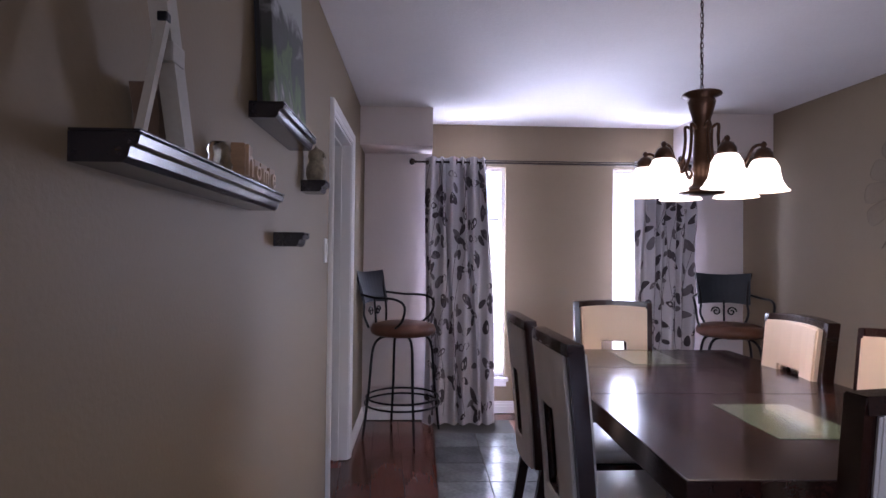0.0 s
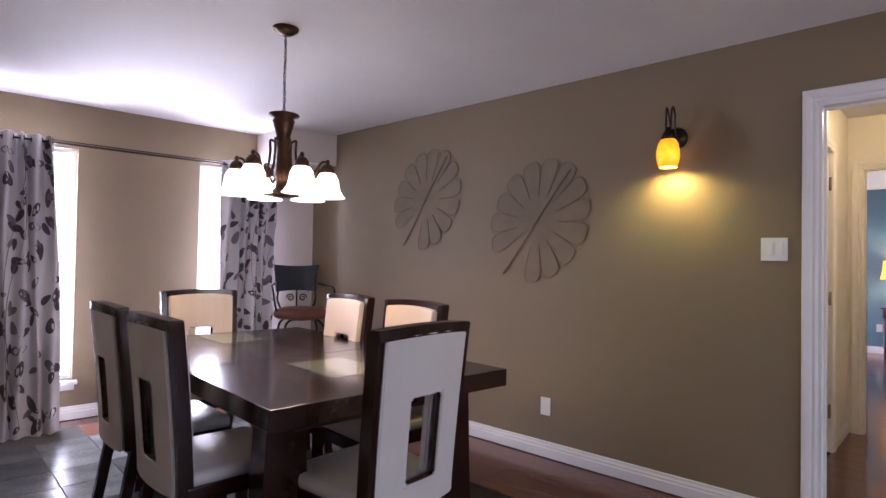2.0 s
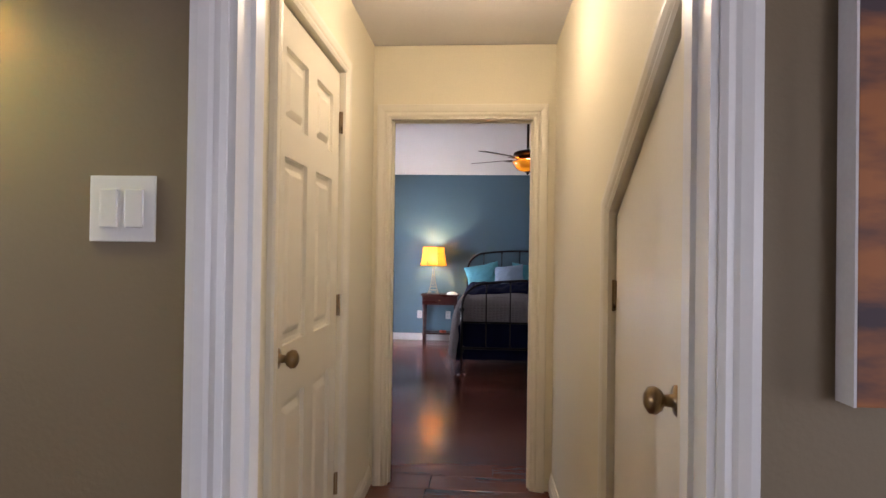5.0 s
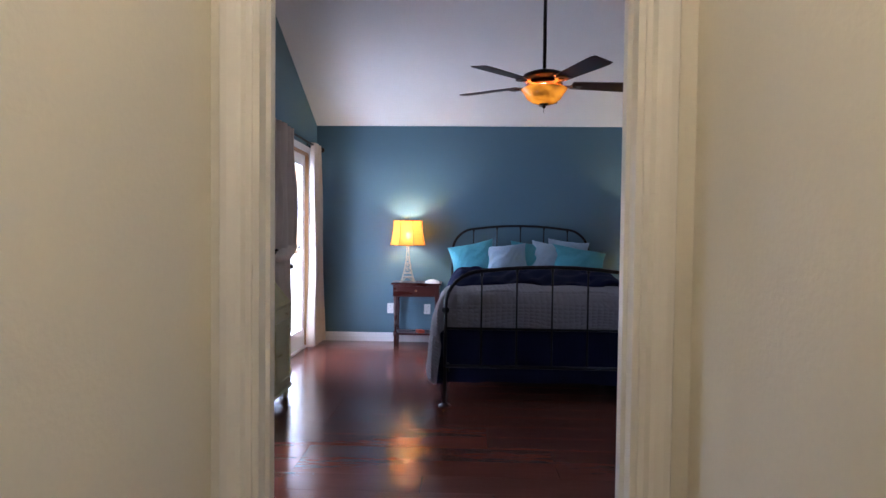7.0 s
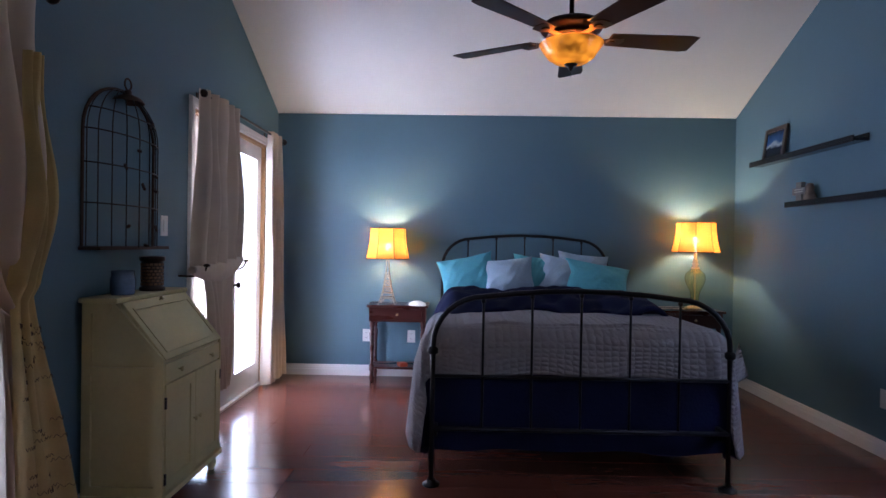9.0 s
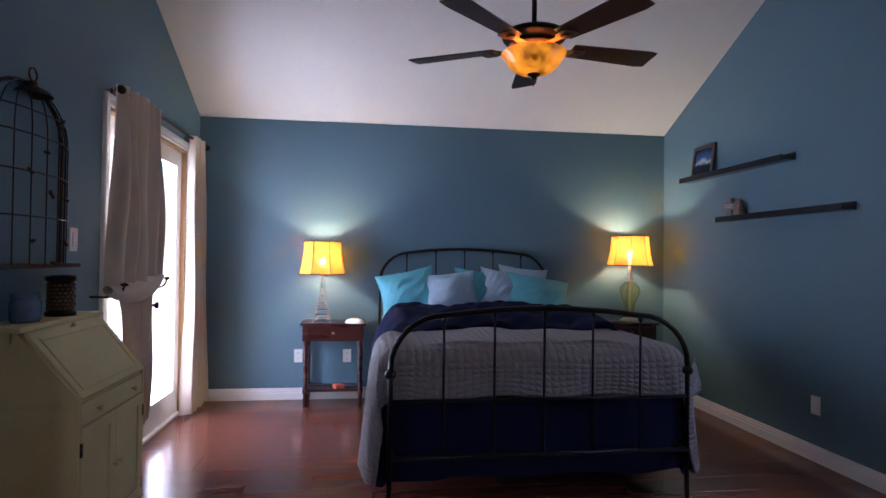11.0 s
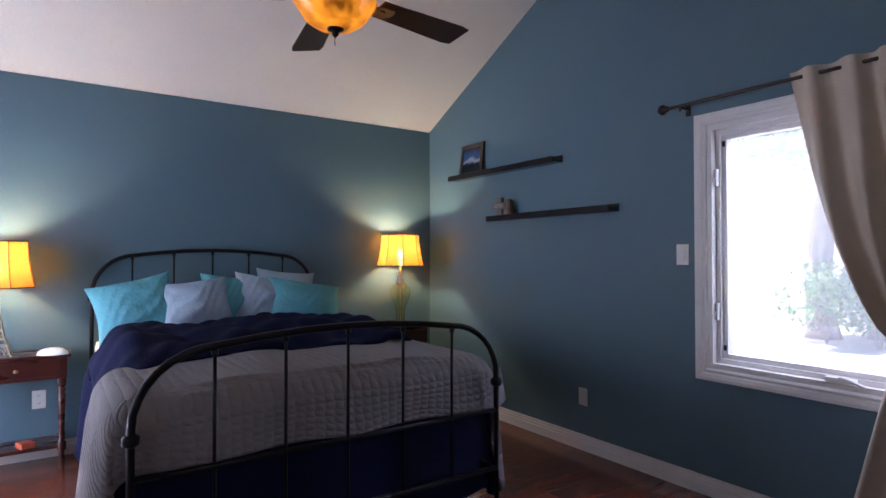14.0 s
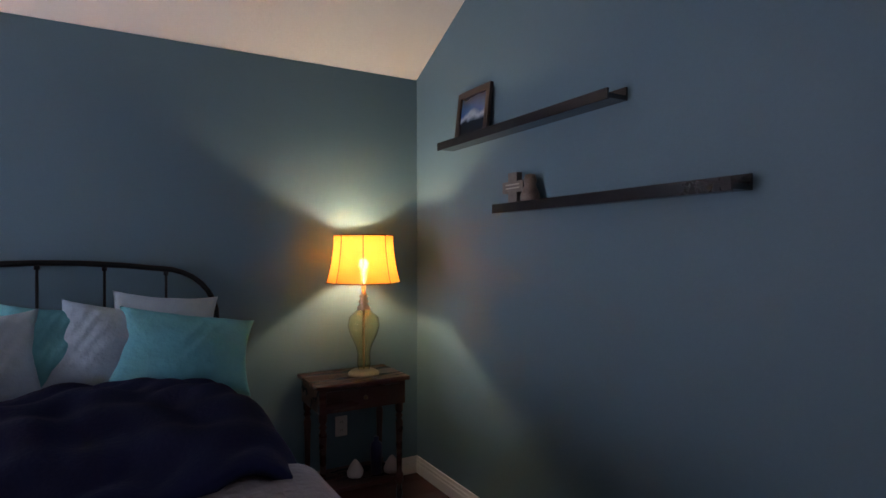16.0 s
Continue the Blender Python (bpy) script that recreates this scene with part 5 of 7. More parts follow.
def bed_end(name, x, top, shoulder, spindles, low, feet):
    e = bmesh.new()
    r = 0.30
    path = [(x, HW, 0.0 if feet else 0.05), (x, HW, shoulder)]
    for i in range(1, 9):
        t = i / 8 * math.pi / 2
        path.append((x, HW - 0.26 * (1 - math.cos(t)), shoulder + (top - 0.035 - shoulder) * math.sin(t)))
    mid_ = [(x, yy, top - 0.035 * (yy / (HW - 0.26)) ** 2) for yy in (0.34, 0.17, 0.0)]
    half = path + mid_
    full = half + [(p[0], -p[1], p[2]) for p in half[-2::-1]]
    tube(e, full, 0.0140, 10)
    fr = part(name, e, IRON, bed, smooth=True)
    for yy in spindles:
        bm = bmesh.new()
        zt = top - 0.035 * (yy / (HW - 0.26)) ** 2 if abs(yy) < HW - 0.26 else shoulder + (top - 0.035 - shoulder) * math.sqrt(max(0, 1 - ((abs(yy) - (HW - 0.26)) / 0.26) ** 2))
        tube(bm, [(x, yy, low), (x, yy, zt)], 0.0066, 8)
        lathe(bm, [(0.0, -0.012), (0.012, -0.008), (0.012, 0.008), (0.0, 0.012)], 8, (x, yy, zt - 0.022))
        part("spindle", bm, IRON, fr, smooth=True)
    bm = bmesh.new()
    tube(bm, [(x, HW, low), (x, -HW, low)], 0.013, 8)
    part("rail", bm, IRON, fr, smooth=True)
    bm = bmesh.new()
    tube(bm, [(x, HW, 0.56), (x, -HW, 0.56)], 0.010, 8)
    part("rail", bm, IRON, fr, smooth=True)
    for s in (-1, 1):
        bm = bmesh.new()
        lathe(bm, [(0.0, 0.0), (0.045, 0.0), (0.045, 0.008), (0.024, 0.014), (0.022, 0.03)], 18, (x, s * HW, 0))
        part("foot", bm, IRON, fr, smooth=True)
        bm = bmesh.new()
        lathe(bm, [(0.017, -0.02), (0.027, -0.012), (0.027, 0.012), (0.017, 0.02)], 14, (x, s * HW, shoulder - 0.03))
        part("collar", bm, IRON, fr, smooth=True)


bed_end("footboard", 7.97, 1.005, 0.72, [-0.50, -0.25, 0.0, 0.25, 0.50], 0.29, True)
bed_end("headboard", 10.30, 1.325, 1.03, [-0.52, -0.26, 0.0, 0.26, 0.52], 0.40, True)
for s in (-1, 1):
    part("side_rail", B(7.98, 10.29, s * 0.74 - 0.012, s * 0.74 + 0.012, 0.24, 0.30, 0.003), IRON, bed)
for x in (8.5, 9.1, 9.7):
    part("slat", B(x, x + 0.08, -0.73, 0.73, 0.27, 0.288), IRON, bed)

mt = thing("mattress", pose(0, BY, 0), "thick mattress on a box spring under the bedding", "mattress")
MATTRESS = mat("dark box-spring cloth", (0.03, 0.03, 0.045), rough=0.9)
part("box_spring", B(8.12, 10.26, -0.735, 0.735, 0.300, 0.50, 0.02), MATTRESS, mt)
part("body", B(8.12, 10.26, -0.74, 0.74, 0.503, 0.735, 0.04), mat("white ticking", (0.7, 0.7, 0.72), rough=0.9), mt)

NAVY = mat("navy crinkled cotton", (0.0065, 0.009, 0.034), rough=0.95, vary=0.25, scale=5, fine=70, bump=0.9, depth=0.006)

NAVY.node_tree.nodes["Principled BSDF"].inputs["Specular IOR Level"].default_value = 0.15


def stitched(name, colour):
    """Quilted cloth: close puckered rows across, finer wrinkles between."""
    m, t, b, node, link = nodes(name)
    co, sp, df, ml, sn, nz, mu, ad, bp = node("TexCoord"), node("SeparateXYZ"), node("Math"), node("Math"), node("Math"), node("TexNoise"), node("Math"), node("Math"), node("Bump")
    df.operation, ml.operation, sn.operation, mu.operation, ad.operation = "SUBTRACT", "MULTIPLY_ADD", "SINE", "ABSOLUTE", "MULTIPLY_ADD"
    nz.inputs["Scale"].default_value, nz.inputs["Detail"].default_value = 34, 4
    link(co.outputs["Object"], sp.inputs[0]), link(co.outputs["Object"], nz.inputs["Vector"])
    link(sp.outputs["X"], df.inputs[0]), link(sp.outputs["Z"], df.inputs[1])
    wob = node("Math")
    wob.operation = "MULTIPLY"
    wob.inputs[1].default_value = 1.6
    link(nz.outputs["Fac"], wob.inputs[0])
    ml.inputs[1].default_value = 125.0
    link(df.outputs[0], ml.inputs[0]), link(wob.outputs[0], ml.inputs[2]), link(ml.outputs[0], sn.inputs[0]), link(sn.outputs[0], mu.inputs[0])
    ad.inputs[1].default_value = 0.7
    across, wave, fold, both = node("Math"), node("Math"), node("Math"), node("Math")
    across.operation, wave.operation, fold.operation, both.operation = "MULTIPLY_ADD", "SINE", "ABSOLUTE", "MULTIPLY"
    across.inputs[1].default_value = 78.0
    link(sp.outputs["Y"], across.inputs[0]), link(wob.outputs[0], across.inputs[2]), link(across.outputs[0], wave.inputs[0]), link(wave.outputs[0], fold.inputs[0])
    link(mu.outputs[0], both.inputs[0]), link(fold.outputs[0], both.inputs[1])
    link(nz.outputs["Fac"], ad.inputs[0]), link(both.outputs[0], ad.inputs[2])
    bp.inputs["Strength"].default_value, bp.inputs["Distance"].default_value = 0.8, 0.008
    link(ad.outputs[0], bp.inputs["Height"]), link(bp.outputs[0], b.inputs["Normal"])
    rr, sc_ = node("MapRange"), node("VectorMath")
    rr.inputs["To Min"].default_value, rr.inputs["To Max"].default_value = 0.85, 1.12
    sc_.operation = "SCALE"
    sc_.inputs[0].default_value = colour
    link(nz.outputs["Fac"], rr.inputs[0]), link(rr.outputs[0], sc_.inputs["Scale"]), link(sc_.outputs[0], b.inputs["Base Color"])
    b.inputs["Roughness"].default_value = 0.9
    return m


QUILT = stitched("grey stitched quilt", (0.25, 0.23, 0.235))


def over_bed(x0, x1, drop_side, drop_foot, lift, seed, ripple, rr=0.10, puff=0.02):
    """Cloth over the mattress: u from head to foot and down, v across and down both sides."""
    def f(u, v):
        top = 0.745 + lift
        half = 0.77 + lift
        span = 2 * half + 2 * drop_side
        s = -span / 2 + span * v
        a = abs(s)
        sg = 1 if s >= 0 else -1
        if a <= half - rr:
            y, z = a, top
        elif a <= half - rr + rr * math.pi / 2:
            t = (a - half + rr) / rr
            y, z = half - rr + rr * math.sin(t), top - rr + rr * math.cos(t)
        else:
            d = a - (half - rr + rr * math.pi / 2)
            y, z = half + 0.10 * d + 0.0, top - rr - d
        length = (x1 - x0) + drop_foot
        q = length * u
        run = x1 - x0
        if q <= run - rr:
            x, dz = x1 - q, 0.0
        elif q <= run - rr + rr * math.pi / 2:
            t = (q - run + rr) / rr
            x, dz = x0 + rr - rr * math.sin(t), -rr + rr * math.cos(t)
        else:
            d = q - (run - rr + rr * math.pi / 2)
            x, dz = x0 - 0.04 * d, -rr - d
        z = z + dz
        flat = 1.0 if a < half - rr and dz == 0 else 0.35
        w = ripple * (math.sin(9 * s + 3 * q + seed) * math.sin(5 * q - 2 * s + 2 * seed) + 0.6 * math.sin(17 * s - 8 * q)) * flat
        hang = 0.0
        if a > half:
            hang = 0.028 * math.sin(10 * q + seed) * min(1, (a - half) / 0.15)
        foot = 0.022 * math.sin(11 * s + seed) * min(1, max(0, -dz - rr) / 0.15)
        z += w + puff * (1 - (s / half) ** 2 if a < half else 0) * (1 if dz == 0 else 0.3)
        return (x - foot, sg * (y + hang), max(z, 0.15 + 0.012 * math.sin(20 * q + 9 * s)))
    return f


dv = thing("duvet", pose(0, BY, 0), "navy crinkled duvet covering the bed and hanging to the sides", "duvet")
bm = bmesh.new()
sheet(bm, 90, 90, over_bed(8.06, 9.80, 0.56, 0.56, 0.012, 1.0, 0.010))
part("cover", bm, NAVY, dv, smooth=True)
bm = bmesh.new()
def fold_f(u, v):
    y = -0.80 + 1.60 * v
    e = 0.10 * (max(0, abs(y) - 0.62) / 0.18) ** 2 * 3
    return (8.66 + 0.03 * math.sin(5 * y + 1) * (1 - u) + 1.18 * u, y, 0.795 + 0.085 * math.sin(math.pi * min(1, u * 1.05)) ** 0.7 + 0.016 * math.sin(7 * y + 4 * u) + 0.012 * math.sin(19 * y - 11 * u) + 0.007 * math.sin(9 * y + 31 * u + 2 * math.sin(6 * y)) + 0.005 * math.sin(41 * y + 17 * u + 3 * math.sin(9 * u)) - min(e, 0.25))
sheet(bm, 80, 110, fold_f, -0.03)
part("turned_fold", bm, NAVY, dv, "rumpled turned-back fold", True)
qt = thing("quilt", pose(0, BY, 0), "grey stitched quilt folded across the foot of the bed", "quilt")
base_q = over_bed(8.035, 8.74, 0.54, 0.19, 0.045, 2.4, 0.007)
def quilt_f(u, v):
    x, y, z = base_q(u, v)
    side = max(0.0, abs(y) - 0.80)
    return (x - 0.10 * side * (1 - u) + 0.035 * math.sin(5 * y + 0.5) * (1 - u), y + 0.12 * side * (1 if y > 0 else -1) * u, z)
bm = bmesh.new()
sheet(bm, 130, 110, quilt_f, -0.008)
part("cover", bm, QUILT, qt, smooth=True)
for end in (0.0, 1.0):
    bm = bmesh.new()
    tube(bm, [quilt_f(end, i / 110) for i in range(111)], 0.006, 6)
    part("hem", bm, QUILT, qt, smooth=True)
for side in (0.0, 1.0):
    bm = bmesh.new()
    tube(bm, [quilt_f(i / 60, side) for i in range(61)], 0.006, 6)
    part("hem", bm, QUILT, qt, smooth=True)

TEAL = mat("turquoise cotton pillowcase", (0.10, 0.36, 0.43), rough=0.8, vary=0.12, scale=5, fine=30, bump=0.9, depth=0.018)
PALEBLUE = mat("pale blue satin pillowcase", (0.32, 0.42, 0.52), rough=0.5, vary=0.10, scale=5, fine=26, bump=0.9, depth=0.016)


def pillow(m, w, h, t, material, label, seed):
    r = random.Random(seed)
    p = thing("pillow", m, label, "pillow", "pillows on the bed")
    ph = [r.uniform(0, 6) for _ in range(6)]
    bm = bmesh.new()
    n = 44
    for side in (1, -1):
        def f(u, v):
            a, b2 = 2 * u - 1, 2 * v - 1
            prof = max(0, (1 - a ** 2) * (1 - b2 ** 2)) ** 0.42
            pinch = 1 - 0.12 * (1 - a * a)
            pin2 = 1 - 0.11 * (1 - b2 * b2)
            wr = 0.10 * math.sin(2.6 * a + 3 * b2 + ph[0]) * math.sin(3.5 * b2 - 2 * a + ph[1]) + 0.035 * math.sin(9 * a * b2 + 5 * b2 + ph[2]) * (a * a + b2 * b2) + 0.05 * math.sin(7 * a + 4 * b2 + 2 * math.sin(3 * b2 + ph[4]) + ph[3]) * abs(b2) + 0.03 * math.sin(15 * a - 11 * b2 + 3 * math.sin(4 * a + ph[5]))
            return (w / 2 * a * pin2 * (1 + 0.0), side * t / 2 * prof * (1 + wr), h / 2 * b2 * pinch + h / 2)
        sheet(bm, n, n, f)
    bmesh.ops.remove_doubles(bm, verts=bm.verts, dist=0.0005)
    bmesh.ops.recalc_face_normals(bm, faces=bm.faces)
    part("case", bm, material, p, smooth=True)
    return p


# leaning against the headboard, seen from the foot
for y, x, z, w, h, lean, roll, mm, lb, sd in [
    (0.47, 9.93, 0.80, 0.50, 0.40, 26, -12, TEAL, "turquoise pillow leaning on the headboard", 1),
    (0.14, 9.88, 0.80, 0.46, 0.38, 26, -6, PALEBLUE, "pale blue satin pillow leaning on the headboard", 2),
    (-0.07, 9.97, 0.80, 0.42, 0.40, 24, 6, TEAL, "turquoise pillow tucked between pale ones", 3),
    (-0.29, 9.93, 0.80, 0.46, 0.40, 26, 10, PALEBLUE, "pale blue satin pillow leaning on the headboard", 4),
    (-0.50, 10.08, 0.80, 0.46, 0.42, 20, 6, PALEBLUE, "pale blue pillow behind the others", 6),
    (-0.57, 9.86, 0.79, 0.58, 0.38, 32, 10, TEAL, "large wrinkled turquoise pillow in front", 5),
]:
    pillow(pose(x, y + BY + 0.02, z - 0.02, 0, 0, -90) @ pose(0, 0, 0, -lean, roll, 0), w, h, 0.20, mm, lb, sd)

# ---- nightstands ----
CHERRY = mat("dark cherry wood", (0.050, 0.012, 0.009), rough=0.28, vary=0.3, scale=3, fine=40, stretch=(0.6, 4, 4), bump=0.04, coat=0.3)


def nightstand(m, label):
    n = thing("nightstand", m, label, "nightstand", "nightstands either side of the bed")
    part("tabletop", B(-0.26, 0.26, -0.18, 0.18, 0.672, 0.695, 0.006), CHERRY, n)
    part("case", B(-0.24, 0.24, -0.16, 0.165, 0.545, 0.671, 0.003), CHERRY, n)
    dw = part("drawer", B(-0.205, 0.205, -0.168, -0.158, 0.565, 0.658, 0.003), CHERRY, n)
    bm = bmesh.new()
    lathe(bm, [(0.005, 0), (0.005, 0.012), (0.012, 0.017), (0.010, 0.026), (0.0, 0.028)], 12, m=pose(0, -0.168, 0.612, 90, 0, 0))
    part("drawer_knob", bm, BRASS, dw, "small brass knob", True)
    for sx in (-1, 1):
        for sy in (-1, 1):
            bm = bmesh.new()
            lathe(bm, [(0.0, 0), (0.013, 0.0), (0.018, 0.05), (0.013, 0.10), (0.022, 0.115), (0.022, 0.155), (0.014, 0.17), (0.017, 0.33), (0.021, 0.44), (0.013, 0.46), (0.022, 0.475), (0.013, 0.49), (0.022, 0.505), (0.022, 0.546)], 14, (sx * 0.215, sy * 0.135, 0))
            part("leg", bm, CHERRY, n, smooth=True)
    part("shelf", B(-0.225, 0.225, -0.145, 0.145, 0.125, 0.145, 0.003), CHERRY, n)
    return n


nightstand(pose(10.180, 0.975, 0, 0, 0, -90) @ Matrix.Diagonal((1.04, 0.86, 1.0, 1)), "dark cherry nightstand with turned legs and one drawer")
nightstand(pose(10.150, -1.60, 0, 0, 0, -90), "dark cherry nightstand in the corner, with turned legs")

# ---- table lamps ----
LINENSHADE = shade_cloth("amber linen shade", (0.92, 0.47, 0.10), 0.10)
SHADETRIM = mat("brown shade trim", (0.10, 0.05, 0.02), rough=0.7)
GILT = mat("champagne metal", (0.50, 0.42, 0.32), rough=0.32, metal=0.9, vary=0.2)


def bell_shade(ld, z0, z1, r0, r1):
    """Square bell shade with cut corners, open above and below."""
    def ring(r, z):
        c = r * 0.42
        return [(r, -c, z), (r, c, z), (c, r, z), (-c, r, z), (-r, c, z), (-r, -c, z), (-c, -r, z), (c, -r, z)]
    bm = bmesh.new()
    rows = []
    for i in range(9):
        t = i / 8
        r = r0 + (r1 - r0) * (1 - (1 - t) ** 1.9)
        rows.append([bm.verts.new(p) for p in ring(r, z0 + (z1 - z0) * t)])
    for a_, b2 in zip(rows, rows[1:]):
        for k in range(8):
            bm.faces.new((a_[k], a_[(k + 1) % 8], b2[(k + 1) % 8], b2[k]))
    bmesh.ops.solidify(bm, geom=bm.faces[:], thickness=0.003)
    sh = part("shade", bm, LINENSHADE, ld, "glowing amber linen bell shade")
    bm = bmesh.new()
    for z, r in ((z0, r0), (z1, r1)):
        tube(bm, ring(r + 0.001, z), 0.004, 5, True)
    for k in range(8):
        tube(bm, [ring(r0 + (r1 - r0) * (1 - (1 - t) ** 1.9) + 0.001, z0 + (z1 - z0) * t)[k] for t in [i / 8 for i in range(9)]], 0.0025, 4)
    part("trim", bm, SHADETRIM, sh, "dark shade piping")


def bulb(ld, x, y, z, zb):
    lamp("lamp_bulb", "POINT", pose(x, y, z), LAMP_W, (1.0, 0.83, 0.46), 0.022)


LX, LY = 10.13, 1.075
tl = thing("table_lamp", pose(LX, LY, 0.695), "lit table lamp with an openwork metal tower base", "lamp")
bell_shade(tl, 0.405, 0.675, 0.185, 0.150)
for sx in (-1, 1):
    for sy in (-1, 1):
        bm = bmesh.new()
        tube(bm, smooth_path([(sx * 0.075, sy * 0.075, 0.0), (sx * 0.052, sy * 0.052, 0.07), (sx * 0.032, sy * 0.032, 0.16), (sx * 0.016, sy * 0.016, 0.28), (sx * 0.008, sy * 0.008, 0.40)], 5), 0.0035, 6)
        part("leg", bm, GILT, tl, smooth=True)
for z, w in ((0.06, 0.056), (0.10, 0.047), (0.155, 0.034), (0.21, 0.026), (0.28, 0.018), (0.34, 0.013)):
    part("platform", B(-w, w, -w, w, z - 0.003, z + 0.003), GILT, tl)
bm = bmesh.new()
for sx, sy in ((1, 0), (-1, 0), (0, 1), (0, -1)):
    for z0, w0, z1, w1 in ((0.10, 0.047, 0.155, 0.034), (0.155, 0.034, 0.21, 0.026), (0.21, 0.026, 0.28, 0.018)):
        for q in (-1, 1):
            tube(bm, [(sx * w0 + (1 - abs(sx)) * q * w0, sy * w0 + (1 - abs(sy)) * q * w0, z0), (sx * w1 - (1 - abs(sx)) * q * w1, sy * w1 - (1 - abs(sy)) * q * w1, z1)], 0.0018, 4)
    tube(bm, [(sx * 0.06 + (1 - abs(sx)) * 0.045 * math.cos(t), sy * 0.06 + (1 - abs(sy)) * 0.045 * math.cos(t), 0.012 + 0.045 * math.sin(t)) for t in [math.pi * i / 8 for i in range(9)]], 0.003, 5)
part("lattice", bm, GILT, tl)
bm = bmesh.new()
lathe(bm, [(0.0, 0.40), (0.016, 0.40), (0.016, 0.46), (0.010, 0.47), (0.0, 0.47)], 12)
part("socket", bm, GILT, tl)
bm = bmesh.new()
lathe(bm, [(0.0, 0.543), (0.014, 0.541), (0.026, 0.526), (0.026, 0.508), (0.013, 0.484), (0.012, 0.47)], 14)
bulb_mat = glow("lit bulb", (1.0, 0.80, 0.42), 14)
bulb(tl, LX, LY, 0.695 + 0.568, 0)
part("bulb", bm, bulb_mat, tl, smooth=True)

RXL, RYL = 10.13, -1.655
tr = thing("table_lamp", pose(RXL, RYL, 0.695), "lit table lamp with an amber glass urn base", "lamp")
bell_shade(tr, 0.505, 0.765, 0.185, 0.150)
bm = bmesh.new()
lathe(bm, [(0.0, 0.0), (0.085, 0.0), (0.085, 0.012), (0.06, 0.026), (0.035, 0.03), (0.0, 0.03)], 24)
part("base", bm, GILT, tr, smooth=True)
bm = bmesh.new()
prof = [(0.030, 0.03), (0.038, 0.06), (0.034, 0.11), (0.045, 0.16), (0.075, 0.22), (0.088, 0.27), (0.080, 0.315), (0.045, 0.345), (0.030, 0.36)]
lathe(bm, prof + [(r - 0.004, z) for r, z in prof[::-1]], 28)
part("urn", bm, glass("amber glass", (0.98, 0.91, 0.66), 0.02), tr, "clear amber glass urn", True)
bm = bmesh.new()
lathe(bm, [(0.034, 0.355), (0.036, 0.37), (0.018, 0.385), (0.030, 0.40), (0.016, 0.415), (0.026, 0.43), (0.012, 0.445), (0.014, 0.50), (0.0, 0.50)], 18)
tube(bm, [(0, 0, 0.03), (0, 0, 0.36)], 0.006, 8)
part("stem", bm, GILT, tr, smooth=True)
bm = bmesh.new()
lathe(bm, [(0.0, 0.637), (0.014, 0.635), (0.026, 0.620), (0.026, 0.602), (0.012, 0.578), (0.010, 0.50)], 14)
part("bulb", bm, bulb_mat, tr, smooth=True)
bulb(tr, RXL, RYL, 0.695 + 0.662, 0)

# small things by the bed
ms = thing("computer_mouse", pose(10.04, 0.80, 0.695, 0, 0, 70), "white shell-shaped gadget on the nightstand", "gadget")
bm = bmesh.new()
sheet(bm, 14, 10, lambda u, v: (0.085 * (2 * u - 1), 0.05 * (2 * v - 1) * math.sqrt(max(0, 1 - (2 * u - 1) ** 2)), 0.042 * math.sqrt(max(0, 1 - (2 * u - 1) ** 2)) * max(0, 1 - (2 * v - 1) ** 2) ** 0.5))
part("body", bm, PLASTIC, ms, smooth=True)
part("seam", B(-0.07, 0.07, -0.003, 0.003, 0.0, 0.012), mat("red stripe", (0.35, 0.06, 0.05)), ms)
bk = thing("packet", pose(10.10, 0.93, 0.145, 0, 0, 20), "crumpled orange packet on the nightstand shelf", "packet")
bm = bmesh.new()
vs = box(bm, -0.06, 0.06, -0.035, 0.035, 0, 0.035, 0.006)
for v in bm.verts:
    v.co += Vector((0.006 * math.sin(90 * v.co.y), 0, 0.008 * math.sin(70 * v.co.x)))
part("wrapper", bm, mat("orange printed paper", (0.50, 0.10, 0.05), rough=0.5, vary=0.4, scale=20), bk)
bt = thing("bottle", pose(10.11, -1.72, 0.145), "slim blue bottle on the corner nightstand shelf", "bottle")
bm = bmesh.new()
lathe(bm, [(0.0, 0.0), (0.032, 0.0), (0.033, 0.15), (0.030, 0.165), (0.014, 0.18), (0.014, 0.20), (0.0, 0.20)], 18)
part("body", bm, mat("dark blue plastic", (0.02, 0.03, 0.10), rough=0.3), bt, smooth=True)
for y, x in ((-1.60, 10.12), (-1.80, 10.08)):
    sh = thing("seashell", pose(x, y, 0.145, 0, 0, 30), "pale seashell on the corner nightstand shelf", "shell")
    bm = bmesh.new()
    lathe(bm, [(0.0, 0.0), (0.04, 0.004), (0.045, 0.03), (0.028, 0.065), (0.010, 0.09), (0.0, 0.095)], 14)
    for v in bm.verts:
        v.co.x *= 1 + 0.15 * math.sin(8 * math.atan2(v.co.y, v.co.x))
    part("shell", bm, mat("pale shell", (0.55, 0.52, 0.50), rough=0.5), sh, smooth=True)

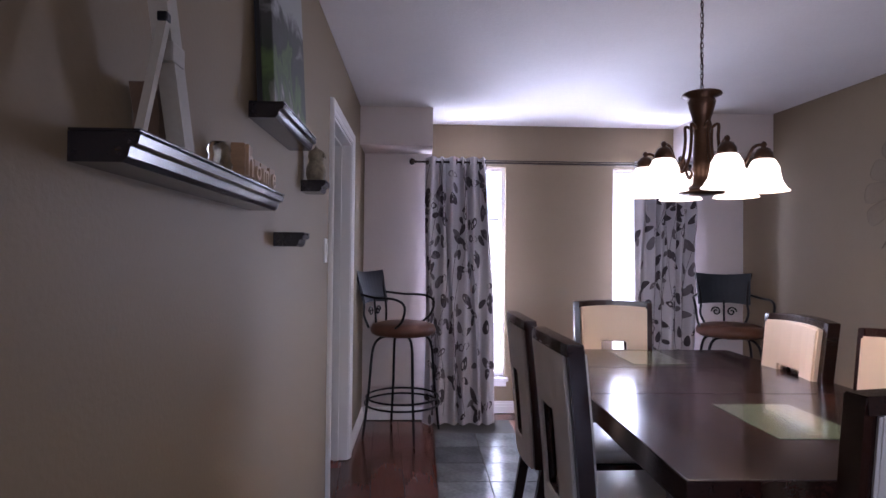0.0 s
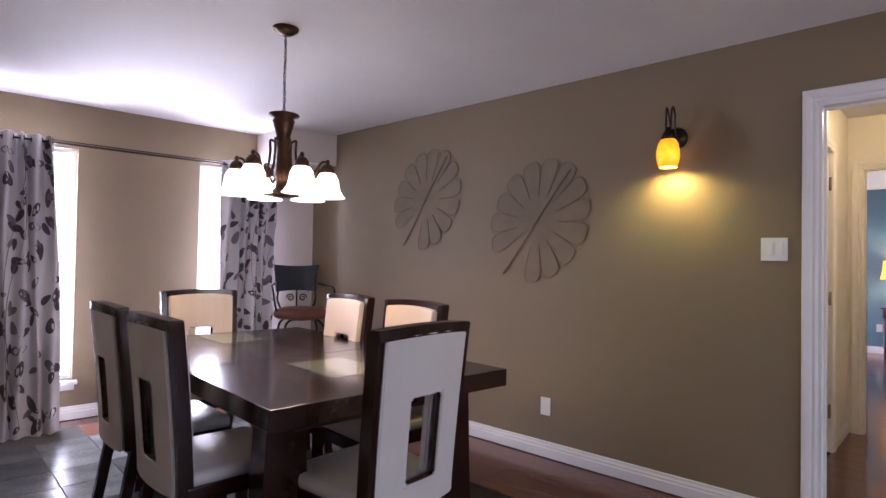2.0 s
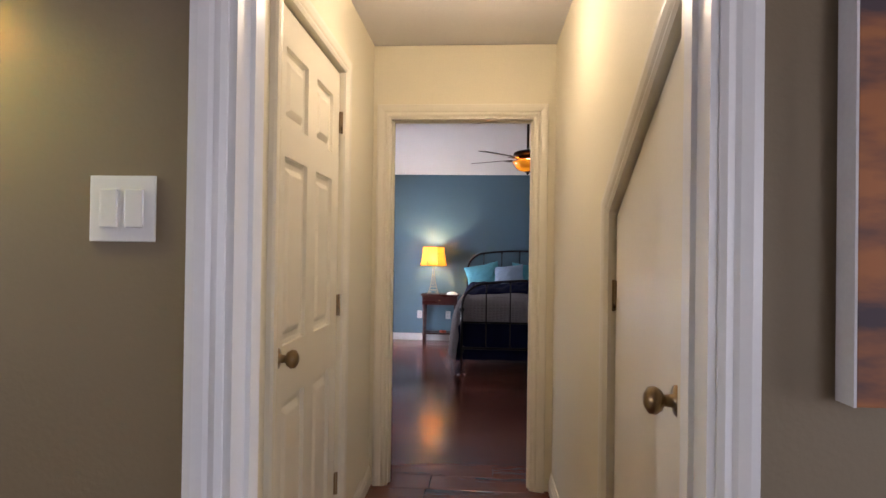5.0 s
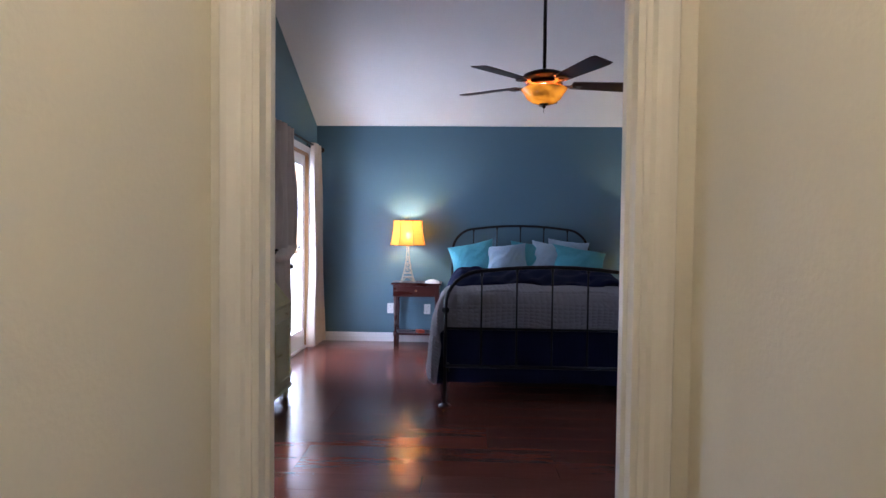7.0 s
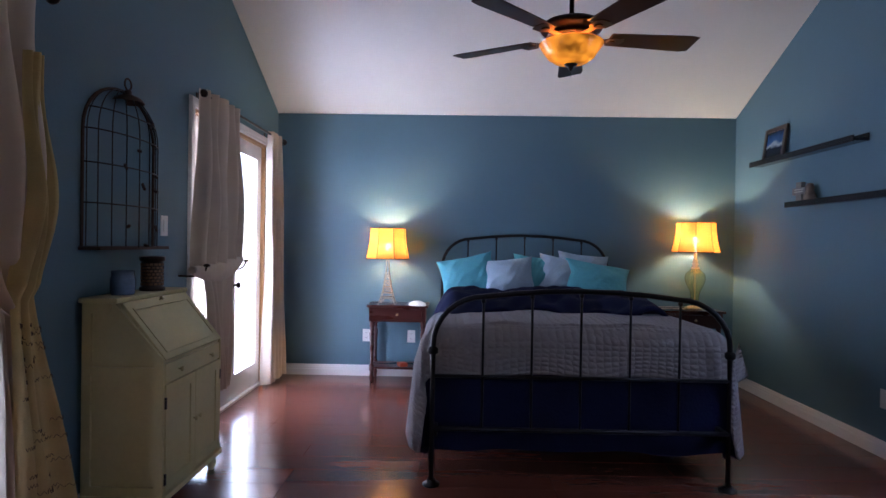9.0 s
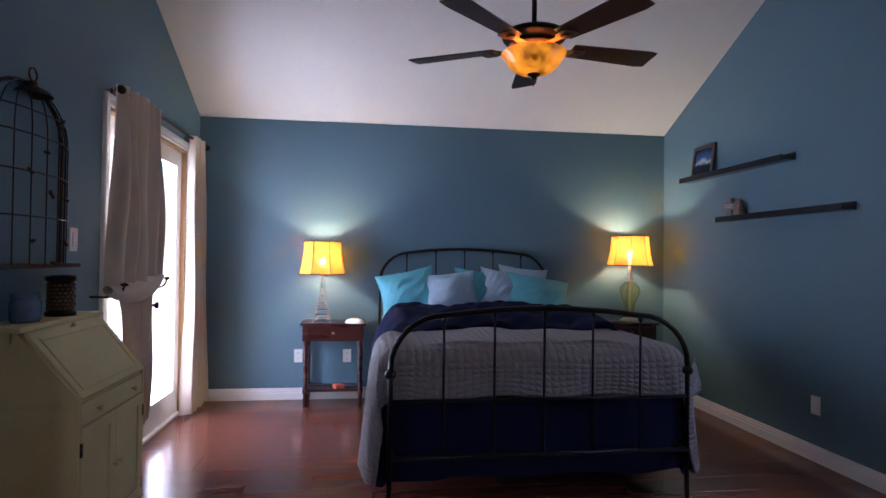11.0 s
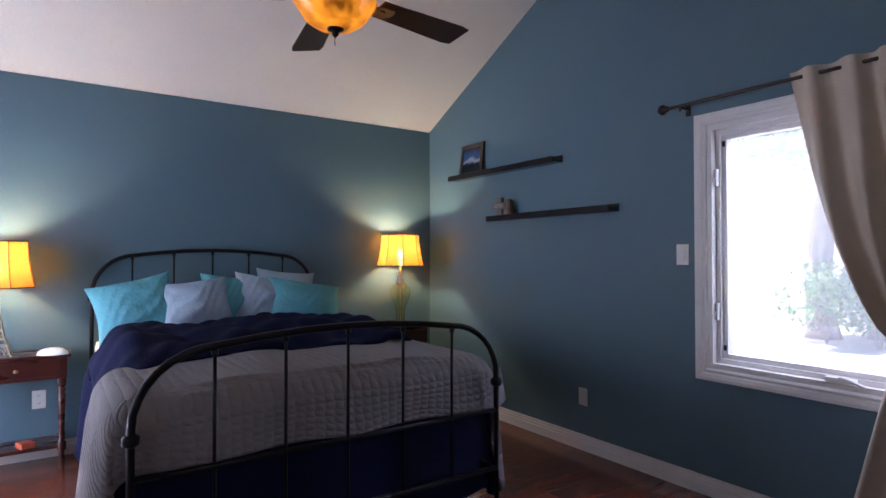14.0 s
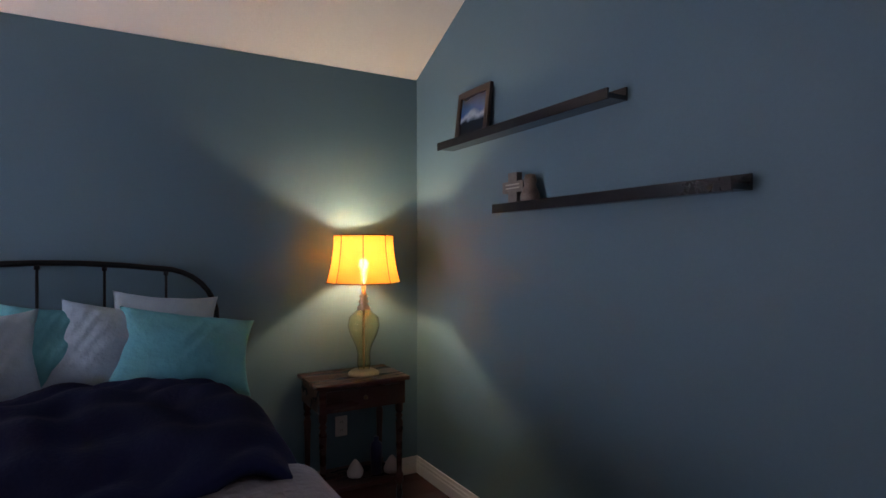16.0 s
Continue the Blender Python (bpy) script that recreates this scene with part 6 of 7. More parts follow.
# ---- ceiling fan ----
FNX, FNY = 7.88, -0.07
fan = thing("ceiling_fan", pose(FNX, FNY, 0.319) @ Matrix.Diagonal((0.95, 0.95, 0.82, 1)), "bronze five-blade ceiling fan with a lit amber bowl", "ceiling fan")
WALNUT = mat("dark walnut blade", (0.050, 0.020, 0.011), rough=0.35, vary=0.3, scale=3, fine=40, stretch=(0.5, 5, 5), coat=0.2)
rz = (roof(FNX) - 0.319) / 0.82 - 0.03
bm = bmesh.new()
tube(bm, [(0, 0, 2.46), (0, 0, rz + 0.035)], 0.013, 12)
part("downrod", bm, DARKBRONZE, fan, smooth=True)
bm = bmesh.new()
lathe(bm, [(0.0, rz - 0.065), (0.03, rz - 0.065), (0.065, rz - 0.005), (0.07, rz + 0.075)], 20)
part("canopy", bm, DARKBRONZE, fan, smooth=True)
bm = bmesh.new()
lathe(bm, [(0.0, 2.492), (0.018, 2.490), (0.024, 2.476), (0.10, 2.468), (0.150, 2.446), (0.160, 2.424), (0.157, 2.412), (0.120, 2.404), (0.114, 2.378), (0.130, 2.372), (0.132, 2.362), (0.085, 2.352), (0.0, 2.352)], 32)
part("motor", bm, DARKBRONZE, fan, smooth=True)
for k in range(5):
    az = radians(-11 + 72 * k)
    bl = bmesh.new()
    def bf(u, v):
        x = 0.20 + 0.465 * u
        w = 0.056 + 0.022 * u
        y = (2 * v - 1) * w * (1 if u < 0.96 else 0.86)
        return (x, y, 2.372 - 0.20 * y)
    sheet(bl, 10, 4, bf, 0.006)
    bmesh.ops.rotate(bl, verts=bl.verts, matrix=Matrix.Rotation(az, 3, "Z"))
    blade = part("blade", bl, WALNUT, fan)
    bm = bmesh.new()
    prism(bm, [(0.10, -0.022), (0.17, -0.018), (0.20, -0.045), (0.255, -0.05), (0.275, -0.02), (0.275, 0.02), (0.255, 0.05), (0.20, 0.045), (0.17, 0.018), (0.10, 0.022)], 2.356, 2.361)
    lathe(bm, [(0.0, -0.004), (0.022, -0.004), (0.022, 0.010), (0.0, 0.010)], 14, (0.215, 0, 2.352))
    bmesh.ops.rotate(bm, verts=bm.verts, matrix=Matrix.Rotation(az, 3, "Z"))
    part("blade_iron", bm, BRONZE, blade)
bm = bmesh.new()
lathe(bm, [(0.0, 2.351), (0.050, 2.351), (0.055, 2.340), (0.040, 2.332), (0.0, 2.332)], 28)
part("light_pan", bm, BRONZE, fan, smooth=True)
bm = bmesh.new()
prof = [(0.165, 2.327), (0.158, 2.315), (0.140, 2.285), (0.120, 2.250), (0.085, 2.222), (0.035, 2.208), (0.0, 2.206)]
lathe(bm, prof + [(max(0, r - 0.004), z + 0.004) for r, z in prof[::-1]], 36)
part("bowl", bm, glow("lit amber alabaster", (1.0, 0.33, 0.014), 0.18, 0.85), fan, "glowing amber alabaster bowl", True)
bm = bmesh.new()
lathe(bm, [(0.0, 2.214), (0.034, 2.208), (0.030, 2.200), (0.012, 2.192), (0.014, 2.182), (0.006, 2.172), (0.0, 2.165)], 16)
part("finial", bm, DARKBRONZE, fan, smooth=True)
bm = bmesh.new()
tube(bm, [(0.004, 0, 2.17), (0.004, 0, 2.135)], 0.0015, 5)
part("pull_chain", bm, DARKBRONZE, fan)
lamp("fan_bulb", "POINT", pose(FNX, FNY, 0.319 + 0.82 * 2.318), FAN_W, (1.0, 0.72, 0.38), 0.03)

# ---- secretary desk ----
YELLOW = mat("aged cream-yellow paint", (0.55, 0.49, 0.25), rough=0.5, vary=0.12, scale=4, fine=50, bump=0.08)
dk = thing("secretary_desk", pose(7.525, 0, 0) @ Matrix.Diagonal((1, 1, 1.025, 1)), "cream-yellow secretary desk with a slanted lid and two doors", "desk")
Y0, YB, YT = 1.755, 2.118, 1.975       # front, back, front edge of the top
W_ = 0.615
bm = bmesh.new()
prism(bm, [(Y0 + 0.012, 0.10), (YB, 0.10), (YB, 0.925), (YT, 0.925), (Y0 + 0.012, 0.675)], 0.012, W_ - 0.012, "x")
part("body", bm, YELLOW, dk)
for x in (0.0, W_ - 0.012):
    bm = bmesh.new()
    prism(bm, [(Y0, 0.09), (Y0 + 0.04, 0.09), (Y0 + 0.04, 0.655), (YT + 0.02, 0.885), (YT, 0.93), (Y0, 0.69)], x, x + 0.012, "x")
    box(bm, x, x + 0.012, YB - 0.04, YB, 0.09, 0.93), box(bm, x, x + 0.012, Y0 + 0.04, YB - 0.04, 0.09, 0.14), box(bm, x, x + 0.012, Y0 + 0.04, YB - 0.04, 0.62, 0.655), box(bm, x, x + 0.012, YT + 0.02, YB - 0.04, 0.885, 0.93)
    part("side_frame", bm, YELLOW, dk)
bm = bmesh.new()
box(bm, -0.022, W_ + 0.022, YT - 0.025, YB + 0.004, 0.930, 0.952, 0.006)
part("top", bm, YELLOW, dk)
lid = bmesh.new()
ang = math.atan2(0.25, YT - Y0 - 0.012)
ln = math.hypot(0.25, YT - Y0 - 0.012)
MLID = pose(0, Y0 + 0.004, 0.680, math.degrees(ang), 0, 0)
box(lid, 0.012, W_ - 0.012, 0.0, ln - 0.012, 0.0, 0.016, 0.003, m=MLID)
lid_ob = part("lid", lid, YELLOW, dk, "slanted writing lid")
bm = bmesh.new()
for q in ((0.05, W_ - 0.05, 0.03, 0.042), (0.05, W_ - 0.05, ln - 0.06, ln - 0.048), (0.05, 0.062, 0.042, ln - 0.06), (W_ - 0.062, W_ - 0.05, 0.042, ln - 0.06)):
    box(bm, *q, 0.015, 0.020, m=MLID)
part("moulding", bm, YELLOW, lid_ob)
bm = bmesh.new()
lathe(bm, [(0.004, 0), (0.004, 0.008), (0.011, 0.013), (0.008, 0.022), (0.0, 0.023)], 12, m=MLID @ pose(W_ / 2, ln - 0.03, 0.016))
part("lid_knob", bm, YELLOW, lid_ob, smooth=True)
part("drawer", B(0.02, W_ - 0.02, Y0, Y0 + 0.014, 0.585, 0.668, 0.003), YELLOW, dk)
for x in (0.14, W_ - 0.14):
    bm = bmesh.new()
    lathe(bm, [(0.004, 0), (0.004, 0.010), (0.012, 0.015), (0.009, 0.025), (0.0, 0.026)], 12, m=pose(x, Y0, 0.626, 90, 0, 0))
    part("drawer_knob", bm, YELLOW, dk, smooth=True)
for k, (a, b_) in enumerate(((0.02, W_ / 2 - 0.002), (W_ / 2 + 0.002, W_ - 0.02))):
    bm = bmesh.new()
    box(bm, a, b_, Y0 + 0.004, Y0 + 0.014, 0.115, 0.578)
    box(bm, a, a + 0.045, Y0 - 0.004, Y0 + 0.003, 0.115, 0.578), box(bm, b_ - 0.045, b_, Y0 - 0.004, Y0 + 0.003, 0.115, 0.578), box(bm, a + 0.045, b_ - 0.045, Y0 - 0.004, Y0 + 0.003, 0.115, 0.16), box(bm, a + 0.045, b_ - 0.045, Y0 - 0.004, Y0 + 0.003, 0.533, 0.578)
    dd = part("door", bm, YELLOW, dk)
    x = W_ / 2 + (-0.022 if k == 0 else 0.022)
    bm = bmesh.new()
    lathe(bm, [(0.004, 0), (0.004, 0.010), (0.012, 0.015), (0.009, 0.025), (0.0, 0.026)], 12, m=pose(x, Y0 - 0.004, 0.36, 90, 0, 0))
    part("door_knob", bm, YELLOW, dd, smooth=True)
    xh = 0.018 if k == 0 else W_ - 0.018
    bm = bmesh.new()
    for z in (0.17, 0.50):
        box(bm, xh - 0.005, xh + 0.005, Y0 - 0.007, Y0 + 0.002, z - 0.025, z + 0.025)
    part("hinge", bm, IRON, dd)
part("skirt", B(-0.008, W_ + 0.008, Y0 - 0.010, YB, 0.075, 0.102, 0.004), YELLOW, dk)
for x in (0.035, W_ - 0.035):
    for y in (Y0 + 0.03, YB - 0.03):
        bm = bmesh.new()
        lathe(bm, [(0.0, 0.0), (0.014, 0.0), (0.024, 0.025), (0.028, 0.045), (0.016, 0.058), (0.026, 0.066), (0.026, 0.076)], 16, (x, y, 0))
        part("foot", bm, YELLOW, dk, smooth=True)

jar = thing("jar", pose(7.69, 2.035, 0.976), "blue-grey glass candle jar on the desk", "jar")
bm = bmesh.new()
lathe(bm, [(0.0, 0.0), (0.048, 0.0), (0.052, 0.01), (0.053, 0.075), (0.046, 0.092), (0.048, 0.096), (0.048, 0.112), (0.043, 0.112), (0.042, 0.09), (0.0, 0.088)], 24)
part("body", bm, mat("blue-grey glazed glass", (0.10, 0.15, 0.24), rough=0.15, vary=0.3, scale=12), jar, smooth=True)
ca = thing("candle_holder", pose(7.94, 2.03, 0.976), "dark bronze mosaic candle holder on the desk", "candle holder")
bm = bmesh.new()
lathe(bm, [(0.0, 0.0), (0.060, 0.0), (0.060, 0.018), (0.052, 0.02), (0.052, 0.150), (0.060, 0.152), (0.060, 0.172), (0.050, 0.174), (0.046, 0.155), (0.0, 0.15)], 28)
part("body", bm, DARKBRONZE, ca, smooth=True)
bm = bmesh.new()
for j in range(7):
    for i in range(16):
        a = 2 * math.pi * (i + 0.5 * (j % 2)) / 16
        box(bm, -0.008, 0.008, -0.0535, -0.0515, 0.028 + j * 0.0165, 0.040 + j * 0.0165, m=Matrix.Rotation(a, 4, "Z"))
part("mosaic", bm, mat("brown mosaic glass", (0.16, 0.09, 0.05), rough=0.12, vary=0.6, scale=40), ca)

# ---- birdcage on the wall ----
bc = thing("wall_birdcage", pose(7.83, BL, 1.195), "black wire half birdcage with clothes pegs on the blue wall", "wall decor")
CWD, CH, DP = 0.295, 0.53, 0.09
RUST = mat("rusted iron", (0.055, 0.032, 0.022), rough=0.65, metal=0.4, vary=0.4)
bm = bmesh.new()
out = [(-CWD, -0.012, 0), (-CWD, -0.012, CH)] + [(-CWD * math.cos(t), -0.012, CH + 0.235 * math.sin(t)) for t in [math.pi * i / 16 for i in range(1, 16)]] + [(CWD, -0.012, CH), (CWD, -0.012, 0)]
tube(bm, out, 0.008, 6)
part("frame", bm, RUST, bc)
part("base", B(-CWD - 0.008, CWD + 0.008, -DP - 0.01, -0.002, -0.01, 0.006, 0.002), RUST, bc)
for i in range(9):
    t = math.pi * (i + 0.5) / 9
    x, y = -CWD * math.cos(t), -0.012 - DP * math.sin(t)
    bm = bmesh.new()
    tube(bm, [(x, y, 0), (x, y, CH)] + [(x * math.cos(q), -0.012 + (y + 0.012) * math.cos(q), CH + 0.235 * math.sin(q)) for q in [math.pi / 2 * k / 8 for k in range(1, 9)]], 0.0028, 5)
    part("wire", bm, IRON, bc)
for z in (0.20, 0.38, 0.53, 0.63):
    k = 1 if z <= CH else math.sqrt(max(0, 1 - ((z - CH) / 0.235) ** 2))
    bm = bmesh.new()
    tube(bm, [(-CWD * k * math.cos(t), -0.012 - DP * k * math.sin(t), z) for t in [math.pi * i / 16 for i in range(17)]], 0.0035, 5)
    part("hoop", bm, IRON, bc)
bm = bmesh.new()
lathe(bm, [(0.075, -0.02), (0.06, 0.0), (0.03, 0.014), (0.016, 0.022), (0.018, 0.034), (0.008, 0.042), (0.0, 0.044)], 16, (0, -0.04, CH + 0.20))
part("crown", bm, RUST, bc, smooth=True)
bm = bmesh.new()
tube(bm, arc((0, -0.04, CH + 0.268), 0.028, -90, 262, 20, "xz"), 0.0045, 6, True)
part("ring", bm, RUST, bc, smooth=True)
rp_ = random.Random(9)
for x, z in ((-0.02, 0.47), (0.12, 0.52), (-0.12, 0.38), (0.10, 0.62), (0.02, 0.30), (0.17, 0.29), (-0.10, 0.10), (0.17, 0.10), (0.30, 0.38), (0.05, 0.01)):
    y = -0.012 - DP * math.sqrt(max(0, 1 - (x / CWD) ** 2))
    pg = bmesh.new()
    mm = pose(x, y - 0.010, z, 0, rp_.uniform(-30, 10), 40)
    box(pg, -0.030, 0.030, -0.004, 0.000, -0.006, 0.006, m=mm), box(pg, -0.030, 0.030, 0.001, 0.005, -0.006, 0.006, m=mm)
    part("peg", pg, RUST, bc, "dark wooden clothes peg")

# ---- shelves on the blue wall ----


def picture_ledge(x0, x1, z, label):
    s = thing("wall_shelf", RW @ pose(-(x0 + x1) / 2, 0, z), label, "shelf", "black shelves on the blue wall")
    L_ = (x1 - x0) / 2
    part("board", B(-L_, L_, -0.095, -0.001, 0.0, 0.018, 0.002), LEDGEWOOD, s)
    part("lip", B(-L_, L_, -0.105, -0.0955, -0.006, 0.036, 0.002), LEDGEWOOD, s)
    part("back_rail", B(-L_, L_, -0.010, -0.001, 0.0185, 0.05, 0.001), LEDGEWOOD, s)
    return s


picture_ledge(8.66, 9.90, 1.925, "narrow black picture ledge holding a framed photo")
picture_ledge(8.19, 9.38, 1.555, "narrow black picture ledge holding a stone cross")
ph = thing("photo_frame", RW @ pose(-9.66, -0.035, 1.944, -7, 0, 0), "dark wood framed photo of a night sky, leaning", "photo frame")
bm = bmesh.new()
box(bm, -0.15, -0.118, -0.018, 0, 0, 0.27), box(bm, 0.118, 0.15, -0.018, 0, 0, 0.27), box(bm, -0.118, 0.118, -0.018, 0, 0, 0.032), box(bm, -0.118, 0.118, -0.018, 0, 0.238, 0.27)
part("frame", bm, mat("dark carved frame", (0.045, 0.028, 0.022), rough=0.4), ph)
m, t, b, node, link = nodes("dusk photo")
co, sp, rp = node("TexCoord"), node("SeparateXYZ"), node("ValToRGB")
nz, ad = node("TexNoise"), node("Math")
nz.inputs["Scale"].default_value = 9
ad.operation = "MULTIPLY_ADD"
ad.inputs[1].default_value = 0.12
link(co.outputs["Object"], nz.inputs["Vector"]), link(nz.outputs["Fac"], ad.inputs[0]), link(co.outputs["Object"], sp.inputs[0]), link(sp.outputs["Z"], ad.inputs[2]), link(ad.outputs[0], rp.inputs[0]), link(rp.outputs[0], b.inputs["Base Color"])
cr = rp.color_ramp
cr.elements[0].position, cr.elements[0].color = 0.10, (0.012, 0.012, 0.014, 1)
cr.elements[1].position, cr.elements[1].color = 0.30, (0.01, 0.02, 0.06, 1)
for pos, c in ((0.165, (0.02, 0.03, 0.05, 1)), (0.19, (0.45, 0.50, 0.58, 1)), (0.215, (0.05, 0.12, 0.30, 1))):
    cr.elements.new(pos).color = c
b.inputs["Roughness"].default_value = 0.15
part("photo", B(-0.118, 0.118, -0.010, -0.004, 0.032, 0.238), m, ph)
STONE = mat("grey carved stone", (0.16, 0.145, 0.135), rough=0.7, vary=0.35, scale=25, fine=120, bump=0.5)
cs = thing("stone_cross", RW @ pose(-9.27, -0.05, 1.574), "small grey stone cross with raised writing", "cross")
bm = bmesh.new()
prism(bm, [(-0.032, 0), (0.032, 0), (0.032, 0.065), (0.075, 0.065), (0.075, 0.115), (0.032, 0.115), (0.032, 0.155), (-0.032, 0.155), (-0.032, 0.115), (-0.075, 0.115), (-0.075, 0.065), (-0.032, 0.065)], -0.018, 0.012, "y")
part("body", bm, STONE, cs)
cu = bpy.data.curves.new("writing", "FONT")
cu.body, cu.size, cu.align_x, cu.extrude = "LOVE", 0.026, "CENTER", 0.001
ob = new("writing", cu)
ob.parent = cs
ob.matrix_world = pose(0, -0.0185, 0.022, 90, 0, 0)
cu.materials.append(mat("pale inscription", (0.45, 0.42, 0.38)))
for z in (0.082, 0.098):
    part("writing_bar", B(-0.05, 0.05, -0.0195, -0.0175, z, z + 0.006), mat("pale inscription line", (0.40, 0.37, 0.33)), cs)
an = thing("stone_figurine", RW @ pose(-9.165, -0.05, 1.574), "small brown and white angel-shaped figurine", "figurine")
bm = bmesh.new()
lathe(bm, [(0.0, 0.0), (0.045, 0.0), (0.042, 0.05), (0.025, 0.09), (0.030, 0.11), (0.022, 0.135), (0.0, 0.14)], 16)
part("body", bm, mat("brown white resin", (0.17, 0.12, 0.09), rough=0.5, vary=0.7, scale=25), an, smooth=True)

# ---- dark dresser by the door ----
NAVYPAINT = mat("navy painted wood", (0.022, 0.030, 0.085), rough=0.35, vary=0.2)
ds = thing("dresser", pose(0, 0, 0), "low navy dresser with a black glass top beside the doorway", "dresser")
part("body", B(5.40, 6.05, -1.31, -0.15, 0.06, 0.715, 0.004), NAVYPAINT, ds)
part("top", B(5.38, 6.09, -1.35, -0.115, 0.716, 0.745, 0.005), LEDGEWOOD, ds)
part("glass_top", B(5.395, 6.075, -1.335, -0.13, 0.7455, 0.7485), mat("black glass", (0.012, 0.016, 0.018), rough=0.08, vary=0.05, bump=0), ds)
for z0, z1 in ((0.09, 0.29), (0.30, 0.50), (0.51, 0.70)):
    for y0, y1 in ((-1.29, -0.74), (-0.73, -0.17)):
        dw = part("drawer", B(6.051, 6.065, y0, y1, z0, z1, 0.003), NAVYPAINT, ds)
        bm = bmesh.new()
        lathe(bm, [(0.005, 0), (0.005, 0.012), (0.014, 0.018), (0.0, 0.028)], 12, m=pose(6.065, (y0 + y1) / 2, (z0 + z1) / 2, 0, 90, 0))
        part("knob", bm, BRASS, dw, smooth=True)
for x in (5.43, 6.02):
    for y in (-1.28, -0.18):
        part("foot", B(x - 0.03, x + 0.03, y - 0.03, y + 0.03, 0.0, 0.06), NAVYPAINT, ds)

# ---- garden outside the window ----
FENCE = mat("weathered fence board", (0.62, 0.60, 0.57), rough=0.9, vary=0.2, stretch=(4, 4, 0.4), per_piece=0.2)
fn = thing("fence", pose(4, -11.2, -0.12), "weathered grey board fence behind the garden", "fence")
me = bpy.data.meshes.new("board")
bm = B(-0.068, 0.068, -0.01, 0.01, 0, 2.1, 0.003)
bm.to_mesh(me), bm.free()
me.materials.append(FENCE)
for i in range(90):
    ob = new("board", me)
    ob.parent = fn
    ob.location = (1.0 + i * 0.143, 0, 0)
part("rail", B(0.9, 14.0, -0.06, -0.011, 1.75, 1.84), FENCE, fn)
BARK = mat("pine bark", (0.28, 0.23, 0.19), rough=0.95, vary=0.5, scale=7, fine=30, bump=1.0, stretch=(1, 1, 0.35), depth=0.03)
LEAFG = mat("sunlit foliage", (0.12, 0.22, 0.075), rough=0.45, vary=0.4, scale=2)


def clump(bm, c, r, n, seed, size=0.07):
    """Many small leaves in an uneven cloud."""
    q = random.Random(seed)
    for _ in range(n):
        d = Vector((q.gauss(0, 1), q.gauss(0, 1), q.gauss(0, 1))).normalized() * r * q.uniform(0.35, 1.0)
        p = Vector(c) + Vector((d.x, d.y, d.z * 0.7))
        a, b2 = Vector((q.gauss(0, 1), q.gauss(0, 1), q.gauss(0, 1))).normalized(), Vector((q.gauss(0, 1), q.gauss(0, 1), q.gauss(0, 1)))
        b2 = a.cross(b2).normalized()
        s = size * q.uniform(0.6, 1.4)
        bm.faces.new([bm.verts.new(p + v) for v in (a * s, b2 * s * 0.45, -a * s, -b2 * s * 0.45)])


def tree(x, y, r, h, seed, label):
    q = random.Random(seed)
    tr_ = thing("tree", pose(x, y, -0.12), label, "tree")
    bm = bmesh.new()
    tube(bm, [(0.05 * math.sin(k * 1.3), 0.04 * math.cos(k), h * k / 8) for k in range(9)], r, 14, taper=0.45)
    tube(bm, [(0, 0, 0), (0, 0, 0.25)], r * 1.3, 14, taper=0.78)
    part("trunk", bm, BARK, tr_, smooth=True)
    crown = bmesh.new()
    for k in range(16):
        a, zz = q.uniform(0, 6.28), h * q.uniform(0.42, 1.02)
        L_ = q.uniform(0.9, 2.6)
        tip = (L_ * math.cos(a), L_ * math.sin(a), zz + q.uniform(-0.5, 0.4))
        bm = bmesh.new()
        tube(bm, smooth_path([(0, 0, zz - 0.3), (tip[0] * 0.5, tip[1] * 0.5, zz + 0.1), tip], 4), 0.05, 7, taper=0.25)
        part("limb", bm, BARK, tr_)
        for s in range(3):
            clump(crown, (tip[0] * q.uniform(0.6, 1.1), tip[1] * q.uniform(0.6, 1.1), tip[2] + q.uniform(-0.3, 0.3)), q.uniform(0.4, 0.8), 150, seed * 100 + k * 3 + s, 0.09)
    part("crown", crown, LEAFG, tr_)


tree(10.23, -10.0, 0.22, 6.0, 3, "rough-barked garden tree with a leafy crown")
tree(9.65, -10.6, 0.13, 6.5, 7, "slimmer garden tree by the fence")
for k, (x, y, r) in enumerate(((9.9, -9.3, 0.75), (9.2, -9.3, 0.75), (8.5, -9.4, 0.75), (7.8, -9.5, 0.7))):
    sb = thing("shrub", pose(x, y, -0.12), "low green leafy shrub in the garden bed", "shrub", "shrubs along the garden bed")
    bm = bmesh.new()
    for s in range(6):
        clump(bm, (0.4 * math.cos(s * 1.05) * r, 0.3 * math.sin(s * 1.05) * r, 0.55 + 0.22 * (s % 3)), r * 0.7, 200, 40 + k * 7 + s, 0.055)
    part("leaves", bm, LEAFG, sb)
    bm = bmesh.new()
    for s in range(5):
        tube(bm, [(0, 0, 0), (0.3 * math.cos(s * 1.3), 0.3 * math.sin(s * 1.3), 0.8)], 0.012, 5)
    part("stem", bm, BARK, sb)
PATIO = mat("white patio metal", (0.62, 0.62, 0.62), rough=0.4)
pc = thing("patio_chair", pose(8.8, -5.0, -0.12, 0, 0, 200), "white metal patio chair outside", "chair")
part("seat", B(-0.24, 0.24, -0.24, 0.24, 0.42, 0.44, 0.004), PATIO, pc)
for sx in (-1, 1):
    for sy in (-1, 1):
        bm = bmesh.new()
        tube(bm, [(sx * 0.22, sy * 0.22, 0.42), (sx * 0.25, sy * 0.26, 0.0)], 0.012, 8)
        part("leg", bm, PATIO, pc)
bm = bmesh.new()
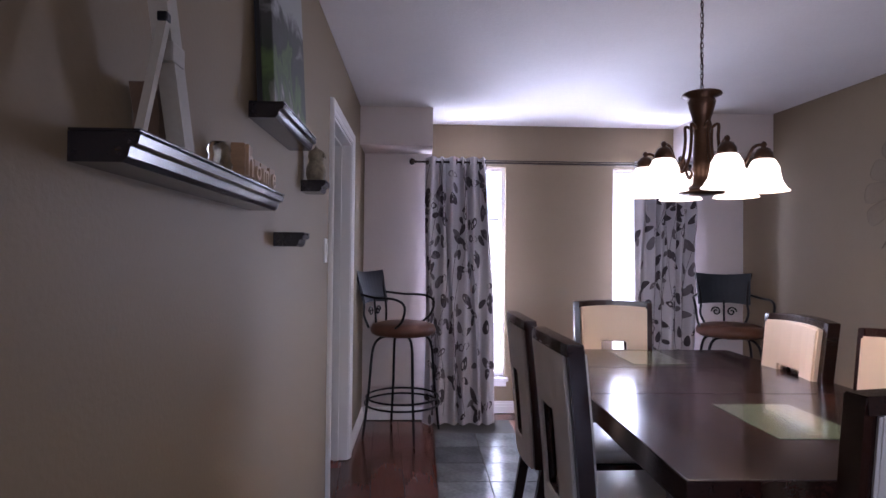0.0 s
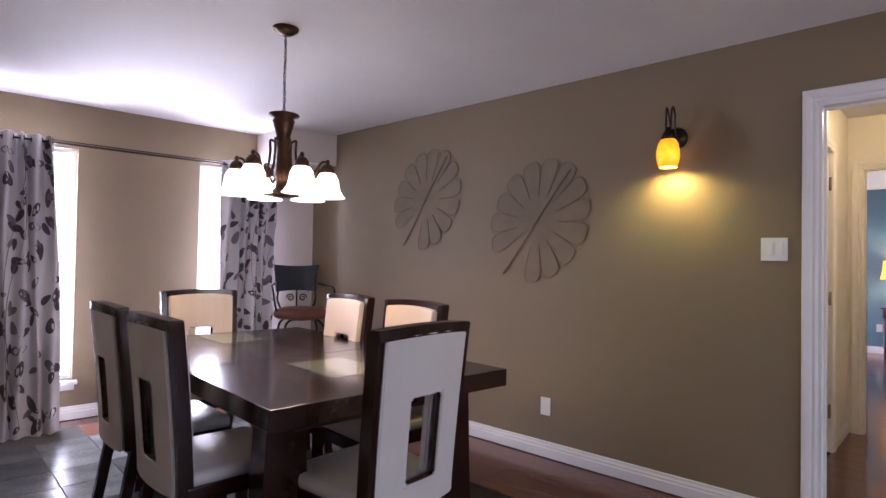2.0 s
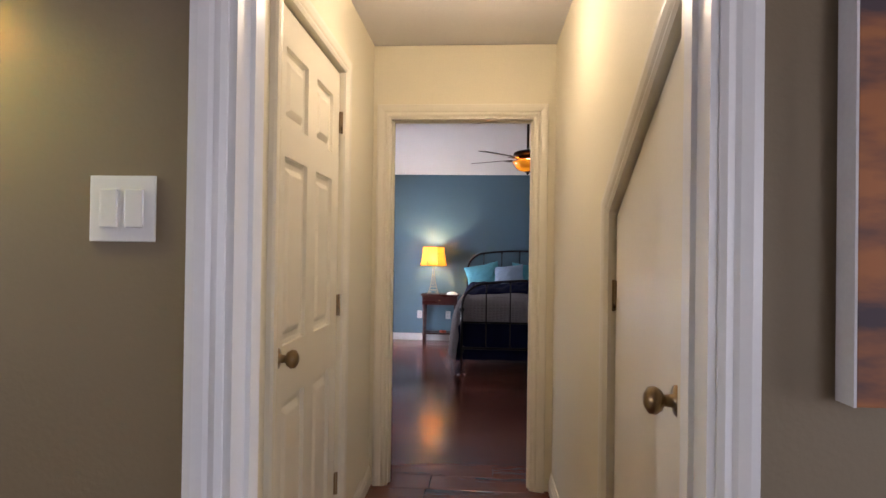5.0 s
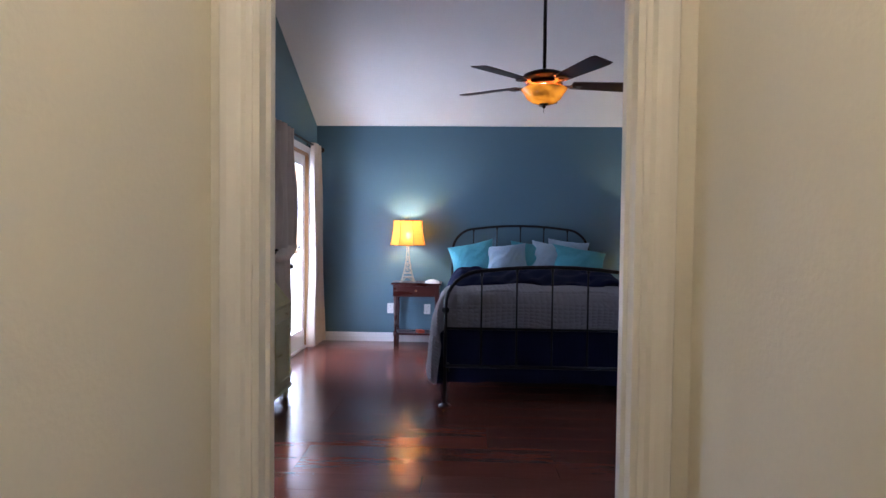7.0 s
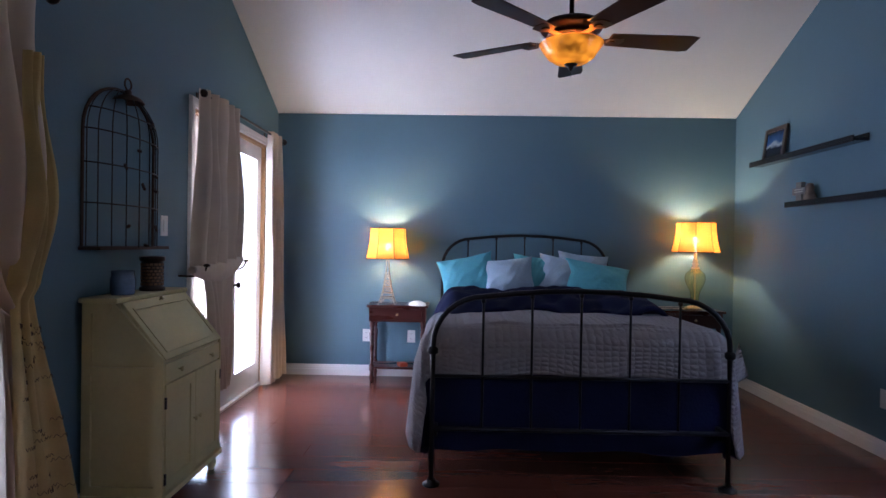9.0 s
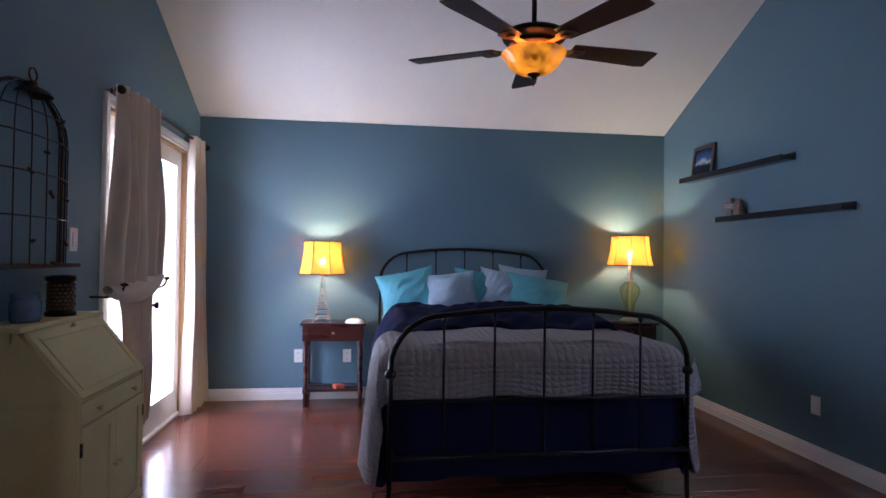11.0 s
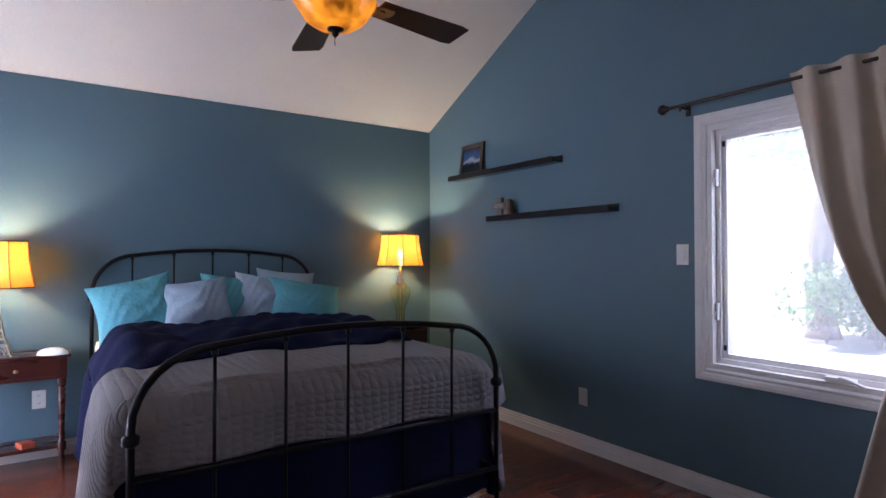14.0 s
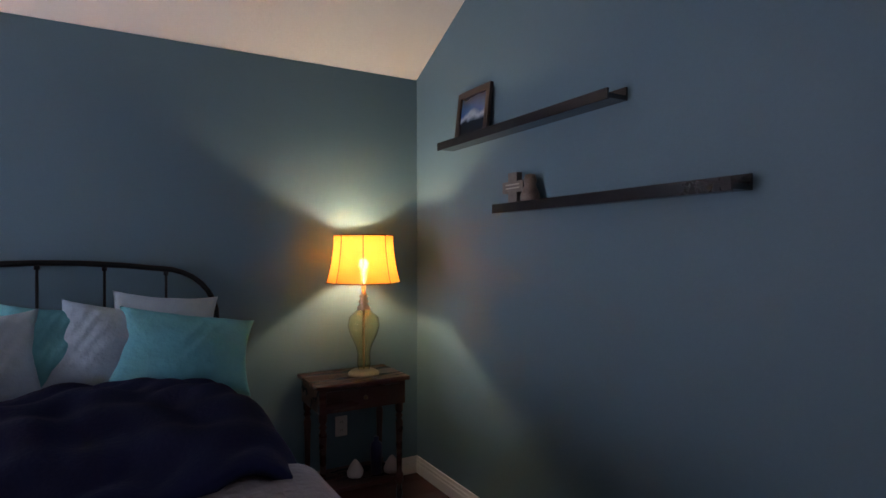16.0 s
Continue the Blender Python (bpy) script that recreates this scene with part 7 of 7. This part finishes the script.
tube(bm, smooth_path([(-0.22, -0.24, 0.42), (-0.23, -0.30, 0.75), (-0.12, -0.34, 0.90), (0.12, -0.34, 0.90), (0.23, -0.30, 0.75), (0.22, -0.24, 0.42)], 5), 0.012, 8)
part("back_hoop", bm, PATIO, pc)
for x in (-0.1, 0, 0.1):
    bm = bmesh.new()
    tube(bm, [(x, -0.24, 0.44), (x, -0.335, 0.89)], 0.008, 6)
    part("back_bar", bm, PATIO, pc)

# added slab over the french doors, out of view, to block the sun
structure("eave", B(8.2, 10.6, BL + 0.14, BL + 2.1, 2.42, 2.52), TRIM, None, "unseen white slab that keeps the sun off the french doors")
# ---- daylight at the openings ----
for u in (0.936, 2.325):
    lamp("window_light", "AREA", D @ pose(u, 0.66, 1.19, -90, 0, 0), WIN_W, DAY, 0.47, 1.77)
lamp("door_light", "AREA", pose(10.35, BL + 0.55, 1.12, -83, 0, 0), DOOR_W, DAY, 3.7, 2.3)
lamp("bedroom_window_light", "AREA", pose(7.0, BR - 0.55, 2.52, 52, 0, 0), 20.0, DAY, 1.4, 0.8)
lamp("bath_light", "AREA", pose(6.4, 3.4, 2.35, 0, 0, 0), BATH_W, DAY, 0.8, 0.8)
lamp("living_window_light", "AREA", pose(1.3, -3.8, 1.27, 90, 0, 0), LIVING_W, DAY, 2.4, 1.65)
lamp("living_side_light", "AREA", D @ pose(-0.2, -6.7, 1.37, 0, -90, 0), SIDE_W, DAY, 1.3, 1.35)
# ---- floors ----
ground = bmesh.new()
box(ground, -400, 400, -400, 400, -0.25, -0.12)
GRASS = mat("pale patio and dry lawn", (0.42, 0.40, 0.36), rough=0.9, vary=0.2, scale=0.6, fine=20, bump=0.2)
structure("ground", ground, GRASS, None, "pale sunlit patio ground")
floor = structure("floor", B(-2.6, BX, -3.75, 5.9, -0.11, -0.012), SUB, None, "dark red-brown laminate floor")


def clip_box(x0, x1, y0, y1, hole):
    """The pieces of a rectangle outside a hole."""
    hx0, hx1, hy0, hy1 = hole
    if x1 <= hx0 or x0 >= hx1 or y1 <= hy0 or y0 >= hy1:
        return [(x0, x1, y0, y1)]
    out = []
    if x0 < hx0:
        out.append((x0, hx0, y0, y1))
    if x1 > hx1:
        out.append((hx1, x1, y0, y1))
    a, b = max(x0, hx0), min(x1, hx1)
    if y0 < hy0:
        out.append((a, b, y0, hy0))
    if y1 > hy1:
        out.append((a, b, hy1, y1))
    return [o for o in out if o[1] - o[0] > 0.02 and o[3] - o[2] > 0.02]


SLAB = (0.62, 2.30, 0.45, 4.78)
plank_meshes = {}


def plank(x0, x1, y0, y1, material, name, parent, gap=0.0012, top=0.0):
    key = (round(x1 - x0, 3), round(y1 - y0, 3), material.name)
    if key not in plank_meshes:
        bm = bmesh.new()
        a, b = (x1 - x0) / 2 - gap, (y1 - y0) / 2 - gap
        c = 0.0012
        lo = [bm.verts.new((x, y, -0.012)) for x, y in ((-a, -b), (a, -b), (a, b), (-a, b))]
        mi = [bm.verts.new((x, y, -c)) for x, y in ((-a, -b), (a, -b), (a, b), (-a, b))]
        hi = [bm.verts.new((x, y, 0)) for x, y in ((-a + c, -b + c), (a - c, -b + c), (a - c, b - c), (-a + c, b - c))]
        bm.faces.new(hi)
        for p, q in ((lo, mi), (mi, hi)):
            for i in range(4):
                bm.faces.new((p[i], p[(i + 1) % 4], q[(i + 1) % 4], q[i]))
        me = bpy.data.meshes.new(name)
        bm.to_mesh(me), bm.free()
        me.materials.append(material)
        plank_meshes[key] = me
    ob = new(name, plank_meshes[key])
    ob.location = ((x0 + x1) / 2, (y0 + y1) / 2, top)
    ob.parent = parent
    return ob


rng = random.Random(4)
W, L = 0.19, 1.38
# bedroom and hall: boards run across the hall
x = 3.0
while x < BX - 0.02:
    x1 = min(x + W, BX)
    lo_y, hi_y = (0.0, 1.0) if x < HX - 0.05 else (BR, BL)
    y = lo_y - rng.choice([0.0, 0.35, 0.7, 1.05])
    while y < hi_y - 0.02:
        y0, y1 = max(y, lo_y), min(y + L, hi_y)
        if y1 - y0 > 0.03:
            plank(x, x1, y0, y1, PLANK_Y, "plank", floor, 0.0006)
        y += L
    x = x1
# dining room boards, round the slate
x = -1.0
while x < 3.0:
    x1 = min(x + W, 3.0)
    y = -3.6 + rng.choice([0.0, 0.46, 0.92]) - L
    while y < 5.4:
        for q in clip_box(x, x1, max(y, -3.6), min(y + L, 5.4), SLAB):
            if q[3] - q[2] > 0.03:
                plank(*q, PLANK_Y, "plank", floor, 0.0006, -0.006)
        y += L
    x = x1
slab = structure("grout", B(0.57, 2.46, -4.655, 0.27, -0.011, -0.004), GROUT, D, "slate tile inlay set in the laminate floor")
T = 0.305
for i in range(6):
    for j in range(15):
        plank(0.57 + i * T, 0.57 + (i + 1) * T, -0.08 - (j + 1) * T, -0.08 - j * T, SLATE, "tile", slab, 0.003, rng.uniform(-0.001, 0.0012))
for i in range(2, 6):
    plank(0.57 + i * T, 0.57 + (i + 1) * T, -0.08, 0.25, TERRA, "tile", slab, 0.003, 0.0)
